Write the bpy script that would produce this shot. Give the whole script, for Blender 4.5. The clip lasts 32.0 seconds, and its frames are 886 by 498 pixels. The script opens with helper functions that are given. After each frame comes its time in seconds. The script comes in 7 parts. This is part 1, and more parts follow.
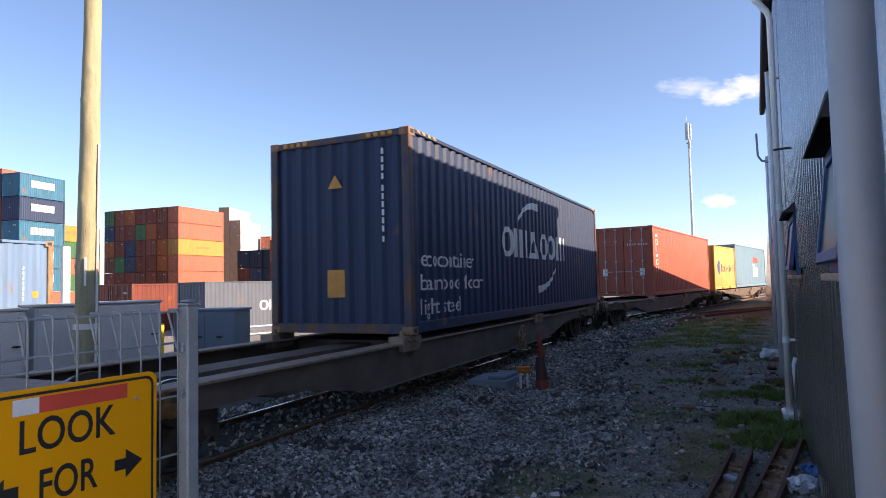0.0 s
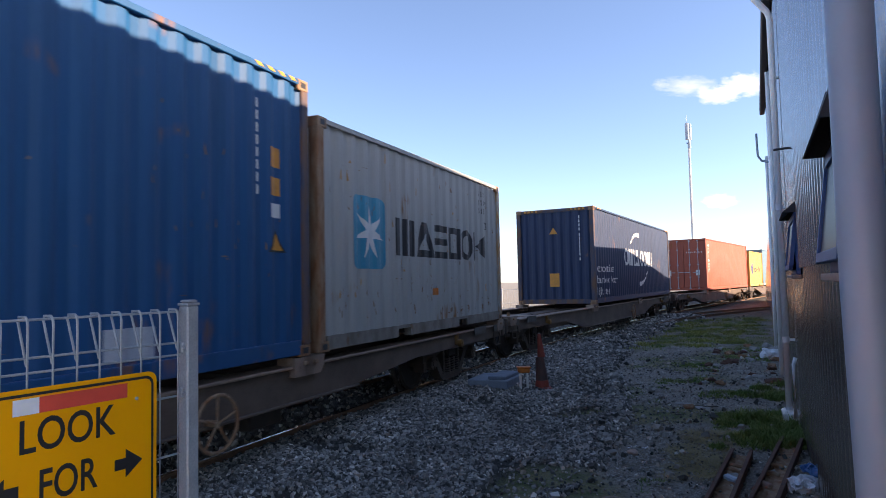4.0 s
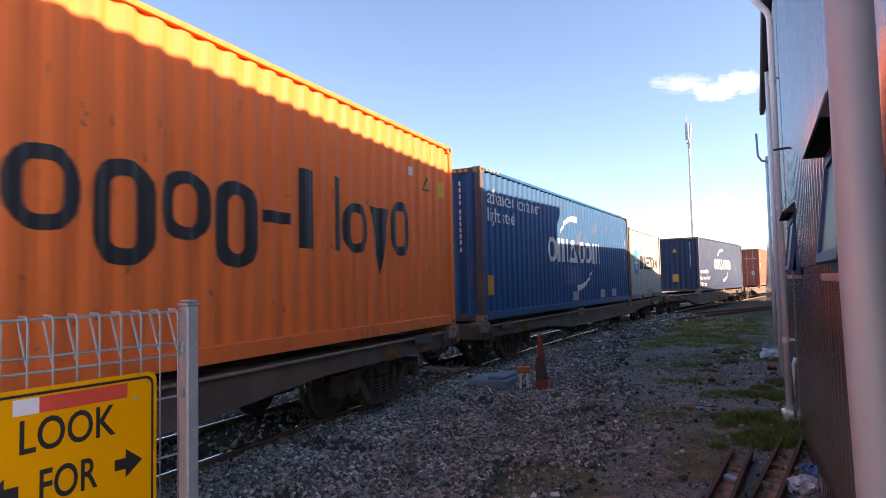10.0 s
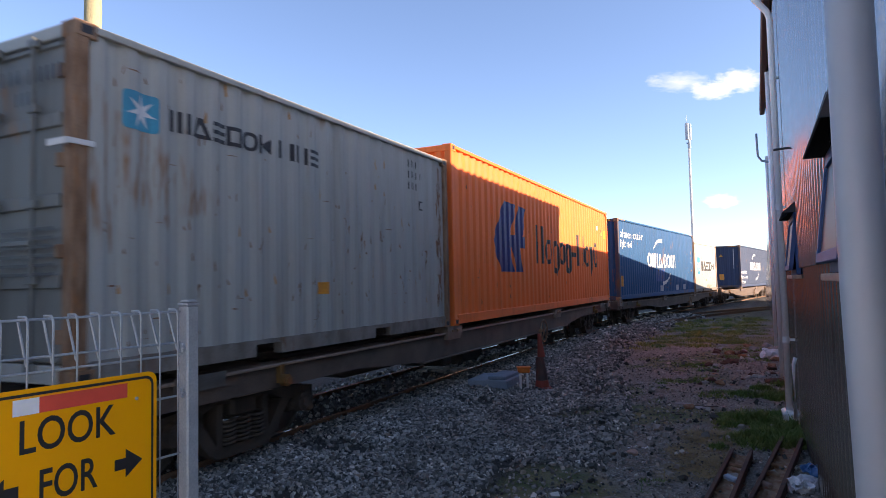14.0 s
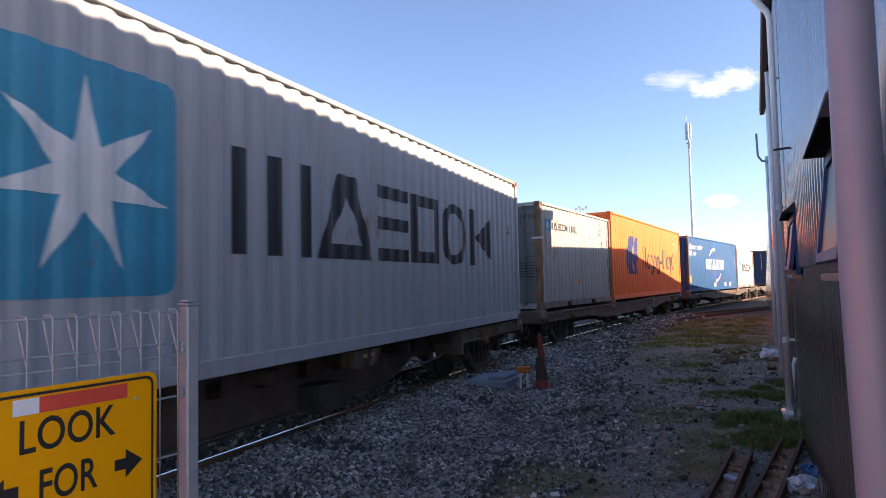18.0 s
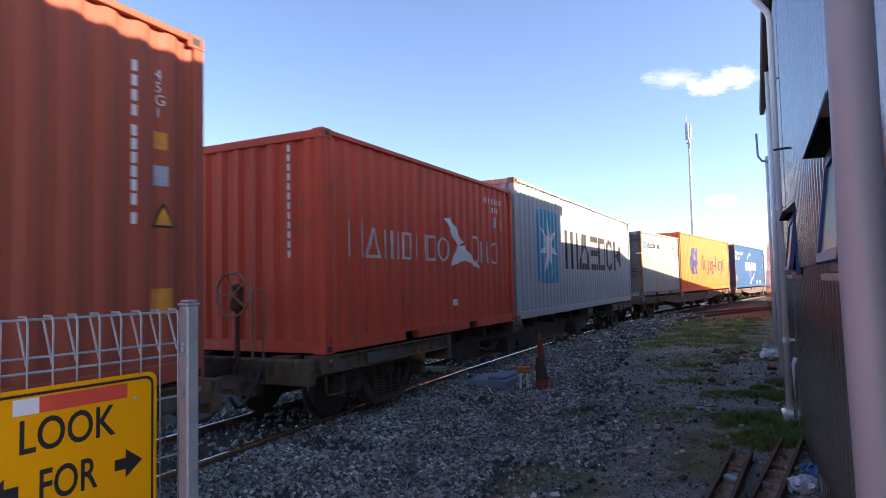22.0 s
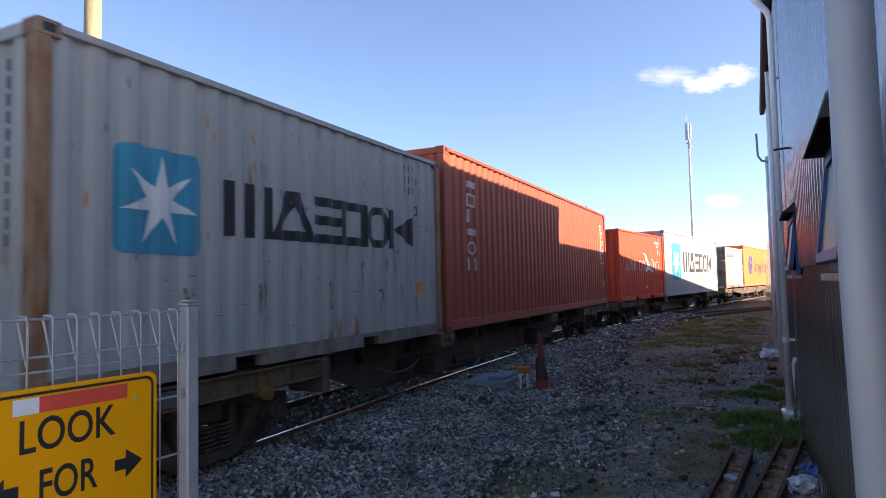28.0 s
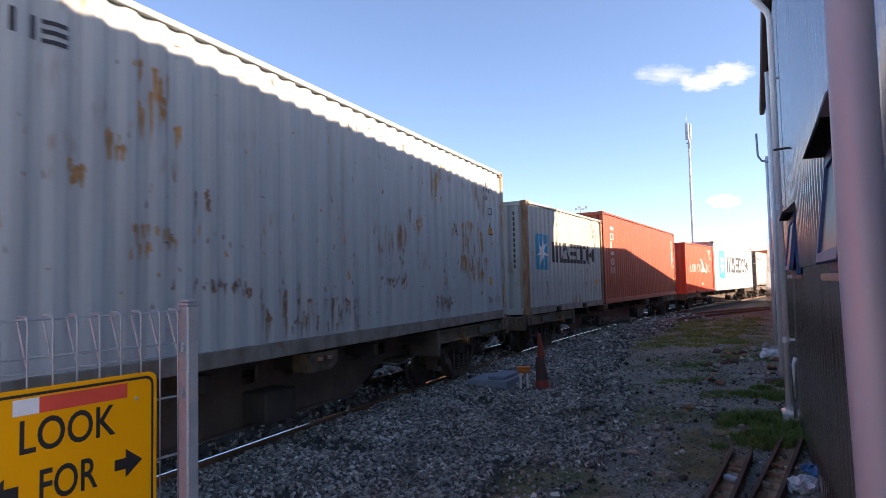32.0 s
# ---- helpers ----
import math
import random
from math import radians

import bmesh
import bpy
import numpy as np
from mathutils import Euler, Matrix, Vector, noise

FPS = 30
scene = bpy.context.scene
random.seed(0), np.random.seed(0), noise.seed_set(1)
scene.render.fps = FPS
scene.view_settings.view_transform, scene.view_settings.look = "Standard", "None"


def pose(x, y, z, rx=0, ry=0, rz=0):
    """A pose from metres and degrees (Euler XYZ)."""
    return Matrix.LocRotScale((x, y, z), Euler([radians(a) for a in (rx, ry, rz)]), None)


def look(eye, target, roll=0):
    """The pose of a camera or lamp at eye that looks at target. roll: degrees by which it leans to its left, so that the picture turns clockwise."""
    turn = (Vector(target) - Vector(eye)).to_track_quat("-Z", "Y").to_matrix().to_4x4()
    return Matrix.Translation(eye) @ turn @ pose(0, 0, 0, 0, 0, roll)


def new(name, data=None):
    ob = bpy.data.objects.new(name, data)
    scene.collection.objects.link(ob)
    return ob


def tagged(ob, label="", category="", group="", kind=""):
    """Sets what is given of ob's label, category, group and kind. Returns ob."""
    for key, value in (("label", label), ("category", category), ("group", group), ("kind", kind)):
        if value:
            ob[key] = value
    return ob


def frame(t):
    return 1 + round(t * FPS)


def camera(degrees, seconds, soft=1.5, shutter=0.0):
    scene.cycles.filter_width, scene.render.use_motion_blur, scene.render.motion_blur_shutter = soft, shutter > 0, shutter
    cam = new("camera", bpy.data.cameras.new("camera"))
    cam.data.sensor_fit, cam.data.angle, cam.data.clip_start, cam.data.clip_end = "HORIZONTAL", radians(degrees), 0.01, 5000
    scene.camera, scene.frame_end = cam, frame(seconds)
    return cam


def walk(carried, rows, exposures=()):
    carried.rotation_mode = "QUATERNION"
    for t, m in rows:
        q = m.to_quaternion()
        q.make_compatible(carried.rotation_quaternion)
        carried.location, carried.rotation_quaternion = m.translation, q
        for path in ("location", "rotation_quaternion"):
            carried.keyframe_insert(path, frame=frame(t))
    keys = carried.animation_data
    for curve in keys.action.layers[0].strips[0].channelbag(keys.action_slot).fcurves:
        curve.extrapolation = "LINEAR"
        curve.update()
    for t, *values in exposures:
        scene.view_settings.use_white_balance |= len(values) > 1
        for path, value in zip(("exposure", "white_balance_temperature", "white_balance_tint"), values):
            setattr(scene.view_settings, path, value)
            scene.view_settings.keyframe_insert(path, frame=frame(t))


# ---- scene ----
# camera: it stands still
cam = camera(69.94, 32.0, soft=0.6, shutter=0.4)
EYE = Matrix.Translation((0, 0, 1.646)) @ Matrix.Rotation(radians(90) + 0.0549, 4, "X") @ Matrix.Rotation(-0.0221, 4, "Z")
walk(cam, [(0.0, EYE), (32.0, EYE)], exposures=[(0.0, 1.45, 7600, 19), (1.5, 1.47, 7650, 19), (3.0, 1.66, 7650, 19), (6.0, 1.92, 8150, 19), (10.5, 1.92, 8350, 19), (14.0, 1.72, 7650, 19), (18.0, 1.69, 7550, 19), (22.0, 1.82, 7450, 19), (24.5, 1.97, 7850, 19), (28.0, 1.72, 7550, 19), (32.0, 1.69, 7600, 19)])

# world, sun
SUN_TO = Vector((0.968, -0.25, 0.4536)).normalized()
SUN_EL, SUN_ROT = math.asin(SUN_TO.z), math.atan2(SUN_TO.x, SUN_TO.y)
world = bpy.data.worlds.new("world")
scene.world = world
world.use_nodes = True
wn = world.node_tree.nodes
sky = wn.new("ShaderNodeTexSky")
sky.sky_type, sky.sun_disc = "NISHITA", False
sky.sun_elevation, sky.sun_rotation = SUN_EL, SUN_ROT
sky.air_density, sky.dust_density, sky.ozone_density, sky.altitude = 0.75, 0.5, 4.2, 0
wn["Background"].inputs[1].default_value = 0.104
world.node_tree.links.new(sky.outputs[0], wn["Background"].inputs[0])
sun = new("sun", bpy.data.lights.new("sun", "SUN"))
sun.data.energy, sun.data.angle, sun.data.color = 4.1, radians(0.5), (1.0, 0.86, 0.7)
sun.matrix_world = look(SUN_TO * 50, (0, 0, 0))

# ---- the track and the train's way along it ----
HEAD = (0.4206, 0.1629, 0.6074, -0.6246)


def heading(s):
    q = min(max(s, -12), 45) / 50
    return HEAD[0] + HEAD[1] * q + HEAD[2] * q * q + HEAD[3] * q ** 3


SG = np.arange(-130, 190.01, 0.2)
_ph = np.array([heading(s) for s in SG])
_i0 = int(np.argmin(abs(SG)))
TX = np.concatenate([[0], np.cumsum((np.sin(_ph[1:]) + np.sin(_ph[:-1])) / 2 * 0.2)])
TY = np.concatenate([[0], np.cumsum((np.cos(_ph[1:]) + np.cos(_ph[:-1])) / 2 * 0.2)])
TX, TY = TX - TX[_i0] - 2.1849, TY - TY[_i0] + 8.0


def track(s, side=0.0, z=0.0):
    """Point of the track at s metres along it, side metres to its right."""
    a = heading(s)
    return Vector((float(np.interp(s, SG, TX)) + math.cos(a) * side, float(np.interp(s, SG, TY)) - math.sin(a) * side, z))


SPEED_T = np.linspace(0, 32, 7)
SPEED = (2.6641, 2.9519, 2.9812, 2.9570, 2.8605, 2.8366, 2.7239)
_tt = np.linspace(0, 32, 321)
_vv = np.interp(_tt, SPEED_T, SPEED)
_ss = np.concatenate([[0], np.cumsum((_vv[1:] + _vv[:-1]) / 2 * 0.1)])


def travel(t):
    return float(np.interp(t, _tt, _ss))


BOGIE = 7.3


def wagon_pose(s, z=0.0):
    a, b = track(s - BOGIE), track(s + BOGIE)
    d = (b - a).normalized()
    m = Matrix(((d.x, -d.y, 0, 0), (d.y, d.x, 0, 0), (0, 0, 1, 0), (0, 0, 0, 1)))
    return Matrix.Translation((a + b) / 2 + Vector((0, 0, z))) @ m


# ---- materials ----
def nodes_of(m):
    m.use_nodes = True
    return m.node_tree.nodes, m.node_tree.links, m.node_tree.nodes["Principled BSDF"]


def surface(name, col, col2=None, rough=0.6, metal=0.0, scale=3.0, fine=60.0, bump=0.15, stretch=(1, 1, 1), amount=0.5, dirt=None, dirt_at=0.62, random_value=0.0, spec=0.5, grain=0.25):
    """Paint, stone or metal: two tones mixed by coarse noise, fine grain, patches of dirt, relief."""
    m = bpy.data.materials.new(name)
    N, L, P = nodes_of(m)
    tc = N.new("ShaderNodeTexCoord")
    mp = N.new("ShaderNodeMapping")
    mp.inputs["Scale"].default_value = stretch
    L.new(tc.outputs["Object"], mp.inputs[0])
    n1, n2 = N.new("ShaderNodeTexNoise"), N.new("ShaderNodeTexNoise")
    n1.inputs["Scale"].default_value, n1.inputs["Detail"].default_value = scale, 5
    n2.inputs["Scale"].default_value, n2.inputs["Detail"].default_value = fine, 3
    L.new(mp.outputs[0], n1.inputs[0])
    L.new(tc.outputs["Object"], n2.inputs[0])
    mix = N.new("ShaderNodeMix")
    mix.data_type = "RGBA"
    ramp = N.new("ShaderNodeMapRange")
    ramp.inputs[1].default_value, ramp.inputs[2].default_value = 0.5 - 0.25 / max(amount, 0.01) * 0.5, 0.5 + 0.25 / max(amount, 0.01) * 0.5
    L.new(n1.outputs[0], ramp.inputs[0])
    L.new(ramp.outputs[0], mix.inputs[0])
    c2 = col2 or tuple(min(1, c * 0.72) for c in col)
    mix.inputs[6].default_value, mix.inputs[7].default_value = (*col, 1), (*c2, 1)
    out = mix.outputs[2]
    hs = N.new("ShaderNodeHueSaturation")
    mr = N.new("ShaderNodeMapRange")
    mr.inputs[3].default_value, mr.inputs[4].default_value = 1 - grain, 1 + grain
    L.new(n2.outputs[0], mr.inputs[0])
    L.new(mr.outputs[0], hs.inputs["Value"])
    L.new(out, hs.inputs["Color"])
    out = hs.outputs[0]
    if random_value:
        oi = N.new("ShaderNodeObjectInfo")
        rr = N.new("ShaderNodeMapRange")
        rr.inputs[3].default_value, rr.inputs[4].default_value = 1 - random_value, 1 + random_value
        L.new(oi.outputs["Random"], rr.inputs[0])
        h2 = N.new("ShaderNodeHueSaturation")
        L.new(rr.outputs[0], h2.inputs["Value"])
        L.new(out, h2.inputs["Color"])
        out = h2.outputs[0]
    if dirt:
        mp2 = N.new("ShaderNodeMapping")
        mp2.inputs["Scale"].default_value = (stretch[0] * 3.1, stretch[1] * 3.1, stretch[2] * 2.3)
        mp2.inputs["Location"].default_value = (7.3, 1.9, 4.4)
        L.new(tc.outputs["Object"], mp2.inputs[0])
        n3 = N.new("ShaderNodeTexNoise")
        n3.inputs["Scale"].default_value, n3.inputs["Detail"].default_value, n3.inputs["Roughness"].default_value = scale * 0.6, 8, 0.65
        L.new(mp2.outputs[0], n3.inputs[0])
        r3 = N.new("ShaderNodeMapRange")
        r3.inputs[1].default_value, r3.inputs[2].default_value = dirt_at, dirt_at + 0.12
        L.new(n3.outputs[0], r3.inputs[0])
        m3 = N.new("ShaderNodeMix")
        m3.data_type = "RGBA"
        L.new(r3.outputs[0], m3.inputs[0])
        L.new(out, m3.inputs[6])
        m3.inputs[7].default_value = (*dirt, 1)
        out = m3.outputs[2]
    L.new(out, P.inputs["Base Color"])
    P.inputs["Roughness"].default_value, P.inputs["Metallic"].default_value = rough, metal
    P.inputs["Specular IOR Level"].default_value = spec
    if bump:
        b = N.new("ShaderNodeBump")
        b.inputs["Strength"].default_value, b.inputs["Distance"].default_value = bump, 0.01
        L.new(n2.outputs[0], b.inputs["Height"])
        L.new(b.outputs[0], P.inputs["Normal"])
    return m


RUST = (0.16, 0.062, 0.025)


def paint(name, col, rust=0.25, rough=0.55, fade=0.16):
    """Container paint: faded in upright streaks, rust that breaks out in patches and runs down."""
    m = surface(name, col, tuple(c * (1 - fade) + 0.005 for c in col), rough=rough, scale=1.1, fine=45, bump=0.05, stretch=(2.2, 2.2, 0.45), amount=0.75, grain=0.06, spec=0.3)
    N, L, P = m.node_tree.nodes, m.node_tree.links, m.node_tree.nodes["Principled BSDF"]
    base = P.inputs["Base Color"].links[0].from_socket
    tc = N.new("ShaderNodeTexCoord")

    def layer(scale, vec, lo, hi, detail=6, seed=0.0):
        mp = N.new("ShaderNodeMapping")
        mp.inputs["Scale"].default_value = vec
        mp.inputs["Location"].default_value = (seed, seed * 0.7, seed * 1.3)
        L.new(tc.outputs["Object"], mp.inputs[0])
        n = N.new("ShaderNodeTexNoise")
        n.inputs["Scale"].default_value, n.inputs["Detail"].default_value, n.inputs["Roughness"].default_value = scale, detail, 0.6
        L.new(mp.outputs[0], n.inputs[0])
        r = N.new("ShaderNodeMapRange")
        r.inputs[1].default_value, r.inputs[2].default_value = lo, hi
        L.new(n.outputs[0], r.inputs[0])
        return r.outputs[0]

    seed = sum(map(ord, name)) % 17 + 0.37
    patch = layer(0.9, (1, 1, 1), 0.66 - 0.16 * rust, 0.72 - 0.12 * rust, 3, seed)
    streak = layer(1.0, (16, 16, 1.6), 0.46, 0.62, 5, seed + 3)
    mu = N.new("ShaderNodeMath")
    mu.operation = "MULTIPLY"
    L.new(patch, mu.inputs[0])
    L.new(streak, mu.inputs[1])
    spots = layer(5.0, (1.6, 1.6, 0.9), 0.74 - 0.06 * rust, 0.79 - 0.05 * rust, 6, seed + 7)
    mx = N.new("ShaderNodeMath")
    mx.operation = "MAXIMUM"
    L.new(mu.outputs[0], mx.inputs[0])
    L.new(spots, mx.inputs[1])
    mix = N.new("ShaderNodeMix")
    mix.data_type = "RGBA"
    L.new(mx.outputs[0], mix.inputs[0])
    L.new(base, mix.inputs[6])
    mix.inputs[7].default_value = (0.27, 0.115, 0.035, 1)
    grime = layer(1.0, (7, 7, 0.5), 0.5, 0.75, 5, seed + 11)
    g2 = N.new("ShaderNodeMix")
    g2.data_type, g2.blend_type = "RGBA", "MULTIPLY"
    gm = N.new("ShaderNodeMath")
    gm.operation = "MULTIPLY"
    gm.inputs[1].default_value = 0.45
    L.new(grime, gm.inputs[0])
    L.new(gm.outputs[0], g2.inputs[0])
    L.new(mix.outputs[2], g2.inputs[6])
    g2.inputs[7].default_value = (0.62, 0.56, 0.5, 1)
    L.new(g2.outputs[2], P.inputs["Base Color"])
    return m


PAINT = {
    "navy": paint("navy_paint", (0.024, 0.045, 0.1), 0.1),
    "blue": paint("blue_paint", (0.004, 0.082, 0.215), 0.35, fade=0.1),
    "brown_red": paint("oxide_red_paint", (0.42, 0.1, 0.06), 0.1),
    "triton": paint("brown_paint", (0.42, 0.096, 0.052), 0.12),
    "hamburg": paint("red_paint", (0.72, 0.09, 0.04), 0.3),
    "orange": paint("orange_paint", (1.0, 0.205, 0.045), 0.05, fade=0.06),
    "yellow": paint("amber_paint", (0.62, 0.36, 0.10), 0.1),
    "grey": paint("grey_paint", (0.405, 0.41, 0.385), 0.28, fade=0.09),
    "grey_dull": paint("dull_grey_paint", (0.40, 0.405, 0.37), 0.12, fade=0.1),
    "grey_new": paint("light_grey_paint", (0.39, 0.4, 0.41), 0.0, fade=0.06),
    "grey_rusty": paint("rusty_grey_paint", (0.44, 0.47, 0.468), 0.3, fade=0.07),
    "pale_blue": paint("pale_blue_paint", (0.13, 0.235, 0.31), 0.15),
    "faded_navy": paint("faded_navy_paint", (0.10, 0.12, 0.155), 0.1),
    "mid_blue": paint("mid_blue_paint", (0.115, 0.20, 0.33), 0.2, fade=-0.15),
    "yard_brown": paint("yard_brown_paint", (0.19, 0.042, 0.025), 0.15, fade=0.3),
    "yard_rust": paint("yard_rust_paint", (0.23, 0.056, 0.033), 0.2, fade=0.3),
    "yard_red": paint("yard_red_paint", (0.40, 0.12, 0.075), 0.1, fade=0.2),
    "yard_orange": paint("yard_orange_paint", (0.34, 0.09, 0.022), 0.1, fade=0.3),
    # brown containers made paler: the sun on their sides is in the paint
    "yard_peach": paint("yard_peach_paint", (0.42, 0.25, 0.16), 0.1),
    "yard_sky": paint("yard_sky_paint", (0.03, 0.15, 0.25), 0.2, fade=0.3),
    "yard_blue": paint("yard_blue_paint", (0.007, 0.05, 0.125), 0.1),
    "yard_amber": paint("yard_amber_paint", (0.44, 0.235, 0.055), 0.1),
    "yard_end": paint("yard_end_paint", (0.2, 0.135, 0.115), 0.2, fade=0.3),
    "yard_teal": paint("yard_teal_paint", (0.04, 0.18, 0.145), 0.1),
    # doors far darker than the sides: that end's shade is in the paint
    "door_grey": paint("door_grey_paint", (0.185, 0.19, 0.178), 0.3),
    "teal": paint("teal_paint", (0.03, 0.22, 0.19), 0.2),
    "sky": paint("sky_blue_paint", (0.03, 0.22, 0.42), 0.1),
    "white": paint("white_paint", (0.75, 0.75, 0.73), 0.1),
    "green": paint("green_paint", (0.04, 0.14, 0.06), 0.2),
    "dark": paint("dark_blue_paint", (0.02, 0.028, 0.05), 0.1),
}
M_LOWRAIL = surface("grimy_grey_rail", (0.24, 0.22, 0.19), (0.15, 0.12, 0.095), rough=0.7, scale=3, amount=0.9, stretch=(2, 2, 1), bump=0.15, dirt=(0.17, 0.085, 0.04), dirt_at=0.56)
M_RUSTY = surface("rusted_steel", (0.24, 0.10, 0.042), (0.33, 0.22, 0.14), rough=0.8, scale=6, amount=0.8, stretch=(2, 2, 0.6), bump=0.3)
M_GREYPOST = surface("worn_grey_post", (0.33, 0.30, 0.26), (0.40, 0.40, 0.39), rough=0.7, scale=4, amount=0.9, stretch=(3, 3, 0.5), bump=0.2, dirt=(0.42, 0.22, 0.09), dirt_at=0.44)
M_DARKPOST = surface("dark_rusted_post", (0.17, 0.085, 0.042), (0.3, 0.18, 0.11), rough=0.8, scale=6, amount=0.9, stretch=(2, 2, 0.6), bump=0.3, dirt=(0.3, 0.13, 0.05), dirt_at=0.55)
M_UNDER = surface("dusty_black_steel", (0.035, 0.028, 0.023), (0.059, 0.045, 0.035), rough=0.75, scale=4, amount=0.8, bump=0.25, dirt=(0.084, 0.05, 0.029), dirt_at=0.6)
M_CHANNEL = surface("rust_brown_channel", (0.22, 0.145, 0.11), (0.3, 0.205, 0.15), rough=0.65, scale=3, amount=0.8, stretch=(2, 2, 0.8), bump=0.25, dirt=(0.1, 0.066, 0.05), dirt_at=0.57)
M_ENDCHANNEL = surface("rusty_tan_channel", (0.09, 0.061, 0.038), (0.15, 0.094, 0.049), rough=0.75, scale=4, amount=0.9, stretch=(2, 2, 1), bump=0.3, dirt=(0.045, 0.032, 0.026), dirt_at=0.5)
M_DULLPLATE = surface("dull_data_plate", (0.114, 0.108, 0.096), (0.072, 0.06, 0.051), rough=0.7, scale=9, bump=0.05)
M_OCHRE = surface("ochre_paint", (0.231, 0.105, 0.017), (0.165, 0.077, 0.022), rough=0.6, scale=8, bump=0.05)
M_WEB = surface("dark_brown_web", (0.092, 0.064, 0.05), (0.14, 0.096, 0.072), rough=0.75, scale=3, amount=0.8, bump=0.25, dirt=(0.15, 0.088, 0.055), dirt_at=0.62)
M_SCRAP = surface("dark_red_rust", (0.085, 0.035, 0.022), (0.13, 0.06, 0.04), rough=0.85, scale=7, bump=0.4, dirt=(0.05, 0.035, 0.03), dirt_at=0.58)
M_STRAW = surface("dry_straw", (0.34, 0.27, 0.13), (0.22, 0.17, 0.08), rough=0.8, scale=3, bump=0, amount=0.8)
M_BOGIE = surface("rusty_cast_steel", (0.05, 0.035, 0.026), (0.08, 0.052, 0.036), rough=0.8, scale=5, amount=0.8, bump=0.3, dirt=(0.028, 0.02, 0.016), dirt_at=0.58)
M_WHEEL = surface("wheel_steel", (0.048, 0.04, 0.034), (0.084, 0.063, 0.048), rough=0.6, metal=0.2, scale=8, bump=0.2)
M_TREAD = surface("polished_steel", (0.68, 0.69, 0.72), rough=0.14, metal=1.0, scale=20, bump=0.0)
M_RAIL = surface("rail_rust", (0.24, 0.12, 0.065), (0.13, 0.07, 0.045), rough=0.8, scale=10, bump=0.3)
M_STICK = surface("dry_stick", (0.09, 0.075, 0.06), (0.14, 0.12, 0.10), rough=0.9, scale=8, stretch=(1, 6, 1), bump=0.4, random_value=0.3)
M_WHITE = surface("white_marking", (0.74, 0.74, 0.72), (0.62, 0.62, 0.6), rough=0.5, scale=4, bump=0.03, grain=0.1)
M_FADEDWHITE = surface("worn_white_marking", (0.62, 0.58, 0.55), (0.46, 0.33, 0.28), rough=0.6, scale=6, amount=0.9, stretch=(3, 3, 0.8), bump=0.03)
M_BLACK = surface("black_marking", (0.022, 0.022, 0.026), rough=0.5, scale=4, bump=0.03)
M_STAR = surface("star_blue_marking", (0.018, 0.31, 0.46), rough=0.45, scale=2, bump=0.03)
M_HBLUE = surface("deep_blue_marking", (0.016, 0.035, 0.17), rough=0.45, scale=2, bump=0.03)
M_RUSTPAINT = surface("rust_worn_navy", (0.05, 0.055, 0.09), (0.15, 0.075, 0.04), rough=0.65, scale=3, amount=0.9, stretch=(2, 2, 0.8), bump=0.2)
M_BLUEPATCH = surface("repaint_blue", (0.008, 0.06, 0.26), (0.02, 0.08, 0.25), rough=0.4, scale=4, bump=0.03, dirt=RUST, dirt_at=0.62)
M_STAIN = surface("rust_stain", (0.5, 0.265, 0.1), (0.36, 0.19, 0.085), rough=0.75, scale=9, stretch=(3, 3, 0.8), bump=0.1, amount=0.9)
M_STAINDARK = surface("dark_rust_stain", (0.17, 0.085, 0.045), (0.28, 0.16, 0.1), rough=0.75, scale=9, stretch=(3, 3, 0.8), bump=0.1, amount=0.9)
M_PALEPATCH = surface("pale_patch", (0.42, 0.45, 0.48), (0.34, 0.38, 0.44), rough=0.5, scale=6, bump=0.03)
M_LABEL = surface("amber_label", (0.78, 0.31, 0.03), (0.55, 0.22, 0.04), rough=0.5, scale=9, bump=0.02)
M_REDMARK = surface("red_marking", (0.55, 0.06, 0.03), rough=0.5, scale=6, bump=0.02)
M_GALV = surface("galvanised_steel", (0.385, 0.42, 0.445), (0.29, 0.32, 0.345), rough=0.5, metal=0.2, scale=14, fine=120, bump=0.05, dirt=(0.28, 0.29, 0.29), dirt_at=0.6)
M_SIGN = surface("yellow_sheeting", (1.0, 0.41, 0.004), (1.0, 0.4, 0.004), rough=0.3, scale=3, bump=0.02, grain=0.03)
M_SIGNRED = surface("red_sheeting", (0.9, 0.105, 0.07), rough=0.3, scale=5, bump=0.02, grain=0.05)
M_SIGNWHITE = surface("white_sheeting", (0.84, 0.85, 0.86), rough=0.3, scale=5, bump=0.02, grain=0.05)
M_WOODPOLE = surface("pale_pole_wood", (0.38, 0.345, 0.215), (0.26, 0.235, 0.145), rough=0.85, scale=3, fine=40, stretch=(6, 6, 0.6), bump=0.3, dirt=(0.14, 0.11, 0.06), dirt_at=0.6)
M_CABINET = surface("grey_enamel", (0.56, 0.56, 0.54), (0.49, 0.49, 0.47), rough=0.5, scale=2, bump=0.04, grain=0.05)
M_BLUECAB = surface("blue_grey_enamel", (0.15, 0.21, 0.27), (0.125, 0.18, 0.24), rough=0.45, scale=2, bump=0.04, grain=0.05)
M_SHEET = surface("zinc_sheet", (0.42, 0.44, 0.465), (0.32, 0.335, 0.35), rough=0.2, metal=0.75, scale=1.2, stretch=(3, 3, 0.3), bump=0.05, dirt=(0.18, 0.14, 0.115), dirt_at=0.66)
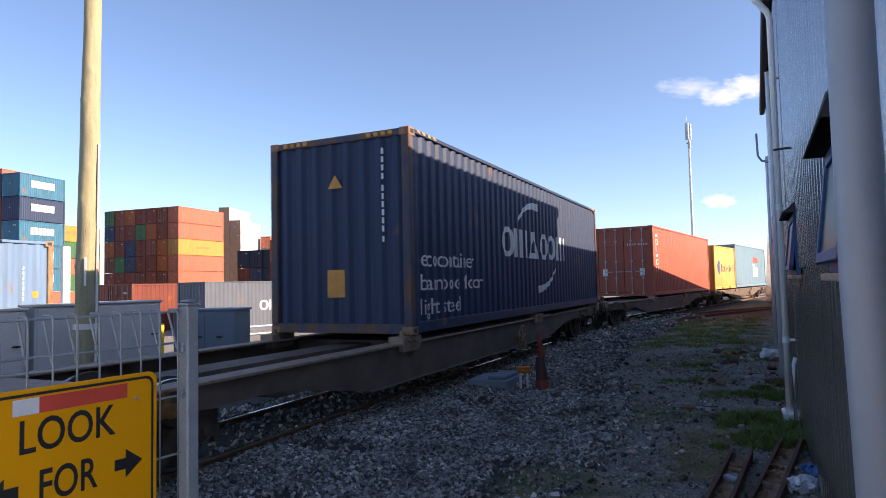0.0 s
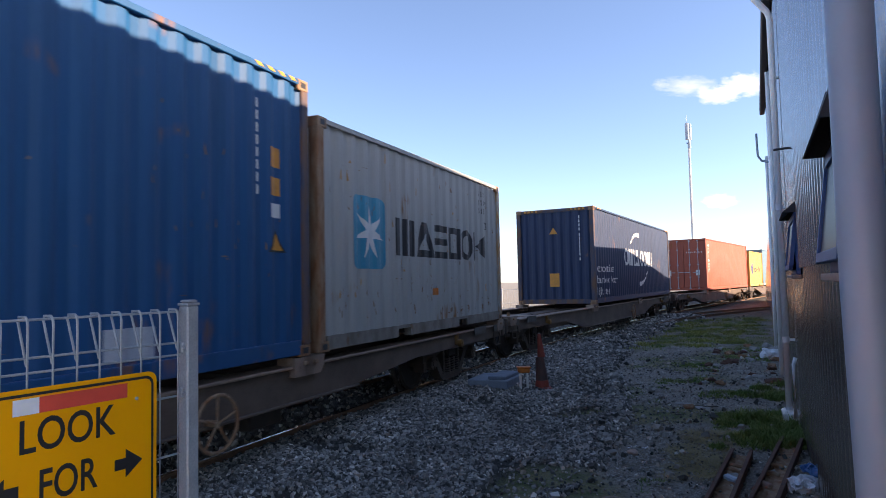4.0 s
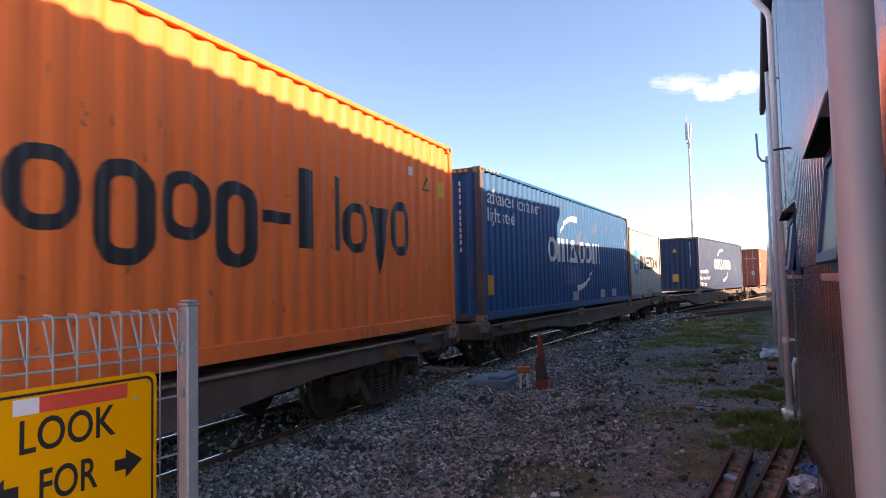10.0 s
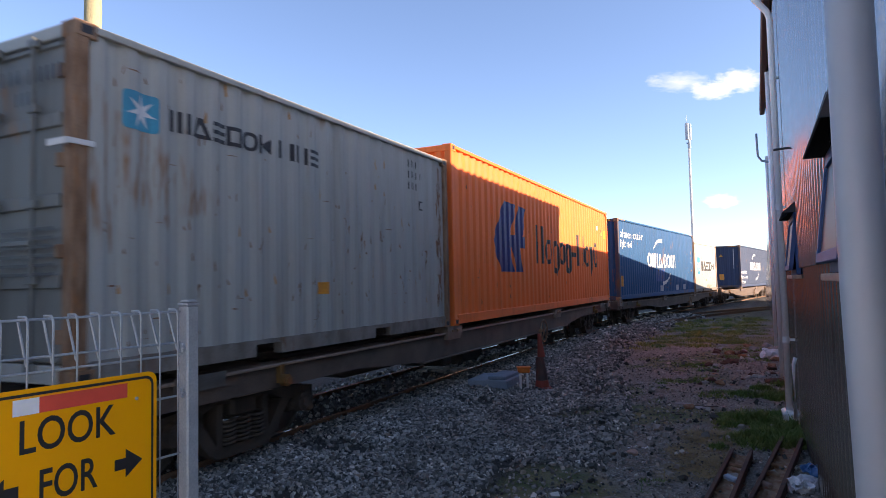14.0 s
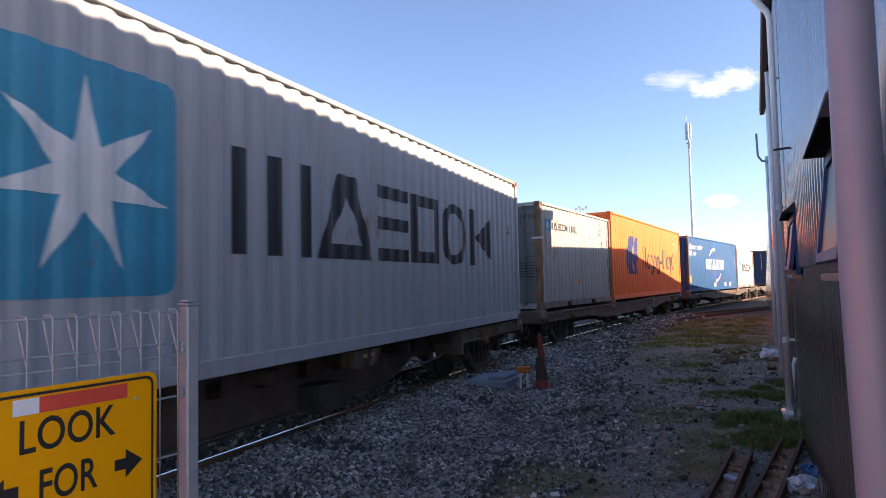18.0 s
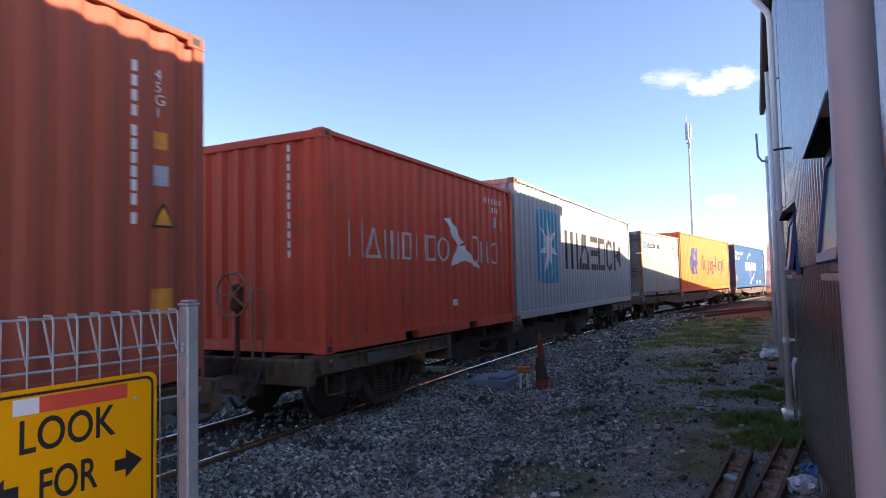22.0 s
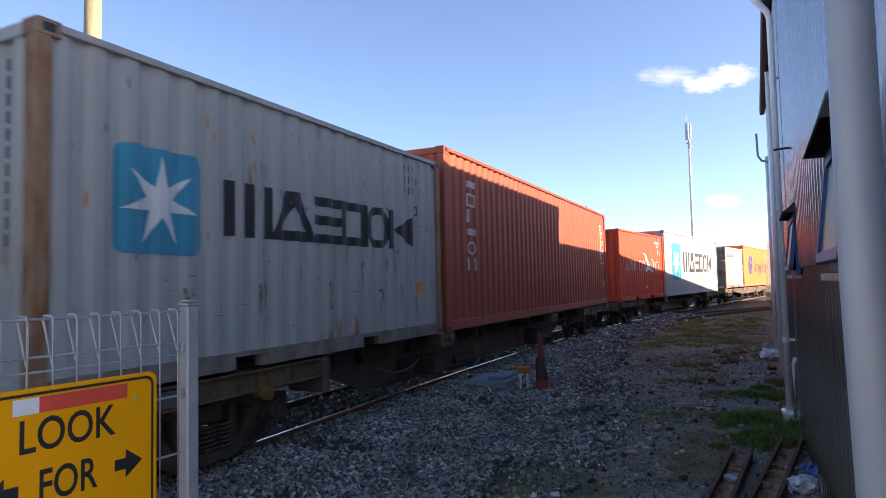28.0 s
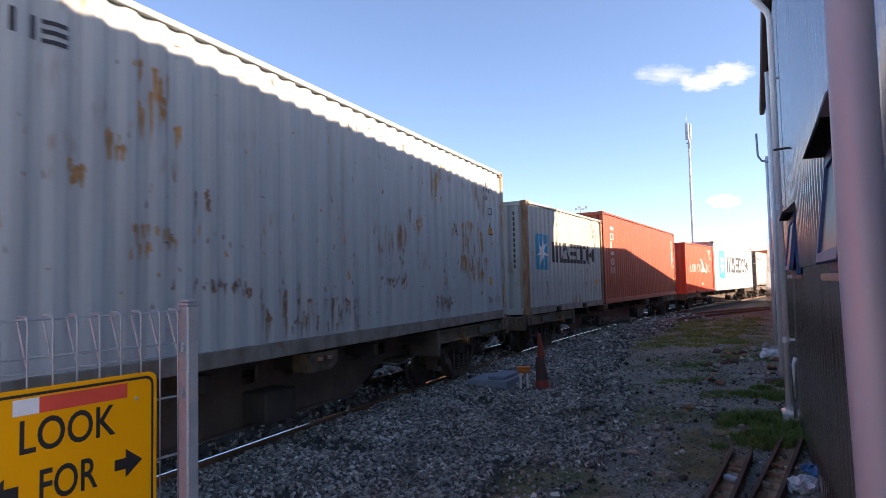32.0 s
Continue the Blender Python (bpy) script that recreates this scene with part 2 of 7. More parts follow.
M_LOWSHEET = surface("dark_grey_sheet", (0.33, 0.315, 0.285), (0.47, 0.44, 0.38), rough=0.2, metal=0.8, scale=1.5, stretch=(4, 4, 0.2), bump=0.05, dirt=(0.10, 0.065, 0.045), dirt_at=0.58)
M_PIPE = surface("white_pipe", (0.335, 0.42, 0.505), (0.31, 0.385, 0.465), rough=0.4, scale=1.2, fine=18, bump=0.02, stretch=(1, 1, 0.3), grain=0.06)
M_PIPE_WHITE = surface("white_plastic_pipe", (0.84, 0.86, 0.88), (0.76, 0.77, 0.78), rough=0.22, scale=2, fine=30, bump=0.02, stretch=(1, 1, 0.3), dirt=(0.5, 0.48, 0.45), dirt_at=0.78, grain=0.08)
M_BLUEFRAME = surface("blue_frame_paint", (0.022, 0.10, 0.27), rough=0.5, scale=5, bump=0.05)
M_DARKTIN = surface("dark_tin", (0.03, 0.03, 0.035), rough=0.6, scale=5, bump=0.05)
M_ROOF = surface("roof_sheet", (0.22, 0.22, 0.22), rough=0.5, metal=0.4, scale=1, bump=0.05)
M_TIMBER = surface("pinkish_timber", (0.50, 0.32, 0.25), rough=0.7, scale=8, stretch=(1, 1, 5), bump=0.1)
M_CONE = surface("faded_orange_rubber", (0.315, 0.045, 0.026), (0.225, 0.038, 0.022), rough=0.6, scale=7, bump=0.08)
M_CONEDARK = surface("sooty_cone_band", (0.05, 0.035, 0.035), (0.12, 0.04, 0.03), rough=0.6, scale=7, bump=0.08)
M_ORANGE = surface("orange_plastic", (0.78, 0.20, 0.02), rough=0.45, scale=7, bump=0.03)
M_CONCRETE = surface("concrete", (0.33, 0.33, 0.32), (0.25, 0.25, 0.24), rough=0.85, scale=5, bump=0.3)
M_GRASS = surface("grass_blades", (0.075, 0.165, 0.022), (0.18, 0.215, 0.05), rough=0.7, scale=3, bump=0, amount=0.8)
M_PALEGRASS = surface("yellow_green_blades", (0.3, 0.31, 0.06), (0.21, 0.22, 0.05), rough=0.7, scale=3, bump=0, amount=0.8)
M_BAG = surface("plastic_bag", (0.82, 0.84, 0.86), (0.66, 0.71, 0.76), rough=0.4, scale=9, bump=0.2)
M_BAGBLUE = surface("blue_plastic", (0.05, 0.22, 0.5), rough=0.4, scale=9, bump=0.2)
M_PLATE = surface("faded_plate", (0.30, 0.2, 0.06), (0.2, 0.15, 0.08), rough=0.7, scale=9, bump=0.05)
M_PLANK = surface("worn_plank", (0.36, 0.30, 0.25), (0.26, 0.21, 0.17), rough=0.85, scale=6, stretch=(1, 6, 1), bump=0.3)
M_YELLOW = surface("yellow_plastic", (0.85, 0.55, 0.02), rough=0.5, scale=7, bump=0.05)


def glass_material():
    m = bpy.data.materials.new("window_glass")
    N, L, P = nodes_of(m)
    P.inputs["Base Color"].default_value = (0.03, 0.045, 0.06, 1)
    P.inputs["Roughness"].default_value = 0.35
    P.inputs["Specular IOR Level"].default_value = 0.06
    return m


M_GLASS = glass_material()


# ---- mesh helpers ----
def mesh_ob(name, bm, material, parent=None, label="", smooth=False):
    me = bpy.data.meshes.new(name)
    bmesh.ops.recalc_face_normals(bm, faces=bm.faces)
    bm.to_mesh(me)
    bm.free()
    for mt in (material if isinstance(material, (list, tuple)) else [material]):
        me.materials.append(mt)
    if smooth:
        for p in me.polygons:
            p.use_smooth = True
    ob = new(name, me)
    if parent:
        ob.parent = parent
    if label:
        ob["label"] = label
    return ob


def part(name, bm, material, parent, label="", smooth=False):
    return mesh_ob(name, bm, material, parent, label, smooth)


def box(bm, x0, x1, y0, y1, z0, z1, bevel=0.0, m=None):
    r = bmesh.ops.create_cube(bm, size=1)
    vs = r["verts"]
    for v in vs:
        v.co = Vector(((x0 + x1) / 2 + v.co.x * (x1 - x0), (y0 + y1) / 2 + v.co.y * (y1 - y0), (z0 + z1) / 2 + v.co.z * (z1 - z0)))
    if bevel:
        es = list({e for v in vs for e in v.link_edges})
        r2 = bmesh.ops.bevel(bm, geom=es, offset=bevel, segments=1, affect="EDGES")
        vs = list({v for f in r2["faces"] for v in f.verts} | {v for v in vs if v.is_valid})
    if m is not None:
        bmesh.ops.transform(bm, matrix=m, verts=vs)
    return vs


def cyl(bm, a, b, r, r2=None, seg=12):
    a, b = Vector(a), Vector(b)
    d = b - a
    q = d.to_track_quat("Z", "Y").to_matrix().to_4x4()
    return bmesh.ops.create_cone(bm, cap_ends=True, segments=seg, radius1=r, radius2=r if r2 is None else r2, depth=d.length, matrix=Matrix.Translation((a + b) / 2) @ q)["verts"]


def ring(bm, centre, axis, r, thick, seg=20, tube=6):
    """A torus."""
    q = Vector(axis).to_track_quat("Z", "Y").to_matrix()
    vs = []
    for i in range(seg):
        a = 2 * math.pi * i / seg
        row = []
        for j in range(tube):
            b = 2 * math.pi * j / tube
            p = Vector(((r + thick * math.cos(b)) * math.cos(a), (r + thick * math.cos(b)) * math.sin(a), thick * math.sin(b)))
            row.append(bm.verts.new(Vector(centre) + q @ p))
        vs.append(row)
    for i in range(seg):
        for j in range(tube):
            bm.faces.new((vs[i][j], vs[(i + 1) % seg][j], vs[(i + 1) % seg][(j + 1) % tube], vs[i][(j + 1) % tube]))


def tube_path(bm, pts, r, seg=10):
    pts = [Vector(p) for p in pts]
    rows = []
    for i, p in enumerate(pts):
        d = (pts[min(i + 1, len(pts) - 1)] - pts[max(i - 1, 0)]).normalized()
        q = d.to_track_quat("Z", "Y").to_matrix()
        rows.append([bm.verts.new(p + q @ Vector((r * math.cos(2 * math.pi * k / seg), r * math.sin(2 * math.pi * k / seg), 0))) for k in range(seg)])
    for a, b in zip(rows, rows[1:]):
        for k in range(seg):
            bm.faces.new((a[k], a[(k + 1) % seg], b[(k + 1) % seg], b[k]))
    bm.faces.new(rows[0][::-1])
    bm.faces.new(rows[-1])


def empty(name):
    ob = new(name)
    ob.empty_display_size = 0.2
    return ob


# ---- containers ----
W2 = 1.219
PITCH, DEPTH = 0.2775, 0.028
SKIN = W2 - 0.022


def prof(u, u0):
    """Depth of the corrugation at u along a wall whose first rib starts at u0."""
    q = ((u - u0) % PITCH) / PITCH
    if q < 0.27:
        return 0.0
    if q < 0.5:
        return DEPTH * (q - 0.27) / 0.23
    if q < 0.77:
        return DEPTH
    return DEPTH * (1 - (q - 0.77) / 0.23)


def breaks(a, b, u0):
    us = [a]
    k = math.floor((a - u0) / PITCH)
    while u0 + k * PITCH < b:
        for q in (0.0, 0.27, 0.5, 0.77):
            u = u0 + (k + q) * PITCH
            if a + 1e-4 < u < b - 1e-4:
                us.append(u)
        k += 1
    return us + [b]


def corrugated(bm, a, b, u0, place, z0, z1):
    """A folded sheet from a to b; place(u, depth, z) gives its points."""
    prev = None
    for u in breaks(a, b, u0):
        d = prof(u, u0)
        cur = (bm.verts.new(place(u, d, z0)), bm.verts.new(place(u, d, z1)))
        if prev:
            bm.faces.new((prev[0], cur[0], cur[1], prev[1]))
        prev = cur


def text_bm(body, size, line=1.0, bold=0.0, space=1.0):
    cu = bpy.data.curves.new("text", "FONT")
    cu.body, cu.size, cu.space_line, cu.offset, cu.space_character = body, size, line, bold, space
    cu.resolution_u = 4
    ob = bpy.data.objects.new("text", cu)
    me = bpy.data.meshes.new_from_object(ob)
    bm = bmesh.new()
    bm.from_mesh(me)
    bpy.data.objects.remove(ob)
    bpy.data.curves.remove(cu)
    bpy.data.meshes.remove(me)
    return bm


def poly_bm(polys):
    bm = bmesh.new()
    for p in polys:
        bm.faces.new([bm.verts.new((x, y, 0)) for x, y in p])
    return bm


def rect(x, y, w, h, slant=0.0):
    return [(x, y), (x + w, y), (x + w + slant, y + h), (x + slant, y + h)]


def loop_polys(outer, inner):
    n = len(outer)
    return [[outer[i], outer[(i + 1) % n], inner[(i + 1) % n], inner[i]] for i in range(n)]


def glyph(kind, x0, x1, z0, z1, weight=1.0):
    """Bars, rings and wedges that stand for one character of a brand's name."""
    w, h = x1 - x0, z1 - z0
    t = min(w * 0.29, h * 0.23) * weight
    u = h * 0.2 * weight
    if kind == "a":
        return loop_polys([(x0, z0), (x1, z0), (x0 + w * 0.66, z1), (x0 + w * 0.34, z1)], [(x0 + t * 1.15, z0 + t * 0.9), (x1 - t * 1.15, z0 + t * 0.9), (x0 + w * 0.52, z1 - t * 1.4), (x0 + w * 0.48, z1 - t * 1.4)])
    if kind == "m":
        return [rect(x0, z0, t, h), rect(x0 + (w - t) / 2, z0, t, h), rect(x1 - t, z0, t, h)]
    if kind == "h":
        return [rect(x0, z0, t, h), rect(x1 - t, z0, t, h)]
    if kind == "e":
        return [rect(x0, z0, w, u), rect(x0, z0 + (h - u) / 2, w, u), rect(x0, z1 - u, w, u)]
    if kind == "r":
        return loop_polys(rect(x0, z0, w, h), rect(x0 + t, z0 + u, w - 2 * t, h - 2 * u))
    if kind == "k":
        return [rect(x0, z0, t, h), [(x0 + t * 1.15, z0 + h * 0.5), (x1, z0 + h * 0.08), (x1, z1 - h * 0.08)]]
    if kind == "t":
        return [rect(x0, z0 + h * 0.25, w, h * 0.5)]
    if kind == "v":
        return [[(x0, z1), (x0 + w * 0.5, z0), (x1, z1)]]
    if kind == "b":
        return [rect(x0, z0, w, h)]
    if kind in "lL" or w < 0.12:
        return [rect(x0, z0, min(w, h * 0.3), h)]
    r = min(w, h) * 0.42
    return loop_polys(rounded(x0, z0, w, h, r), rounded(x0 + t, z0 + t * 0.8, w - 2 * t, h - 1.6 * t, max(0.01, min(w - 2 * t, h - 1.6 * t) * 0.4)))


def bars(x, y, n, w, h, gap, vertical=False):
    """Rows of short plain bars for writing that is not spelled out."""
    if vertical:
        return [rect(x, y - i * (h + gap), w, h) for i in range(n)]
    return [rect(x + i * (w + gap), y, w, h) for i in range(n)]


def stick(name, bm, material, parent, place, dx=0.0, dz=0.0, u0=None, label=""):
    """Lay flat shapes on a corrugated wall: cut at the folds, then follow the relief."""
    bmesh.ops.translate(bm, verts=bm.verts, vec=(dx, dz, 0))
    if u0 is not None:
        xs = [v.co.x for v in bm.verts]
        for u in breaks(min(xs), max(xs), u0)[1:-1]:
            bmesh.ops.bisect_plane(bm, geom=bm.verts[:] + bm.edges[:] + bm.faces[:], plane_co=(u, 0, 0), plane_no=(1, 0, 0))
    for v in bm.verts:
        v.co = place(v.co.x, prof(v.co.x, u0) if u0 is not None else 0.0, v.co.y)
    return part(name, bm, material, parent, label)


def prism(bm, pts, y0, y1):
    """Extrude an outline of (x, z) points from y0 to y1."""
    va, vb = [bm.verts.new((x, y0, z)) for x, z in pts], [bm.verts.new((x, y1, z)) for x, z in pts]
    bm.faces.new(va)
    bm.faces.new(vb[::-1])
    for i in range(len(pts)):
        j = (i + 1) % len(pts)
        bm.faces.new((va[i], va[j], vb[j], vb[i]))


def casting(bm, x, y, z):
    """A corner casting as a plain bevelled block, without its holes."""
    sx, sy, sz = 0.178, 0.162, 0.118
    box(bm, x - sx / 2, x + sx / 2, y - sy / 2, y + sy / 2, z - sz / 2, z + sz / 2, 0.008)


RUSTS = (M_RUSTY, M_GREYPOST, M_DARKPOST)


def shipping_container(name, L, H, paint_key, label, doors=False, group="containers on the train", hazard=False, frame_key=None, door_key=None, front_key=None):
    """Origin at the centre of its bottom; x forward, -y the side that faces the path."""
    th = empty(name)
    tagged(th, label, "container", group)
    P = PAINT[paint_key]
    F = frame_key or P
    a = L / 2
    zb, zt = 0.17, H - 0.07
    inner = a - 0.11
    u0 = -inner + 0.05
    for sgn in (-1, 1):
        bm = bmesh.new()
        corrugated(bm, -inner, inner, u0, lambda u, d, z: Vector((u, sgn * (SKIN - d), z)), zb - 0.01, zt + 0.01)
        part("side_wall", bm, P, th)
        bm = bmesh.new()
        box(bm, -a + 0.15, a - 0.15, min(sgn * (W2 - 0.07), sgn * W2), max(sgn * (W2 - 0.07), sgn * W2), zt, H - 0.012, 0.006)
        part("top_rail", bm, P, th)
        bm = bmesh.new()
        y0, y1 = sorted((sgn * (W2 - 0.11), sgn * (W2 - 0.004)))
        if L < 7:
            # fork pockets cut the lower rail
            cuts = [-a + 0.15, -1.23, -0.87, 0.87, 1.23, a - 0.15]
            outline = [(cuts[0], 0.02), (cuts[1], 0.02), (cuts[1], 0.13), (cuts[2], 0.13), (cuts[2], 0.02), (cuts[3], 0.02), (cuts[3], 0.13), (cuts[4], 0.13), (cuts[4], 0.02), (cuts[5], 0.02), (cuts[5], zb), (cuts[0], zb)]
            prism(bm, outline, y0, y1)
        else:
            box(bm, -a + 0.15, a - 0.15, y0, y1, 0.02, zb, 0.006)
        part("bottom_rail", bm, M_LOWRAIL if frame_key in RUSTS else P, th)
    for sx in (-1, 1):
        for sy in (-1, 1):
            bm = bmesh.new()
            x0, x1 = sorted((sx * a, sx * (a - 0.115)))
            y0, y1 = sorted((sy * W2, sy * (W2 - 0.13)))
            box(bm, x0, x1, y0, y1, 0.11, H - 0.11, 0.012)
            part("corner_post", bm, front_key if front_key and sx > 0 else F, th)
            for z in (0.059, H - 0.059):
                bm = bmesh.new()
                casting(bm, sx * (a - 0.089), sy * (W2 - 0.081), z)
                c = part("corner_casting", bm, F if hazard is False else M_RUSTY, th)
                # flat black plate in place of the hole's dark inside
                bm = bmesh.new()
                box(bm, sx * (a - 0.089) - 0.045, sx * (a - 0.089) + 0.045, sy * W2 - 0.002, sy * W2 + 0.002, z - 0.03, z + 0.03, 0.0)
                part("hole_plate", bm, M_BLACK, c)
    bm = bmesh.new()
    n = int(L / 0.42)
    rows = []
    for i in range(n * 2 + 1):
        x = -a + 0.12 + (L - 0.24) * i / (n * 2)
        z = H - 0.02 - (0.02 if i % 2 else 0.0)
        rows.append((bm.verts.new((x, -W2 + 0.05, z)), bm.verts.new((x, W2 - 0.05, z))))
    for p, q in zip(rows, rows[1:]):
        bm.faces.new((p[0], q[0], q[1], p[1]))
    part("roof", bm, P, th)
    bm = bmesh.new()
    box(bm, -a + 0.1, a - 0.1, -W2 + 0.1, W2 - 0.1, 0.12, 0.16)
    k = int(L / 0.6)
    for i in range(1, k):
        x = -a + L * i / k
        box(bm, x - 0.03, x + 0.03, -W2 + 0.08, W2 - 0.08, 0.03, 0.12)
    part("floor", bm, M_UNDER, th)
    for sx in (-1, 1):
        bm = bmesh.new()
        x0, x1 = sorted((sx * (a - 0.005), sx * (a - 0.10)))
        box(bm, x0, x1, -W2 + 0.13, W2 - 0.13, H - 0.11, H - 0.012, 0.006)
        part("end_header", bm, P if F in RUSTS else F, th)
        bm = bmesh.new()
        box(bm, x0, x1, -W2 + 0.13, W2 - 0.13, 0.015, 0.15, 0.006)
        part("end_sill", bm, P if F in RUSTS else F, th)
        if doors and sx < 0:
            for sy in (-1, 1):
                ya, yb = sorted((sy * 0.012, sy * (W2 - 0.14)))
                bm = bmesh.new()
                xo = -a + 0.03
                box(bm, xo, xo + 0.04, ya, yb, 0.16, H - 0.12, 0.004)
                leaf = part("door", bm, PAINT[door_key] if door_key else P, th)
                for j in range(5):
                    z = 0.16 + (H - 0.28) * j / 4
                    bm = bmesh.new()
                    box(bm, xo - 0.022, xo + 0.002, ya + 0.03, yb - 0.03, max(0.17, z - 0.05), min(H - 0.13, z + 0.05), 0.008)
                    part("door_rib", bm, PAINT[door_key] if door_key else P, leaf)
                for f in (0.3, 0.72):
                    y = sy * (W2 - 0.14) * f
                    bm = bmesh.new()
                    cyl(bm, (xo - 0.045, y, 0.1), (xo - 0.045, y, H - 0.07), 0.017, seg=8)
                    for z in (0.13, 0.75, H * 0.5, H - 0.6, H - 0.12):
                        box(bm, xo - 0.065, xo - 0.02, y - 0.05, y + 0.05, z - 0.03, z + 0.03, 0.006)
                    part("lock_rod", bm, PAINT[door_key] if door_key else M_GALV, leaf)
                    bm = bmesh.new()
                    box(bm, xo - 0.075, xo - 0.06, min(y, y - sy * 0.3), max(y, y - sy * 0.3), 1.0, 1.035, 0.004)
                    part("lock_handle", bm, PAINT[door_key] if door_key else M_GALV, leaf)
                for z in (0.35, 0.95, 1.6, H - 0.35):
                    bm = bmesh.new()
                    box(bm, xo - 0.03, xo + 0.0, sy * (W2 - 0.17) - 0.04, sy * (W2 - 0.17) + 0.04, z - 0.05, z + 0.05, 0.006)
                    part("hinge", bm, F, leaf)
        else:
            bm = bmesh.new()
            corrugated(bm, -W2 + 0.12, W2 - 0.12, -W2 + 0.2, lambda u, d, z: Vector((sx * (a - 0.02 - d * 1.5), u, z)), 0.14, H - 0.10)
            part("end_wall", bm, P, th)
    if hazard:
        for sx in (-1, 1):
            for x in range(4):
                u = sx * (a - 0.28 - x * 0.17)
                bm2 = poly_bm([[(u, H - 0.05), (u + 0.08, H - 0.05), (u + 0.03, H - 0.014), (u - 0.05, H - 0.014)]])
                for v in bm2.verts:
                    v.co = Vector((v.co.x, -W2 - 0.003, v.co.y))
                part("hazard_stripe", bm2, M_LABEL, th)
                for s2 in (-1, 1):
                    bm2 = bmesh.new()
                    y = s2 * (W2 - 0.3 - x * 0.12)
                    box(bm2, sx * a - 0.003 if sx < 0 else a - 0.006, -a + 0.006 if sx < 0 else a + 0.003, y - 0.035, y + 0.035, H - 0.085, H - 0.03)
                    part("hazard_stripe", bm2, M_LABEL, th)
    th["u0"] = u0
    return th


def side_place(u, d, z):
    return Vector((u, -(SKIN - d) - 0.005, z))


def mark(th, name, bm, material, dx=0.0, dz=0.0, label=""):
    return stick(name, bm, material, th, side_place, dx, dz, th["u0"], label)


def end_place(a):
    return lambda u, d, z: Vector((-a + 0.014, -u, z))


def end_mark(th, name, bm, material, a, dx=0.0, dz=0.0):
    """On the rear end: u runs from its left to its right as seen from behind."""
    return stick(name, bm, material, th, end_place(a), dx, dz, None)


def star_polys(cx, cy, r1, r2, n=7):
    out = []
    for i in range(n):
        a = math.pi / 2 + 2 * math.pi * i / n
        b = math.pi / n
        out.append([(cx, cy), (cx + r2 * math.cos(a - b), cy + r2 * math.sin(a - b)), (cx + r1 * math.cos(a), cy + r1 * math.sin(a)), (cx + r2 * math.cos(a + b), cy + r2 * math.sin(a + b))])
    return out


def rounded(x, y, w, h, r):
    p = []
    for cx, cy, a0 in ((x + w - r, y + h - r, 0), (x + r, y + h - r, 90), (x + r, y + r, 180), (x + w - r, y + r, 270)):
        for i in range(5):
            a = radians(a0 + 90 * i / 4)
            p.append((cx + r * math.cos(a), cy + r * math.sin(a)))
    return p


def weld(bm):
    bmesh.ops.remove_doubles(bm, verts=bm.verts, dist=0.0005)
    return bm


def specks(th, n, seed, half, z0, z1, material=None, big=1.0):
    """Small scratches and rust spots scattered over the side, as one mark."""
    rng = random.Random(seed)
    polys = []
    while len(polys) < n:
        x, z = rng.uniform(-half, half), rng.uniform(z0, z1)
        if noise.noise((x * 0.8, z * 1.2, seed)) < rng.uniform(-0.4, 0.3):
            continue
        w, h = rng.uniform(0.004, 0.012) * big, rng.uniform(0.02, 0.11) * big
        if big < 1.2 and rng.random() < 0.12:
            w, h = h * 0.6, w * 1.4
        k = rng.uniform(-0.015, 0.015)
        polys.append([(x - w * rng.uniform(0.3, 1), z), (x + w, z + h * 0.1), (x + w * 0.6 + k, z + h * 0.6), (x + k, z + h), (x - w + k, z + h * 0.5)])
    tagged(mark(th, "scratch_mark", poly_bm(polys), material or M_STAINDARK), kind="stuff")


def triangle(th, pts):
    """A warning triangle: black edge, amber field."""
    mark(th, "warning_triangle", poly_bm([pts]), M_BLACK)
    cx, cz = sum(p[0] for p in pts) / 3, sum(p[1] for p in pts) / 3
    o = mark(th, "triangle_field", poly_bm([[(cx + (x - cx) * 0.74, cz + (z - cz) * 0.74) for x, z in pts]]), M_LABEL)
    for v in o.data.vertices:
        v.co.y -= 0.004


def brand(th, items, z0, z1, material, weight=1.0):
    """items: (kind, from, to[, lower, upper]) in metres along the side."""
    for it in items:
        k, a, c = it[:3]
        lo, hi = it[3:] if len(it) > 3 else (z0, z1)
        shapes = glyph(k, a, c, lo, hi, weight)
        for group_ in [[q] for q in shapes] if k in "mhek" else [shapes]:
            mark(th, "lettering_block", weld(poly_bm(group_)), material)


def islands(bm):
    """The connected pieces of a flat mesh, each as a mesh of its own."""
    left, out = set(bm.faces), []
    while left:
        todo, got = [left.pop()], []
        while todo:
            f = todo.pop()
            got.append(f)
            for e in f.edges:
                for g in e.link_faces:
                    if g in left:
                        left.remove(g)
                        todo.append(g)
        piece, old = bmesh.new(), {}
        for f in got:
            for v in f.verts:
                if v not in old:
                    old[v] = piece.verts.new(v.co)
            piece.faces.new([old[v] for v in f.verts])
        out.append(piece)
    return out


def words(th, body, x0, x1, z0, z1, material):
    """Readable words, fitted between x0 and x1 and from the baseline z0 to the height z1."""
    bm = text_bm(body, 1.0)
    xs, ys = [v.co.x for v in bm.verts], [v.co.y for v in bm.verts]
    sx, sy = (x1 - x0) / (max(xs) - min(xs)), (z1 - z0) / (max(ys))
    for v in bm.verts:
        v.co = Vector((x0 + (v.co.x - min(xs)) * sx, z0 + v.co.y * sy, 0))
    for piece in islands(weld(bm)):
        mark(th, "letter", piece, material)


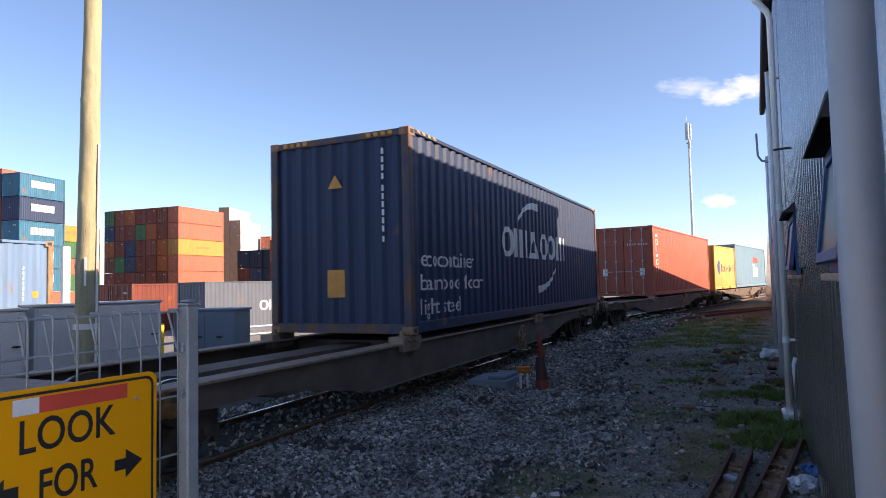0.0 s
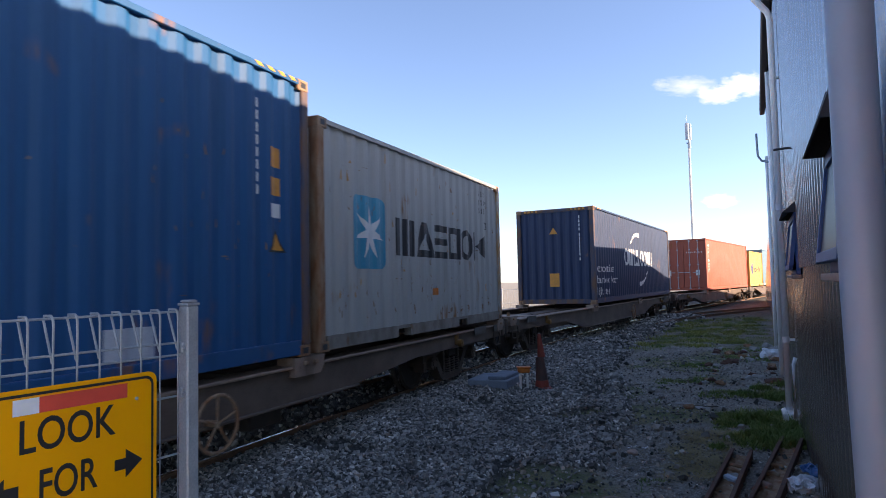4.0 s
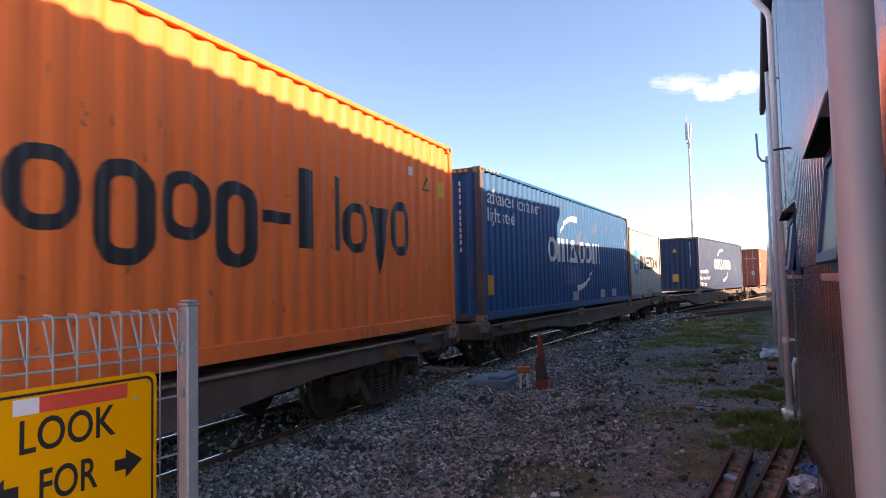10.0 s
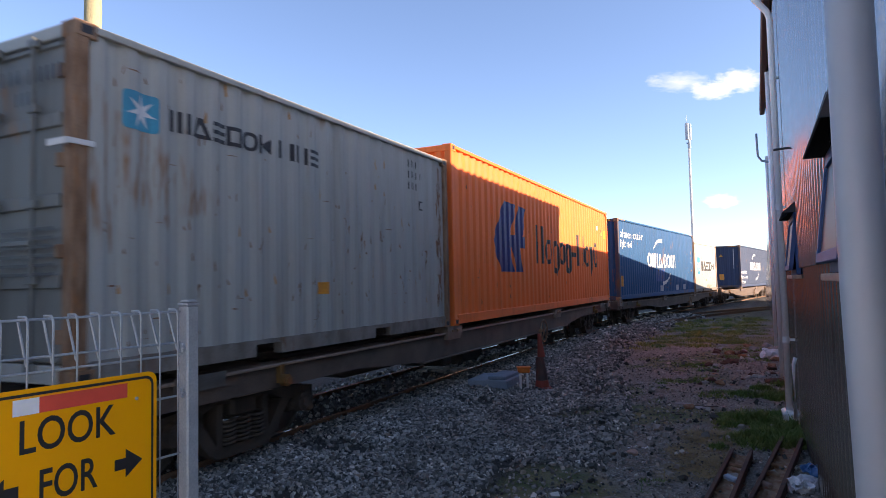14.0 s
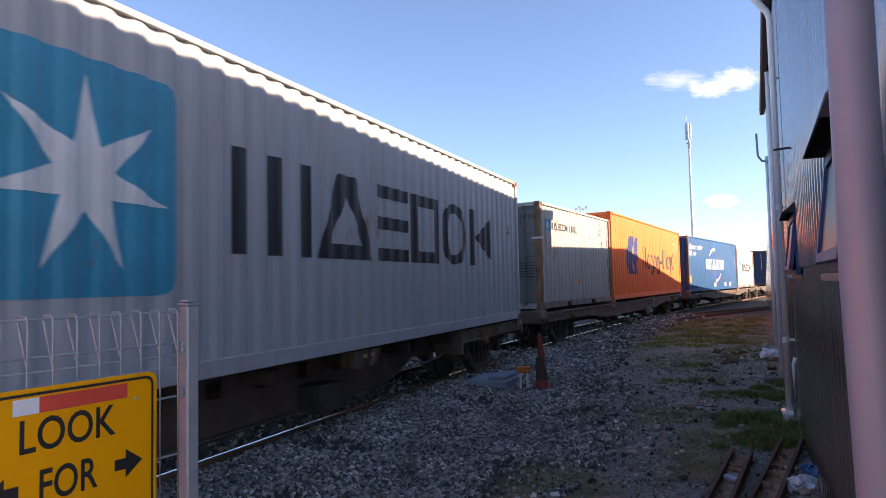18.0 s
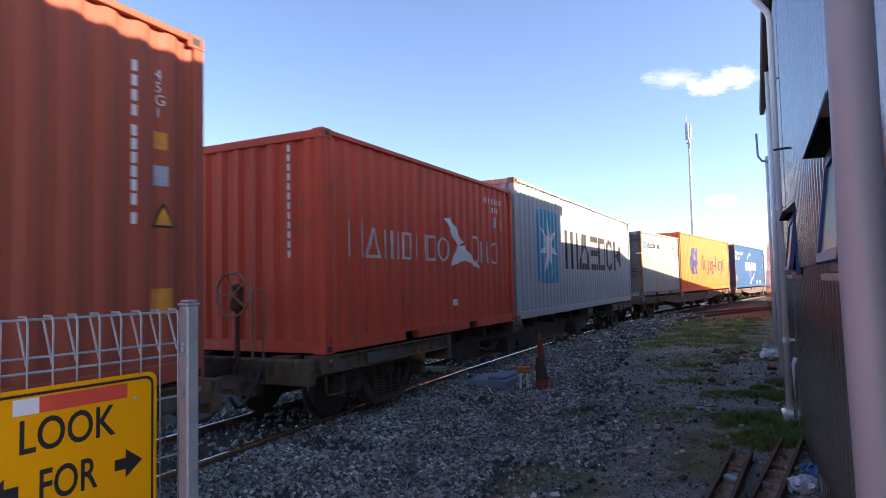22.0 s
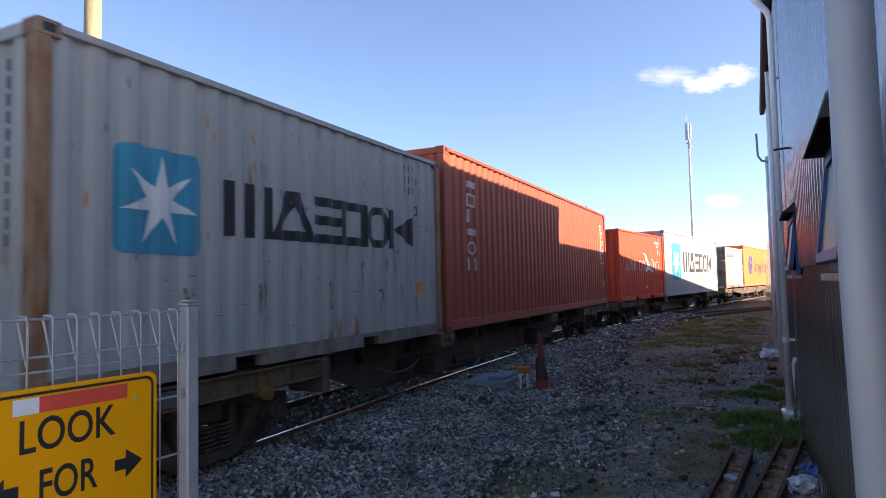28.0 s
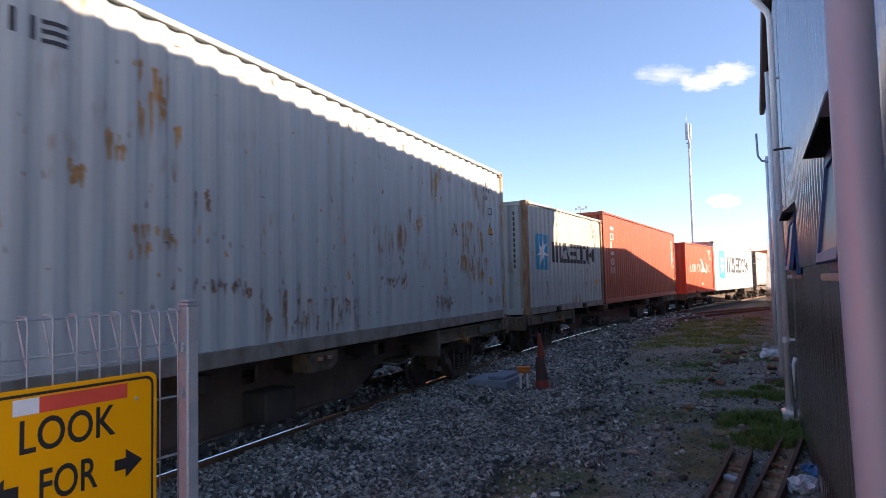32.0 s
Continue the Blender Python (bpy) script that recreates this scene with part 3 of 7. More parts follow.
def rust_run(th, x0, z0, x1, z1, seed, material=None, fill=0.6, wide=1.0):
    """A ragged stain: blisters with thin runs of uneven length below them, as one mark."""
    rng = random.Random(seed)
    polys, H = [], z1 - z0
    n = int((x1 - x0) / 0.03 * fill * 1.5) + 2
    for k in range(n):
        x, w = rng.uniform(x0, x1), rng.uniform(0.003, 0.011) * wide
        top = z1 - rng.random() ** 1.5 * H * 0.8
        bot = max(z0 - 0.05, top - rng.uniform(0.1, 0.75) * H)
        m = 5
        left, right = [], []
        for q in range(m + 1):
            f = q / m
            ww = w * (1 - f) ** 0.6 * rng.uniform(0.6, 1.3) + 0.001
            cx = x + rng.uniform(-0.004, 0.004)
            z = top + (bot - top) * f
            left.append((cx - ww, z))
            right.append((cx + ww, z))
        polys.append(left + right[::-1])
        if rng.random() < 0.8:
            r = rng.uniform(0.012, 0.035) if rng.random() < 0.75 or material is not M_STAIN else rng.uniform(0.03, 0.05)
            for q in range(2):
                cx, cz = x + r * rng.uniform(-1.0, 1.0) * q, top + r * rng.uniform(-2.5, 1.5) * q
                polys.append([(cx + r * rng.uniform(0.15, 0.75) * math.cos(a), cz + r * rng.uniform(0.4, 1.3) * math.sin(a)) for a in (0, 0.6, 1.2, 1.8, 2.4, 3.1, 3.6, 4.1, 4.7, 5.2, 5.7)])
    tagged(mark(th, "rust_stain", poly_bm(polys), material or M_STAIN), kind="stuff")


def codes(th, polys, material, end=None):
    thin = []
    for p in polys:
        a, b = min(q[0] for q in p), max(q[0] for q in p)
        lo, hi = min(q[1] for q in p), max(q[1] for q in p)
        k = 0.25 if b - a < 0.12 else 0.5
        thin.append(rect((a + b) / 2 - (b - a) * k, lo, (b - a) * 2 * k, hi - lo))
    polys = thin
    ob = end_mark(th, "code_strip", poly_bm(polys), material, end) if end else mark(th, "code_strip", poly_bm(polys), material)
    return tagged(ob, kind="stuff")


def code_block(th, x, z, material, n=3):
    """The rows of small code near a top corner, with a square mark under them."""
    p = []
    for r in range(n):
        p += bars(x, z - r * 0.155, 4 if r % 2 == 0 else 6, 0.035, 0.1, 0.045)
    codes(th, p, material)
    mark(th, "square_mark", poly_bm([rect(x + 0.3, z - n * 0.155 - 0.12, 0.13, 0.02), rect(x + 0.3, z - n * 0.155 - 0.01, 0.13, 0.02), rect(x + 0.3, z - n * 0.155 - 0.12, 0.02, 0.13), rect(x + 0.41, z - n * 0.155 - 0.12, 0.02, 0.13)]), material)


# the train: wagons in order from the front, containers on each
LA, LB = 12.192, 6.058
GAP = 0.17
TOT = LA + LB + GAP
WAGONS = [(43.3, 0.96, "steel"), (23.84, 0.96, "steel"), (4.3294, 0.9518, "steel"), (-14.9691, 0.9315, "steel"), (-34.9464, 0.9839, "steel"), (-55.2474, 0.8751, "low"), (-75.6170, 0.8978, "low"), (-95.8028, 0.9457, "low")]
FRONT40, REAR20, FRONT20, REAR40 = TOT / 2 - LA / 2, -TOT / 2 + LB / 2, TOT / 2 - LB / 2, -TOT / 2 + LA / 2
HC, STD = 2.896, 2.591
LOADS = []


def load(th, wagon, offset):
    LOADS.append((th, wagon, offset))
    return th


def star_logo(th, x, z, w, h):
    mark(th, "logo_panel", poly_bm([rounded(x, z, w, h, w * 0.11)]), M_STAR)
    bm = poly_bm(star_polys(x + w / 2, z + h / 2, w * 0.45, w * 0.15))
    o = mark(th, "logo_star", bm, M_WHITE)
    for v in o.data.vertices:
        v.co.y -= 0.004


def brush_arc(th, name, pts, w0, w1):
    """A brushed stroke through points, widening from w0 to w1."""
    polys, n = [], 12
    def at(t):
        (x0, z0), (x1, z1), (x2, z2) = pts
        return (1 - t) ** 2 * x0 + 2 * t * (1 - t) * x1 + t * t * x2, (1 - t) ** 2 * z0 + 2 * t * (1 - t) * z1 + t * t * z2
    for i in range(n):
        (xa, za), (xb, zb_) = at(i / n), at((i + 1) / n)
        l = math.hypot(xb - xa, zb_ - za)
        nx, nz = -(zb_ - za) / l, (xb - xa) / l
        wa, wb = (w0 + (w1 - w0) * i / n) / 2, (w0 + (w1 - w0) * (i + 1) / n) / 2
        polys.append([(xa - nx * wa, za - nz * wa), (xb - nx * wb, zb_ - nz * wb), (xb + nx * wb, zb_ + nz * wb), (xa + nx * wa, za + nz * wa)])
    bm = poly_bm(polys)
    bmesh.ops.remove_doubles(bm, verts=bm.verts, dist=0.02)
    mark(th, name, bm, M_WHITE)


def cma_marks(th):
    """White lettering shapes between two brush arcs."""
    brand(th, [("o", -2.36, -1.71), ("m", -1.63, -0.82), ("a", -0.72, -0.04), ("o", 0.13, 0.72), ("o", 0.77, 1.35), ("m", 1.5, 2.25)], 1.2, 1.78, M_WHITE)
    brush_arc(th, "upper_arc", ((-1.38, 1.93), (-0.95, 2.42), (0.02, 2.34)), 0.05, 0.17)
    brush_arc(th, "lower_arc", ((1.35, 1.0), (0.9, 0.55), (-0.12, 0.52)), 0.04, 0.17)


# navy 40 ft with an empty slot behind it
c = load(shipping_container("shipping_container", LA, HC, "navy", "dark navy corrugated steel container with white marks, on a wagon", hazard=True, frame_key=M_RUSTPAINT), 2, FRONT40)
cma_marks(c)
words(c, "ecocontainer", -5.72, -3.77, 0.95, 1.18, M_WHITE)
words(c, "bamboo floor", -5.74, -3.43, 0.61, 0.84, M_WHITE)
words(c, "light steel", -5.75, -4.36, 0.26, 0.49, M_WHITE)
end_mark(c, "label_plate", poly_bm([rect(-0.18, 0.53, 0.3, 0.4)]), M_LABEL, LA / 2)
end_mark(c, "warning_triangle", poly_bm([[(-0.16, 2.12), (0.1, 2.12), (-0.03, 2.32)]]), M_LABEL, LA / 2)
codes(c, bars(0.74, 2.55, 4, 0.07, 0.085, 0.035, True) + bars(0.74, 2.02, 6, 0.07, 0.085, 0.03, True) + bars(0.74, 1.3, 1, 0.07, 0.085, 0.03, True), M_WHITE, LA / 2)

c = load(shipping_container("shipping_container", LB, STD, "grey", "weathered grey corrugated steel container with a blue star panel", frame_key=M_RUSTY, front_key=M_GREYPOST), 3, FRONT20)
star_logo(c, -2.3, 0.92, 0.79, 0.9)
MK20 = [("m", -1.23, -0.67), ("a", -0.62, 0.0), ("e", 0.06, 0.48), ("r", 0.56, 1.04), ("o", 1.1, 1.58), ("k", 1.64, 2.2)]
brand(c, MK20, 1.11, 1.62, M_BLACK)
code_block(c, 1.92, 2.28, M_BLACK)
for k in range(7):
    rust_run(c, 0.2 + 0.36 * k, 0.22, 0.32 + 0.36 * k, 0.36 + 0.06 * (k % 3), 60 + k, M_STAINDARK, 0.2)
mark(c, "label_plate", poly_bm([rect(-0.1, 0.55, 0.24, 0.1)]), M_ORANGE)
mark(c, "label_plate", poly_bm([rect(2.2, 0.56, 0.1, 0.14)]), M_LABEL)

c = load(shipping_container("shipping_container", LA, HC, "blue", "bright blue corrugated steel container with white marks and rust stains", hazard=True, frame_key=M_RUSTPAINT), 3, REAR40)
cma_marks(c)
words(c, "advanced container", -5.72, -2.89, 2.24, 2.53, M_WHITE)
words(c, "light steel", -5.72, -4.38, 1.9, 2.16, M_WHITE)
end_mark(c, "label_plate", poly_bm([rect(-0.18, 0.53, 0.3, 0.4)]), M_LABEL, LA / 2)
end_mark(c, "warning_triangle", poly_bm([[(-0.16, 2.12), (0.1, 2.12), (-0.03, 2.32)]]), M_LABEL, LA / 2)
codes(c, bars(0.74, 2.55, 4, 0.07, 0.085, 0.035, True) + bars(0.74, 2.02, 6, 0.07, 0.085, 0.03, True) + bars(0.74, 1.3, 1, 0.07, 0.085, 0.03, True), M_WHITE, LA / 2)
mark(c, "label_plate", poly_bm([rect(-5.78, 0.48, 0.28, 0.38)]), M_LABEL)
mark(c, "repair_patch", poly_bm([rect(-1.05, 0.62, 1.25, 0.5)]), M_BLUEPATCH)
for k, (x0, z0, x1, z1) in enumerate(((-0.95, 0.75, -0.5, 1.2), (-0.2, 0.5, 0.35, 1.3), (-0.1, 0.12, 0.3, 0.5), (-1.9, 1.0, -1.6, 1.2), (1.2, 0.4, 1.3, 0.8))):
    rust_run(c, x0, z0, x1, z1, 120 + k, M_STAINDARK, 0.4)
for x, z in ((-0.45, 0.2), (2.3, 0.2), (3.7, 0.2)):
    mark(c, "repair_patch", poly_bm([rect(x, z, 0.42, 0.24)]), M_PALEPATCH)
codes(c, bars(5.3, 2.45, 8, 0.06, 0.09, 0.03, True), M_WHITE)
mark(c, "label_plate", poly_bm([rect(5.5, 1.9, 0.16, 0.2)]), M_LABEL)
mark(c, "label_plate", poly_bm([rect(5.5, 1.62, 0.16, 0.18)]), M_LABEL)
mark(c, "square_mark", poly_bm([rect(5.5, 1.4, 0.16, 0.14)]), M_WHITE)
triangle(c, [(5.46, 1.06), (5.72, 1.06), (5.59, 1.28)])

c = load(shipping_container("shipping_container", LA, HC, "orange", "orange corrugated steel container with a blue mark and black lettering"), 4, FRONT40)
for hp in ([(-4.28, 1.45), (-3.9, 0.87), (-3.15, 0.87), (-3.35, 1.35), (-3.35, 1.6), (-2.95, 2.22), (-3.68, 2.24)], [(-3.35, 1.36), (-2.4, 1.36), (-2.4, 1.6), (-3.35, 1.6)], [(-3.0, 1.36), (-2.7, 0.87), (-2.62, 0.87), (-2.72, 1.36)], [(-3.1, 1.6), (-2.62, 1.6), (-2.36, 2.2), (-2.85, 2.22)], [(-3.05, 0.87), (-2.62, 0.87), (-2.75, 1.36), (-3.25, 1.36)]):
    mark(c, "logo_shape", poly_bm([hp]), M_HBLUE)
brand(c, [("h", -1.72, -1.08), ("o", -0.98, -0.44, 1.07, 1.64), ("o", -0.36, 0.18, 0.85, 1.64), ("o", 0.24, 0.76, 1.07, 1.64), ("o", 0.82, 1.36, 0.85, 1.64), ("b", 1.46, 1.86, 1.3, 1.42), ("L", 2.03, 2.55), ("l", 2.67, 2.81), ("o", 2.86, 3.42, 1.06, 1.66), ("v", 3.46, 3.98, 0.8, 1.66), ("o", 4.02, 4.55, 1.06, 1.8)], 1.07, 1.92, M_BLACK)
codes(c, bars(4.57, 2.62, 3, 0.07, 0.1, 0.03) + bars(4.95, 2.62, 6, 0.07, 0.1, 0.03) + bars(4.57, 2.45, 4, 0.07, 0.1, 0.03), M_LABEL)
triangle(c, [(5.04, 2.06), (5.28, 2.06), (5.16, 2.27)])
mark(c, "label_plate", poly_bm([rect(5.6, 2.02, 0.16, 0.24)]), M_YELLOW)
mark(c, "square_mark", poly_bm([rect(4.57, 2.22, 0.1, 0.12)]), M_WHITE)

c = load(shipping_container("shipping_container", LB, STD, "grey_dull", "weathered grey steel container, closed doors with lock rods, rusty posts", doors=True, frame_key=M_DARKPOST, door_key="door_grey"), 4, REAR20)
for k in range(9):
    z = 0.35 + 0.22 * k
    rust_run(c, 2.66 + 0.03 * (k % 3), z, 2.84, z + 0.3, 300 + k, M_STAINDARK, 1.1, 1.6)
bm = bmesh.new()
box(bm, -LB / 2 - 0.07, -LB / 2 + 0.15, -W2 - 0.012, -W2 - 0.003, 1.69, 1.73, 0.003)
box(bm, -LB / 2 - 0.07, -LB / 2 - 0.055, -W2 - 0.012, -W2 + 0.2, 1.68, 1.73, 0.003)
part("seal_strap", bm, M_WHITE, c, "white plastic strap tied round the post")
star_logo(c, -2.63, 1.9, 0.32, 0.3)
brand(c, [("m", -2.19, -1.99), ("a", -1.97, -1.76), ("e", -1.74, -1.58), ("r", -1.56, -1.38), ("o", -1.36, -1.18), ("k", -1.16, -0.97), ("L", -0.88, -0.72), ("l", -0.69, -0.63), ("h", -0.6, -0.4), ("e", -0.37, -0.2)], 1.96, 2.14, M_BLACK)
code_block(c, 1.81, 2.3, M_BLACK)
for k, (x, z) in enumerate(((-1.9, 0.6), (-1.2, 1.0), (0.3, 1.1), (0.6, 1.1), (0.95, 1.15), (1.6, 0.7), (-0.6, 0.5), (2.3, 0.9))):
    rust_run(c, x, z, x + 0.1, z + 0.2 + 0.06 * (k % 3), 100 + k, M_STAINDARK, 0.15)
mark(c, "label_plate", poly_bm([rect(-0.23, 0.58, 0.17, 0.13)]), M_LABEL)
end_mark(c, "logo_panel", poly_bm([rounded(-0.68, 1.5, 0.35, 0.25, 0.03)]), M_STAR, LB / 2 + 0.03)
codes(c, bars(0.29, 2.2, 4, 0.06, 0.11, 0.03) + bars(0.7, 2.18, 6, 0.05, 0.11, 0.02) + bars(0.55, 2.03, 4, 0.05, 0.1, 0.02), M_BLACK, LB / 2 + 0.03)
codes(c, [rect(0.39, 0.78 + k * 0.065, 0.64, 0.022) for k in range(6)], M_BLACK, LB / 2 + 0.03)

c = load(shipping_container("shipping_container", LA, HC, "grey_new", "clean light grey corrugated steel container with a blue star panel", hazard=True), 5, FRONT40)
star_logo(c, -4.63, 0.73, 1.6, 1.68)
brand(c, [("m", -2.4, -1.23), ("a", -1.1, 0.06), ("e", 0.17, 1.02), ("r", 1.14, 2.07), ("o", 2.2, 3.18), ("k", 3.4, 4.45)], 1.08, 2.06, M_BLACK, 0.85)
mark(c, "caution_strip", poly_bm([rect(-5.9, 0.85, 0.09, 1.5)]), M_LABEL)
codes(c, bars(5.3, 2.5, 4, 0.06, 0.09, 0.03, True) + bars(5.55, 2.5, 4, 0.06, 0.09, 0.03, True), M_BLACK)
triangle(c, [(5.4, 1.75), (5.65, 1.75), (5.52, 1.95)])
mark(c, "label_plate", poly_bm([rect(5.46, 0.75, 0.12, 0.18)]), M_LABEL)

c = load(shipping_container("shipping_container", LB, STD, "hamburg", "red corrugated steel container with pale lettering marks"), 5, REAR20)
brand(c, [("h", -2.53, -2.2), ("a", -2.14, -1.78, 1.12, 1.5), ("m", -1.72, -1.3, 1.12, 1.5), ("r", -1.24, -0.97, 1.12, 1.5), ("h", -0.87, -0.57, 1.12, 1.5), ("r", -0.5, -0.22, 1.12, 1.5), ("o", -0.16, 0.2, 1.12, 1.5), ("o", 1.08, 1.38), ("h", 1.5, 1.82, 1.12, 1.5), ("o", 1.94, 2.32, 1.12, 1.5)], 1.12, 1.58, M_FADEDWHITE, 0.5)
mark(c, "bird_shape", poly_bm([[(0.1, 1.8), (0.3, 1.82), (0.75, 1.45), (0.55, 1.36)]]), M_WHITE)
mark(c, "bird_shape", poly_bm([[(0.3, 1.05), (0.5, 1.38), (0.8, 1.4), (1.35, 1.08), (1.45, 1.0), (0.85, 1.16)]]), M_WHITE)
codes(c, bars(0.66, 2.36, 12, 0.09, 0.08, 0.033, True), M_WHITE, LB / 2)
codes(c, bars(1.68, 2.22, 4, 0.06, 0.1, 0.02) + bars(2.05, 2.22, 6, 0.06, 0.1, 0.02) + bars(2.05, 2.06, 4, 0.06, 0.1, 0.02), M_WHITE)
mark(c, "square_mark", poly_bm([rect(2.1, 1.78, 0.15, 0.2)]), M_PALEPATCH)
mark(c, "label_plate", poly_bm([rect(2.4, 1.75, 0.14, 0.18)]), M_LABEL)
mark(c, "square_mark", poly_bm([rect(0.35, 0.42, 0.12, 0.1)]), M_WHITE)

c = load(shipping_container("shipping_container", LA, HC, "triton", "brown-red corrugated steel container with white vertical marks"), 6, FRONT40)
for i in range(6):
    brand(c, [("trltoh"[i], -5.17, -4.84)], 2.31 - i * 0.27, 2.53 - i * 0.27, M_FADEDWHITE, 0.85)
codes(c, bars(5.38, 2.42, 4, 0.07, 0.085, 0.03, True) + bars(5.38, 1.92, 6, 0.07, 0.085, 0.02, True) + bars(5.38, 1.25, 1, 0.07, 0.085, 0.03, True), M_WHITE)
for piece in islands(weld(text_bm("4\n5\nG\n1", 0.12, 0.85))):
    mark(c, "letter", piece, M_WHITE, 5.62, 2.42)
mark(c, "label_plate", poly_bm([rect(5.61, 1.86, 0.11, 0.14)]), M_LABEL)
mark(c, "square_mark", poly_bm([rect(5.61, 1.57, 0.12, 0.16)]), M_PALEPATCH)
triangle(c, [(5.59, 1.24), (5.79, 1.24), (5.69, 1.44)])
mark(c, "caution_plate", poly_bm([rect(5.59, 0.56, 0.18, 0.2)]), M_LABEL)

c = load(shipping_container("shipping_container", LB, STD, "grey", "weathered grey corrugated container with rusty posts and a blue star panel", frame_key=M_RUSTY), 6, REAR20)
star_logo(c, -2.43, 1.03, 0.83, 0.84)
brand(c, [(k, a - 0.1, e - 0.02) for k, a, e in MK20], 1.22, 1.73, M_BLACK)
code_block(c, 1.92, 2.3, M_BLACK)
for k, (x, z) in enumerate(((-0.3, 0.75), (0.5, 1.0), (-0.9, 0.5), (1.3, 0.5), (1.6, 0.95), (0.2, 0.45), (2.2, 0.4), (0.9, 0.75), (-1.8, 0.4))):
    rust_run(c, x, z, x + 0.14, z + 0.2 + 0.07 * (k % 3), 80 + k, M_STAIN if k < 2 else M_STAINDARK, 0.55)
codes(c, bars(0.86, 2.26, 11, 0.08, 0.085, 0.035, True), M_BLACK, LB / 2)
mark(c, "label_plate", poly_bm([rect(2.3, 0.62, 0.12, 0.16)]), M_LABEL)

STAINS12 = [
    (3.8, 0.74, 5.15, 1.17, M_STAIN), (4.0, 1.23, 4.98, 1.77, M_STAIN), (2.72, 1.92, 3.17, 2.51, M_STAIN), (2.24, 1.44, 2.4, 1.64, M_STAIN), (1.67, 0.97, 1.82, 1.26, M_STAINDARK), (1.97, 1.55, 2.09, 1.78, M_STAINDARK),
    (3.56, 1.54, 3.75, 1.67, M_STAINDARK), (5.04, 0.33, 5.8, 0.44, M_STAINDARK), (-1.13, 0.2, -0.47, 0.69, M_STAINDARK), (-0.47, 0.2, 0.66, 0.57, M_STAINDARK), (-2.53, 1.88, -2.06, 2.44, M_STAIN), (-2.81, 1.69, -2.63, 1.87, M_STAIN),
    (-2.54, 0.98, -2.11, 1.2, M_STAIN), (-1.96, 0.66, -1.21, 0.76, M_STAINDARK), (-1.97, 1.32, -1.77, 1.52, M_STAINDARK), (-3.05, 1.44, -2.91, 1.61, M_STAIN), (2.8, 0.3, 3.6, 0.5, M_STAINDARK), (1.2, 0.7, 1.9, 0.8, M_STAINDARK)]
c = load(shipping_container("shipping_container", LA, HC, "grey_rusty", "grey corrugated steel container with orange rust streaks", frame_key=M_GREYPOST), 7, FRONT40)
codes(c, bars(5.06, 2.5, 4, 0.05, 0.07, 0.02) + bars(5.06, 2.39, 6, 0.06, 0.08, 0.035), M_BLACK)
words(c, "45G1", 5.06, 5.29, 2.24, 2.32, M_BLACK)
mark(c, "square_mark", weld(poly_bm(loop_polys(rect(5.31, 1.98, 0.13, 0.13), rect(5.328, 1.998, 0.094, 0.094)))), M_BLACK)
triangle(c, [(5.29, 1.6), (5.48, 1.6), (5.37, 1.83)])
mark(c, "label_plate", poly_bm([rect(5.3, 0.65, 0.1, 0.16)]), M_LABEL)
brand(c, [("m", -5.6, -5.3), ("a", -5.25, -4.95), ("e", -4.9, -4.68), ("r", -4.63, -4.38), ("o", -4.33, -4.08), ("k", -4.03, -3.8), ("L", -3.75, -3.6), ("l", -3.56, -3.5), ("h", -3.46, -3.28), ("e", -3.24, -3.07)], 2.34, 2.5, M_BLACK)
for k, (x0, z0, x1, z1, mt) in enumerate(STAINS12):
    rust_run(c, x0, z0, x1, z1, 40 + k, mt, wide=2.1 if mt is M_STAIN else 1.0)
# unseen container at the tail of the last wagon, added for its red bounce
load(shipping_container("shipping_container", LB, STD, "hamburg", "red corrugated steel container at the end of its wagon"), 7, REAR20)

c = load(shipping_container("shipping_container", LA, HC, "brown_red", "oxide-red steel container with closed doors and lock rods", doors=True), 1, FRONT40)
for i in range(6):
    brand(c, [("trltoh"[i], -5.5, -5.17)], 2.4 - i * 0.28, 2.62 - i * 0.28, M_WHITE, 0.85)
for y in (-0.8, 0.75):
    end_mark(c, "label_plate", poly_bm([rect(y - 0.1, 0.85, 0.2, 0.3)]), M_WHITE, LA / 2 + 0.03)
codes(c, bars(0.15, 2.1, 4, 0.07, 0.08, 0.03) + bars(0.6, 2.1, 6, 0.05, 0.08, 0.02), M_WHITE, LA / 2 + 0.03)


for k, (th, w_, off) in enumerate(LOADS):
    txt = th["label"]
    if "light grey" in txt:
        specks(th, 25, 300 + k, 5.8, 0.25, 2.7)
    elif "grey" in txt:
        big_ = "rust streaks" in txt
        specks(th, 220 if big_ else 130, 300 + k, 5.8 if big_ else 2.8, 0.22, 2.7 if big_ else 2.4)
        specks(th, 60 if big_ else 24, 340 + k, 5.8 if big_ else 2.8, 0.3, 2.4, M_STAIN, 1.5)
    elif "blue" in txt:
        specks(th, 90, 300 + k, 5.8, 0.22, 2.3)
    elif "red" in txt:
        specks(th, 40, 300 + k, 2.8, 0.25, 2.3)


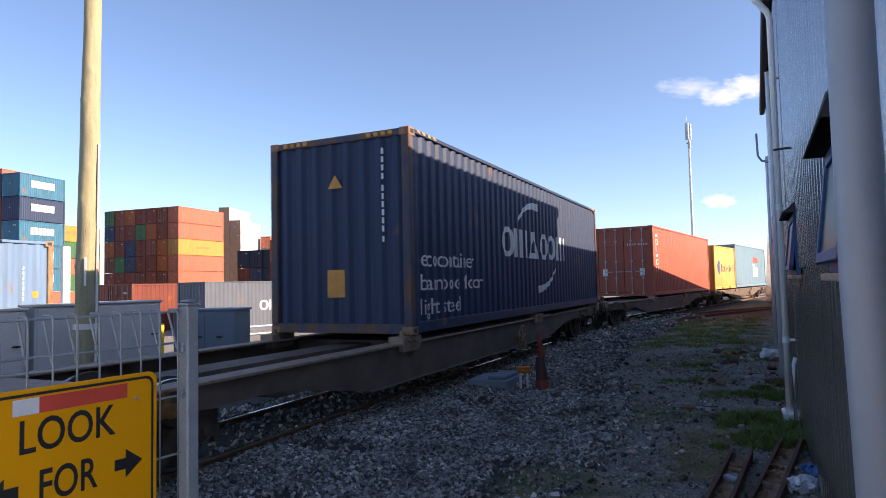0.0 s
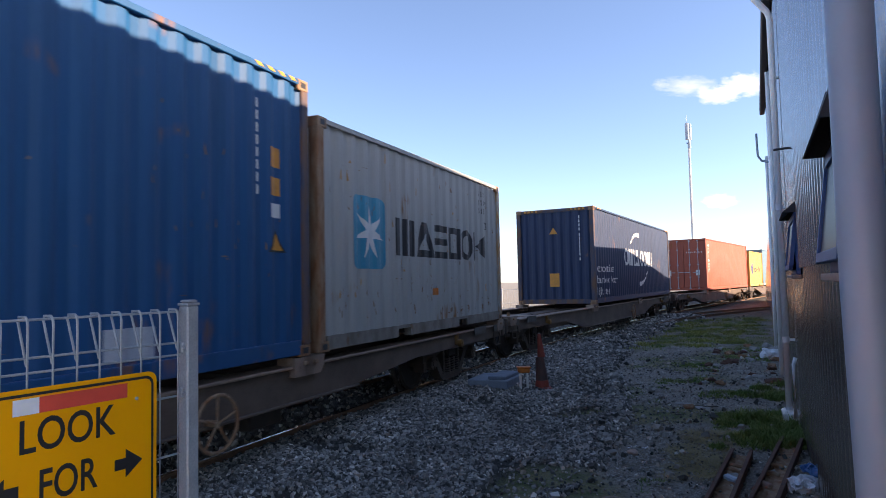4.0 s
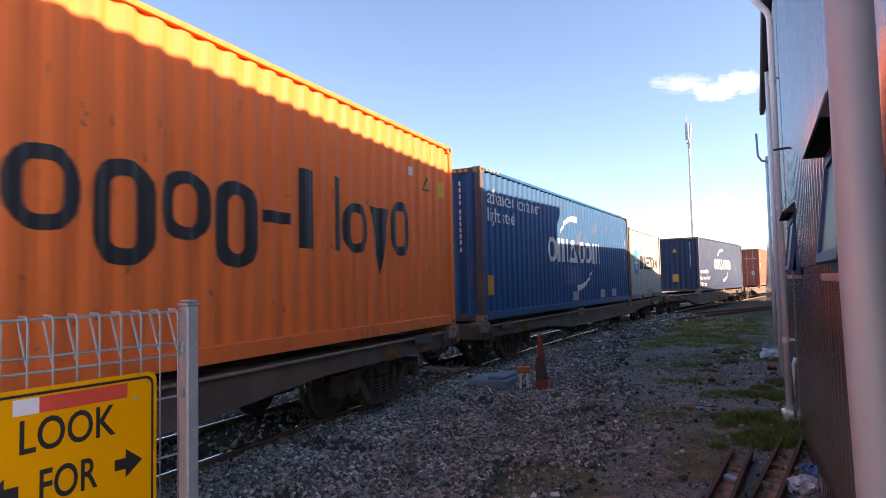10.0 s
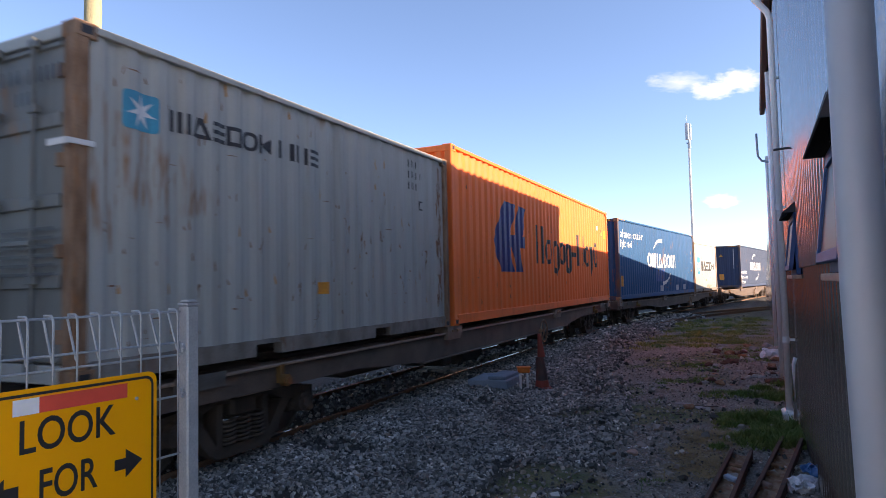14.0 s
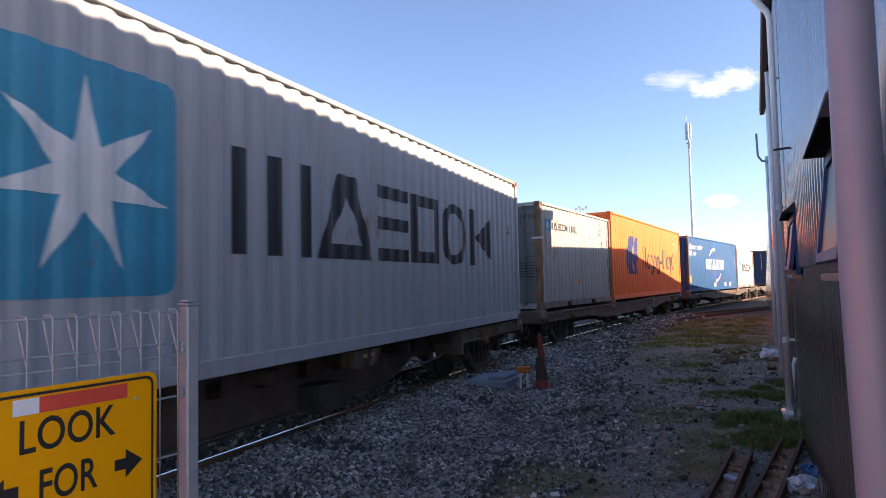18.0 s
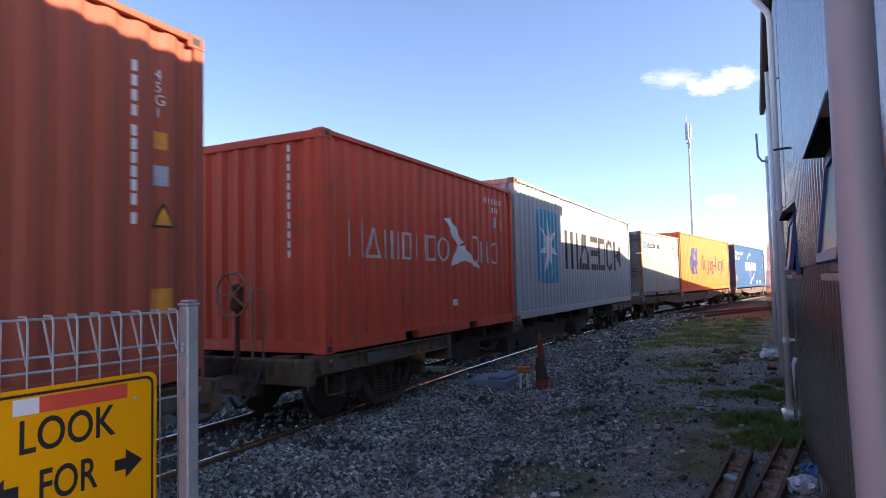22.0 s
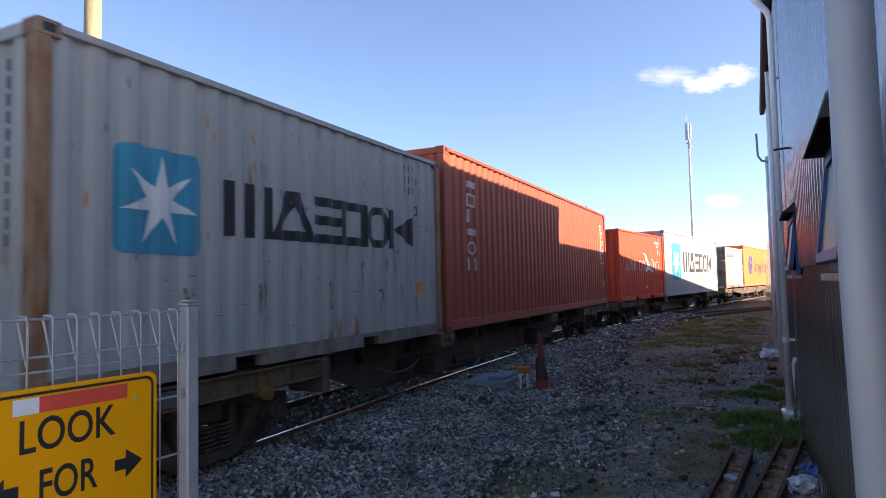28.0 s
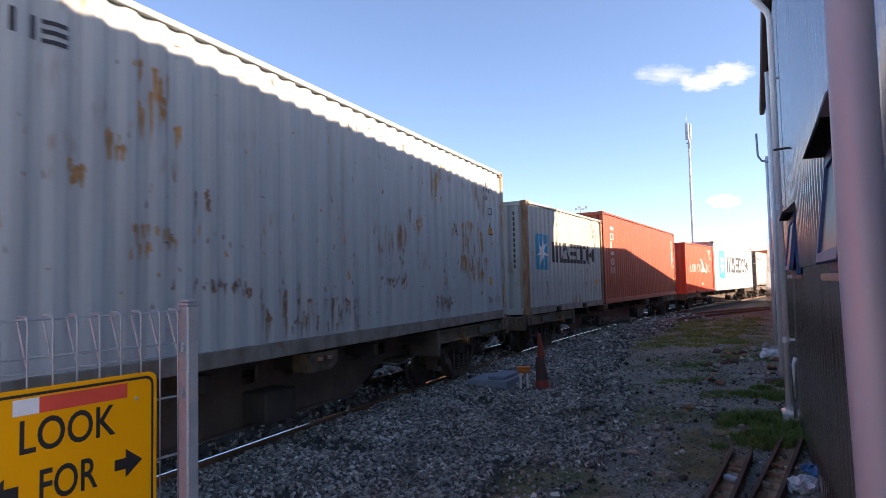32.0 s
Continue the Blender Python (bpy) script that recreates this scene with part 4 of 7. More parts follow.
# ---- wagons ----
def bogie(parent, x):
    """Three-piece bogie: open cast side frames, bolster, coil springs, and two wheelsets that turn."""
    bm = bmesh.new()
    box(bm, -0.17, 0.17, -0.97, 0.97, 0.43, 0.63, 0.03)
    b = part("bogie", bm, M_BOGIE, parent, "cast steel bolster")
    b.location = (x, 0, 0)
    for sy in (-1, 1):
        y0, y1 = sorted((sy * 0.80, sy * 0.94))
        bm = bmesh.new()
        for pts in (
            [(-1.07, 0.56), (-1.07, 0.44), (-0.62, 0.47), (-0.38, 0.57), (0.38, 0.57), (0.62, 0.47), (1.07, 0.44), (1.07, 0.56), (0.62, 0.61), (0.36, 0.70), (-0.36, 0.70), (-0.62, 0.61)],
            [(-0.70, 0.48), (-0.54, 0.48), (-0.28, 0.13), (-0.42, 0.13)],
            [(0.70, 0.48), (0.42, 0.13), (0.28, 0.13), (0.54, 0.48)],
            [(-0.42, 0.18), (-0.34, 0.08), (0.34, 0.08), (0.42, 0.18)],
            [(-0.34, 0.575), (-0.27, 0.575), (-0.27, 0.175), (-0.34, 0.175)],
            [(0.27, 0.575), (0.34, 0.575), (0.34, 0.175), (0.27, 0.175)],
            [(-1.07, 0.44), (-1.07, 0.30), (-1.0, 0.28), (-0.97, 0.44)],
            [(1.07, 0.44), (0.97, 0.44), (1.0, 0.28), (1.07, 0.30)],
        ):
            prism(bm, pts, y0, y1)
            y0, y1 = y0 + 0.002 * sy, y1 - 0.003 * sy
        part("side_frame", bm, M_BOGIE, b)
        for dx in (-0.19, 0.0, 0.19):
            bm = bmesh.new()
            tube_path(bm, [(dx + 0.066 * math.cos(q * 0.7), sy * 0.93 + 0.066 * math.sin(q * 0.7), 0.185 + q * 0.0044) for q in range(58)], 0.0165, 6)
            part("spring", bm, M_BOGIE, b, smooth=True)
        for dx in (-0.84, 0.84):
            bm = bmesh.new()
            box(bm, dx - 0.13, dx + 0.13, min(sy * 0.76, sy * 0.93), max(sy * 0.76, sy * 0.93), 0.31, 0.47, 0.03)
            cyl(bm, (dx, sy * 0.9, 0.42), (dx, sy * 1.02, 0.42), 0.115, 0.10, 16)
            cyl(bm, (dx, sy * 1.02, 0.42), (dx, sy * 1.035, 0.42), 0.055, seg=6)
            for k in range(3):
                a = 2 * math.pi * k / 3 + 0.5
                cyl(bm, (dx + 0.075 * math.cos(a), sy * 1.015, 0.42 + 0.075 * math.sin(a)), (dx + 0.075 * math.cos(a), sy * 1.04, 0.42 + 0.075 * math.sin(a)), 0.018, seg=6)
            part("axle_box", bm, M_BOGIE, b)
    bm = bmesh.new()
    for sx in (-1, 1):
        box(bm, sx * 0.40 - 0.05, sx * 0.40 + 0.05, -0.72, 0.72, 0.33, 0.43, 0.015)
        for sy in (-1, 1):
            box(bm, sx * 0.42 - 0.03, sx * 0.42 + 0.03, sy * 0.58 - 0.06, sy * 0.58 + 0.06, 0.28, 0.52, 0.012)
    part("brake_beam", bm, M_UNDER, b)
    sets = []
    for dx in (-0.84, 0.84):
        bm = bmesh.new()
        cyl(bm, (0, -0.75, 0), (0, 0.75, 0), 0.075)
        for sy in (-1, 1):
            cyl(bm, (0, sy * 0.50, 0), (0, sy * 0.535, 0), 0.445, seg=32)
            cyl(bm, (0, sy * 0.535, 0), (0, sy * 0.62, 0), 0.42, seg=32)
            for k in range(3):
                a = 2 * math.pi * k / 3
                cyl(bm, (0.25 * math.cos(a), sy * 0.615, 0.25 * math.sin(a)), (0.25 * math.cos(a), sy * 0.632, 0.25 * math.sin(a)), 0.045, seg=8)
            ring(bm, (0, sy * 0.622, 0), (0, 1, 0), 0.385, 0.024, 28, 5)
            ring(bm, (0, sy * 0.622, 0), (0, 1, 0), 0.13, 0.02, 20, 5)
        w = part("wheelset", bm, M_WHEEL, b)
        w.location = (dx, 0, 0.42)
        for sy in (-1, 1):
            bm = bmesh.new()
            ring(bm, (0, sy * 0.578, 0), (0, 1, 0), 0.4195, 0.004, 32, 4)
            for v in bm.verts:
                v.co.y = sy * 0.578 + (v.co.y - sy * 0.578) * 9
            part("tread", bm, M_TREAD, w, "worn bright tread")
        sets.append(w)
    return b, sets


WHEELSETS = []


def bracket_plate(th, x, sy, deck, material):
    """Tapered plate under a container's corner, with its lock."""
    bm = bmesh.new()
    y0, y1 = sorted((sy * 0.99, sy * 1.215))
    prism(bm, [(x - 0.17, deck - 0.006), (x + 0.17, deck - 0.006), (x + 0.17, deck - 0.11), (x + 0.10, deck - 0.2), (x - 0.17, deck - 0.2)], y0, y1)
    plate = part("lock_pedestal", bm, material, th)
    bm = bmesh.new()
    cyl(bm, (x, sy * 1.1, deck - 0.01), (x, sy * 1.1, deck + 0.07), 0.045, 0.03, 8)
    part("lock_head", bm, M_RUSTY, plate)
    bm = bmesh.new()
    box(bm, x - 0.03, x + 0.03, sy * 1.225 - 0.02, sy * 1.225 + 0.02, deck - 0.09, deck - 0.05, 0.006)
    part("lock_lever", bm, M_RUSTY, plate)


def channel(bm, x0, x1, sy, z0, z1, out=1.19, deep=0.17, lip=0.022):
    """A steel channel with its open side outward."""
    y0, y1 = sorted((sy * (out - deep), sy * out))
    box(bm, x0, x1, y0, y1, z1 - lip, z1, 0.003)
    box(bm, x0, x1, y0, y1, z0, z0 + lip, 0.003)
    y0, y1 = sorted((sy * (out - 0.06), sy * (out - 0.04)))
    box(bm, x0, x1, y0, y1, z0 + lip, z1 - lip)


def container_wagon(deck, style, stand, dark, sway=0.0):
    th = empty("container_wagon")
    tagged(th, "rusty dark flat container wagon with open frame on two bogies", "railway wagon", "wagons of the train")
    half = TOT / 2 + 0.12
    if style == "steel":
        top = deck - 0.085
        for sy in (-1, 1):
            # outer sill: wide flat flange on a deep web that tapers to the ends
            bm = bmesh.new()
            y0, y1 = sorted((sy * 0.93, sy * 1.19))
            box(bm, -half, half, y0, y1, top - 0.03, top, 0.006)
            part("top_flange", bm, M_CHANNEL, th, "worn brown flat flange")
            bm = bmesh.new()
            y0, y1 = sorted((sy * 1.12, sy * 1.145))
            low = top - (0.36 if dark else 0.50)
            prism(bm, [(-half, top - 0.03), (-half, top - 0.24), (-5.6, top - 0.24), (-4.0, low), (4.0, low), (5.6, top - 0.24), (half, top - 0.24), (half, top - 0.03)], y0, y1)
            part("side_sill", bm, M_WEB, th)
            bm = bmesh.new()
            y0, y1 = sorted((sy * 1.06, sy * 1.19))
            box(bm, -4.0, 4.0, y0, y1, low - 0.022, low, 0.004)
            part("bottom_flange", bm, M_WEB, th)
        for k in (-8.6, -2.4, 0.0, 2.4, 8.6):
            bm = bmesh.new()
            box(bm, k - 0.07, k + 0.07, -1.11, 1.11, top - 0.3, top - 0.04, 0.006)
            part("cross_bearer", bm, M_WEB, th)
        for sx in (-1, 1):
            bm = bmesh.new()
            box(bm, sx * BOGIE - 0.34, sx * BOGIE + 0.34, -0.925, 0.925, top - 0.05, top - 0.006, 0.006)
            box(bm, sx * BOGIE - 0.24, sx * BOGIE + 0.24, -1.1, 1.1, top - 0.26, top - 0.05, 0.006)
            part("bolster", bm, M_CHANNEL, th, "broad brown bolster plate")
    else:
        top = deck - 0.02
        for sy in (-1, 1):
            for sx in (-1, 1):
                # end channels over the bogies
                bm = bmesh.new()
                x0, x1 = sorted((sx * half, sx * (half - 3.25)))
                channel(bm, x0, x1, sy, deck - 0.225, top)
                part("end_channel", bm, M_ENDCHANNEL, th, "rusty tan steel channel")
                bm = bmesh.new()
                box(bm, sx * (half - 3.3) - 0.05, sx * (half - 3.3) + 0.05, min(sy * 0.7, sy * 1.2), max(sy * 0.7, sy * 1.2), deck - 0.40, deck - 0.004, 0.012)
                part("bracket", bm, M_WEB, th)
            # narrow deep plate girder, pierced along its top
            bm = bmesh.new()
            y0, y1 = sorted((sy * 0.62, sy * 0.645))
            low = 0.24 if sy < 0 else deck - 0.34
            prism(bm, [(-half, deck - 0.29), (-half, deck - 0.36), (-5.3, deck - 0.36), (-4.5, low), (4.5, low), (5.3, deck - 0.36), (half, deck - 0.36), (half, deck - 0.29)], y0, y1)
            box(bm, -half, half, y0, y1, deck - 0.11, deck - 0.04)
            box(bm, -half, half, sy * 0.68 - 0.12, sy * 0.68 + 0.12, deck - 0.04, deck - 0.014, 0.004)
            box(bm, -4.5, 4.5, y0 - 0.07, y1 + 0.07, low - 0.02, low, 0.004)
            for k in range(-13, 14):
                box(bm, k * 0.7 - 0.235, k * 0.7 + 0.235, y0, y1, deck - 0.30, deck - 0.10)
            part("side_sill", bm, M_WEB, th)
        for k in range(-6, 7):
            bm = bmesh.new()
            box(bm, k * 1.45 - 0.05, k * 1.45 + 0.05, -1.06, 1.06, deck - 0.2, deck - 0.045, 0.006)
            part("cross_bearer", bm, M_UNDER, th)
    bm = bmesh.new()
    deep = 0.62 if style == "steel" else 0.4
    crown = 0.3 if style == "low" else 0.16
    prism(bm, [(-half - 0.2, deck - 0.38), (-5.3, deck - 0.38), (-4.6, deck - deep), (4.6, deck - deep), (5.3, deck - 0.38), (half + 0.2, deck - 0.38), (half + 0.2, deck - crown), (-half - 0.2, deck - crown)], -0.24, 0.24)
    part("centre_sill", bm, M_WEB, th)
    for x, y0, w, hh in ((2.6, -0.95, 0.5, 0.32), (-2.8, -0.98, 0.35, 0.28), (-3.5, -0.9, 0.2, 0.2)):
        bm = bmesh.new()
        box(bm, x - w / 2, x + w / 2, y0, y0 + 0.35, deck - 0.36 - hh, deck - 0.36, 0.02)
        part("equipment_box", bm, M_UNDER, th)
    for sx in (-1, 1):
        bm = bmesh.new()
        x0, x1 = sorted((sx * half, sx * (half + 0.12)))
        box(bm, x0, x1, -1.19, 1.19, deck - 0.32, deck - 0.03, 0.02)
        prism(bm, [(x0 - 0.02, deck - 0.32), (x1 + 0.02, deck - 0.32), (x1 + 0.0, deck - 0.46), (x0, deck - 0.46)], -0.42, 0.42)
        part("headstock", bm, M_WEB if style == "steel" else M_ENDCHANNEL, th)
        bm = bmesh.new()
        x0, x1 = sorted((sx * (half + 0.12), sx * (half + 0.62)))
        box(bm, x0, x1, -0.09, 0.09, 0.66, 0.86, 0.02)
        box(bm, sx * (half + 0.60) - 0.12, sx * (half + 0.60) + 0.12, -0.17, 0.13, 0.62, 0.92, 0.03)
        part("coupler", bm, M_UNDER, th)
        for y, drop in ((0.35, 0.4), (-0.5, 0.36)):
            bm = bmesh.new()
            tube_path(bm, [(sx * (half + 0.1), y, 0.7), (sx * (half + 0.22), y + 0.02, 0.52), (sx * (half + 0.4), y, drop), (sx * (half + 0.58), y - 0.08, drop + 0.03), (sx * (half + 0.72), y - 0.14, drop + 0.16)], 0.022, 8)
            part("brake_hose", bm, M_BLACK, th, smooth=True)
        for sy in (-1, 1):
            # step and grab iron at each corner
            bm = bmesh.new()
            x = sx * (half - 0.35)
            tube_path(bm, [(x - 0.16, sy * 1.17, deck - 0.24), (x - 0.16, sy * 1.19, deck - 0.44), (x - 0.14, sy * 1.19, deck - 0.46), (x + 0.14, sy * 1.19, deck - 0.46), (x + 0.16, sy * 1.19, deck - 0.44), (x + 0.16, sy * 1.17, deck - 0.24)], 0.013, 6)
            part("step", bm, M_BOGIE, th)
        bm = bmesh.new()
        x0, x1 = sorted((sx * (half - 1.0), sx * (half - 1.55)))
        box(bm, x0, x1, -1.199, -1.191, deck - 0.19, deck - 0.06)
        part("sign_plate", bm, M_DULLPLATE, th)
        bm = bmesh.new()
        x0, x1 = sorted((sx * (half - 0.25), sx * (half - 0.55)))
        box(bm, x0, x1, -1.2, -1.192, deck - 0.2, deck - 0.08)
        part("data_plate", bm, M_DULLPLATE, th)
        bm = bmesh.new()
        x = sx * (half - 2.3)
        cyl(bm, (x, -1.2, deck - 0.25), (x, -1.27, deck - 0.25), 0.06, seg=14)
        cyl(bm, (x, -1.27, deck - 0.25), (x, -1.285, deck - 0.25), 0.03, seg=8)
        box(bm, x - 0.03, x + 0.03, -1.2, -1.1, deck - 0.28, deck - 0.1)
        part("release_knob", bm, M_OCHRE, th, "ochre brake release knob")
    for x in (-TOT / 2, -TOT / 2 + LB, -TOT / 2 + LB + GAP, TOT / 2 - LB - GAP, TOT / 2 - LB, TOT / 2):
        for sy in (-1, 1):
            bracket_plate(th, x - math.copysign(0.09, x), sy, deck, M_CHANNEL if style == "steel" else M_ENDCHANNEL)
    for sx in (-1, 1):
        b, sets = bogie(th, sx * (BOGIE if style == "steel" else 7.47))
        WHEELSETS.extend(sets)
    # brake gear
    bm = bmesh.new()
    cyl(bm, (-1.6, -0.55, deck - 0.62), (-0.7, -0.55, deck - 0.62), 0.17)
    part("air_tank", bm, M_UNDER, th)
    bm = bmesh.new()
    cyl(bm, (1.0, -0.5, deck - 0.6), (1.5, -0.5, deck - 0.6), 0.13)
    cyl(bm, (1.5, -0.5, deck - 0.6), (4.8, -0.45, deck - 0.62), 0.022, seg=6)
    part("brake_cylinder", bm, M_UNDER, th)
    bm = bmesh.new()
    tube_path(bm, [(-4.9, -1.08, deck - 0.3), (-4.4, -1.1, deck - 0.42), (-3.9, -1.09, deck - 0.4), (-3.6, -1.05, deck - 0.3)], 0.014, 6)
    tube_path(bm, [(4.3, -1.08, deck - 0.28), (4.8, -1.1, deck - 0.38), (5.3, -1.09, deck - 0.36), (5.6, -1.05, deck - 0.28)], 0.014, 6)
    tagged(part("air_pipe", bm, M_UNDER, th), kind="stuff")
    if style == "steel":
        bm = bmesh.new()
        ring(bm, (1.6, -1.26, deck - 0.42), (0, 1, 0), 0.24, 0.016, 20, 6)
        for k in range(5):
            a = 2 * math.pi * k / 5 + 0.3
            cyl(bm, (1.6, -1.26, deck - 0.42), (1.6 + 0.24 * math.cos(a), -1.26, deck - 0.42 + 0.24 * math.sin(a)), 0.011, seg=6)
        cyl(bm, (1.6, -1.26, deck - 0.42), (1.6, -1.05, deck - 0.42), 0.03, seg=8)
        part("hand_wheel", bm, M_RUSTY, th)
    if stand:
        # end stand with a brake wheel
        bm = bmesh.new()
        x = -half - 0.1
        tube_path(bm, [(x, sway - 0.02, deck - 0.05), (x, sway - 0.02, deck + 0.72), (x, sway + 0.02, deck + 0.76), (x, sway + 0.1, deck + 0.76), (x, sway + 0.14, deck + 0.72), (x, sway + 0.14, deck - 0.05)], 0.012, 8)
        part("grab_rail", bm, M_RUSTY, th)
        bm = bmesh.new()
        box(bm, x - 0.08, x + 0.06, sway + 0.3, sway + 0.44, deck + 0.5, deck + 0.82, 0.04)
        cyl(bm, (x - 0.01, sway + 0.37, deck - 0.1), (x - 0.01, sway + 0.37, deck + 0.52), 0.03, seg=8)
        part("brake_stand", bm, M_SCRAP, th)
        bm = bmesh.new()
        ring(bm, (x - 0.16, sway + 0.29, deck + 0.7), (1, 0.0, 0), 0.25, 0.017, 20, 6)
        for k in range(5):
            a = 2 * math.pi * k / 5
            cyl(bm, (x - 0.16, sway + 0.29, deck + 0.7), (x - 0.16, sway + 0.29 + 0.25 * math.cos(a), deck + 0.7 + 0.25 * math.sin(a)), 0.012, seg=6)
        cyl(bm, (x - 0.18, sway + 0.29, deck + 0.7), (x - 0.05, sway + 0.35, deck + 0.7), 0.03, seg=8)
        part("hand_wheel", bm, M_RUSTY, th)
    return th


WAGON_OBS = [container_wagon(d, st, k in (4, 5, 6), k in (3, 4), -0.5 if k == 5 else 0.0) for k, (s, d, st) in enumerate(WAGONS)]
# lead wagon: short amber one behind a pale blue one
c = load(shipping_container("shipping_container", LB, STD, "yellow", "amber corrugated steel container with a blue mark"), 0, REAR20)
mark(c, "logo_shape", poly_bm([[(-2.2, 1.3), (-1.95, 1.7), (-1.5, 1.7), (-1.5, 0.9), (-1.95, 0.9)]]), M_HBLUE)
brand(c, [("hoooobllovo"[i], -1.2 + i * 0.34, -0.94 + i * 0.34, 1.05 if i != 5 else 1.22, (1.5 if i in (0, 6, 7, 10) else 1.38) if i != 5 else 1.3) for i in range(11)], 1.05, 1.5, M_BLACK)
c = load(shipping_container("shipping_container", LA, HC, "pale_blue", "pale blue corrugated container with a red and white mark"), 0, FRONT40)
mark(c, "logo_shape", poly_bm([rounded(0.5, 1.75, 2.2, 0.4, 0.15)]), M_REDMARK)
mark(c, "logo_shape", poly_bm([rect(0.6, 0.7, 0.8, 0.95)]), M_WHITE)
mark(c, "logo_shape", poly_bm([rect(1.5, 0.7, 1.0, 0.7)]), M_WHITE)


# ---- ground ----
def track_side(x, y):
    """Rough distance from the track's centre line, positive to its right, and the way along it."""
    i = int(np.argmin((TX - x) ** 2 + (TY - y) ** 2))
    a = _ph[i]
    return (x - TX[i]) * math.cos(a) - (y - TY[i]) * math.sin(a), SG[i]


def ground_z(d, x, y):
    if d > 0.55:
        # shoulder heaped up to the rail's head, falling to the path
        f = min(1.0, max(0.0, (d - 1.2) / 1.6))
        return -0.075 - 0.075 * f * f * (3 - 2 * f) + 0.05 * min(1, max(0, d - 2.8) / 1.2)
    if d > -0.55:
        return -0.075
    if d > -1.9:
        return -0.07 - 0.05 * min(1, (-d - 0.55) / 0.9)
    return -0.15 - 0.70 * min(1, max(0, (-d - 7) / 14))


def spread(lo, hi, step, far, grow=1.12):
    v = list(np.arange(lo, hi, step))
    s, x = step, lo
    left = []
    while x > -far:
        s *= grow
        x -= s
        left.append(x)
    s, x = step, v[-1]
    right = []
    while x < far:
        s *= grow
        x += s
        right.append(x)
    return left[::-1] + v + right


def ballast_edge(s):
    """How far to the right of the track the crushed stone reaches."""
    return float(np.interp(s, (-4, 1.5, 4.2, 6.8, 13), (3.6, 3.65, 3.25, 2.6, 2.1)))


def build_ground():
    xs, ys = spread(-4, 9, 0.16, 3000), spread(2.5, 18, 0.16, 3000)
    verts, zone = [], []
    for y in ys:
        for x in xs:
            d, s = track_side(x, y) if abs(x) < 200 and abs(y) < 200 else ((x - 0.6 * y), 0)
            n = noise.noise((x * 0.7, y * 0.7, 3.1))
            z = ground_z(d, x, y) + (0.02 * n + 0.02 * noise.noise((x * 2.3, y * 2.3, 0.7)) if abs(x) < 60 else 0)
            verts.append((x, y, z))
            # ballast near the rails, then dirt with gravel, then the paved yard
            gravel = max(0.0, min(1.0, (ballast_edge(s) + 0.5 * n + 0.5 - d) / 0.9)) if d > 0 else 1.0
            grass = max(0.0, min(1.0, (noise.noise((x * 0.55, y * 0.55, 9.0)) - 0.12 + min(0.6, max(0, y - 10) * 0.06)) * 2.5)) if d > 2.2 + 0.8 * n else 0.0
            grass *= min(1, max(0, d - 2.2))
            # shade under and behind the train, put into the ground's colour
            painted_shade = max(0.0, min(1.0, (1.3 + 0.5 * n - d) / 0.7))
            # same for the far ground: its shade goes into the colour
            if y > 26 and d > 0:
                painted_shade = max(painted_shade, 0.75 * min(1.0, (y - 26) / 4) * min(1.0, max(0.0, (62 - y) / 8)))
            # the part behind the camera is unseen paving, added to bounce light
            yard = max(0.0, min(1.0, (-d - 10.0) / 2.0)) if y > 1.2 else max(0.0, min(1.0, (1.2 - y) / 0.5))
            if y > 1.2:
                yard *= max(0.0, min(1.0, (y - 15) / 6))
            zone.append((gravel, grass, yard, painted_shade))
    w = len(xs)
    faces = [(j * w + i, j * w + i + 1, (j + 1) * w + i + 1, (j + 1) * w + i) for j in range(len(ys) - 1) for i in range(w - 1)]
    me = bpy.data.meshes.new("ground")
    me.from_pydata(verts, [], faces)
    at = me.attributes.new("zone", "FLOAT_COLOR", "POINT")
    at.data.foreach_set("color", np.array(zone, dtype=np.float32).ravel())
    for p in me.polygons:
        p.use_smooth = True
    m = bpy.data.materials.new("gravel_and_dirt")
    N, L, P = nodes_of(m)
    tc = N.new("ShaderNodeTexCoord")
    att = N.new("ShaderNodeAttribute")
    att.attribute_name = "zone"
    sep = N.new("ShaderNodeSeparateColor")
    L.new(att.outputs["Color"], sep.inputs[0])

    def noise_node(scale, detail=4):
        n = N.new("ShaderNodeTexNoise")
        n.inputs["Scale"].default_value, n.inputs["Detail"].default_value = scale, detail
        L.new(tc.outputs["Object"], n.inputs[0])
        return n

    def mixc(f, a, b):
        x = N.new("ShaderNodeMix")
        x.data_type = "RGBA"
        for sock, v in ((x.inputs[0], f), (x.inputs[6], a), (x.inputs[7], b)):
            if isinstance(v, tuple):
                sock.default_value = (*v, 1)
            elif isinstance(v, float):
                sock.default_value = v
            else:
                L.new(v, sock)
        return x.outputs[2]

    vor = N.new("ShaderNodeTexVoronoi")
    vor.inputs["Scale"].default_value = 26
    L.new(tc.outputs["Object"], vor.inputs[0])
    n_big, n_mid, n_fine = noise_node(0.8), noise_node(5), noise_node(70, 3)
    vs = N.new("ShaderNodeSeparateColor")
    L.new(vor.outputs["Color"], vs.inputs[0])
    def contrast(sock, lo, hi):
        q = N.new("ShaderNodeMapRange")
        q.inputs[1].default_value, q.inputs[2].default_value = lo, hi
        L.new(sock, q.inputs[0])
        return q.outputs[0]

    n_spot = noise_node(22, 6)
    # near-black base: shade in the gaps between stones put into the colour
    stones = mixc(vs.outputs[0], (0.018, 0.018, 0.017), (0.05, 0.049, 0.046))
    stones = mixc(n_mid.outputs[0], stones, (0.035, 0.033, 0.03))
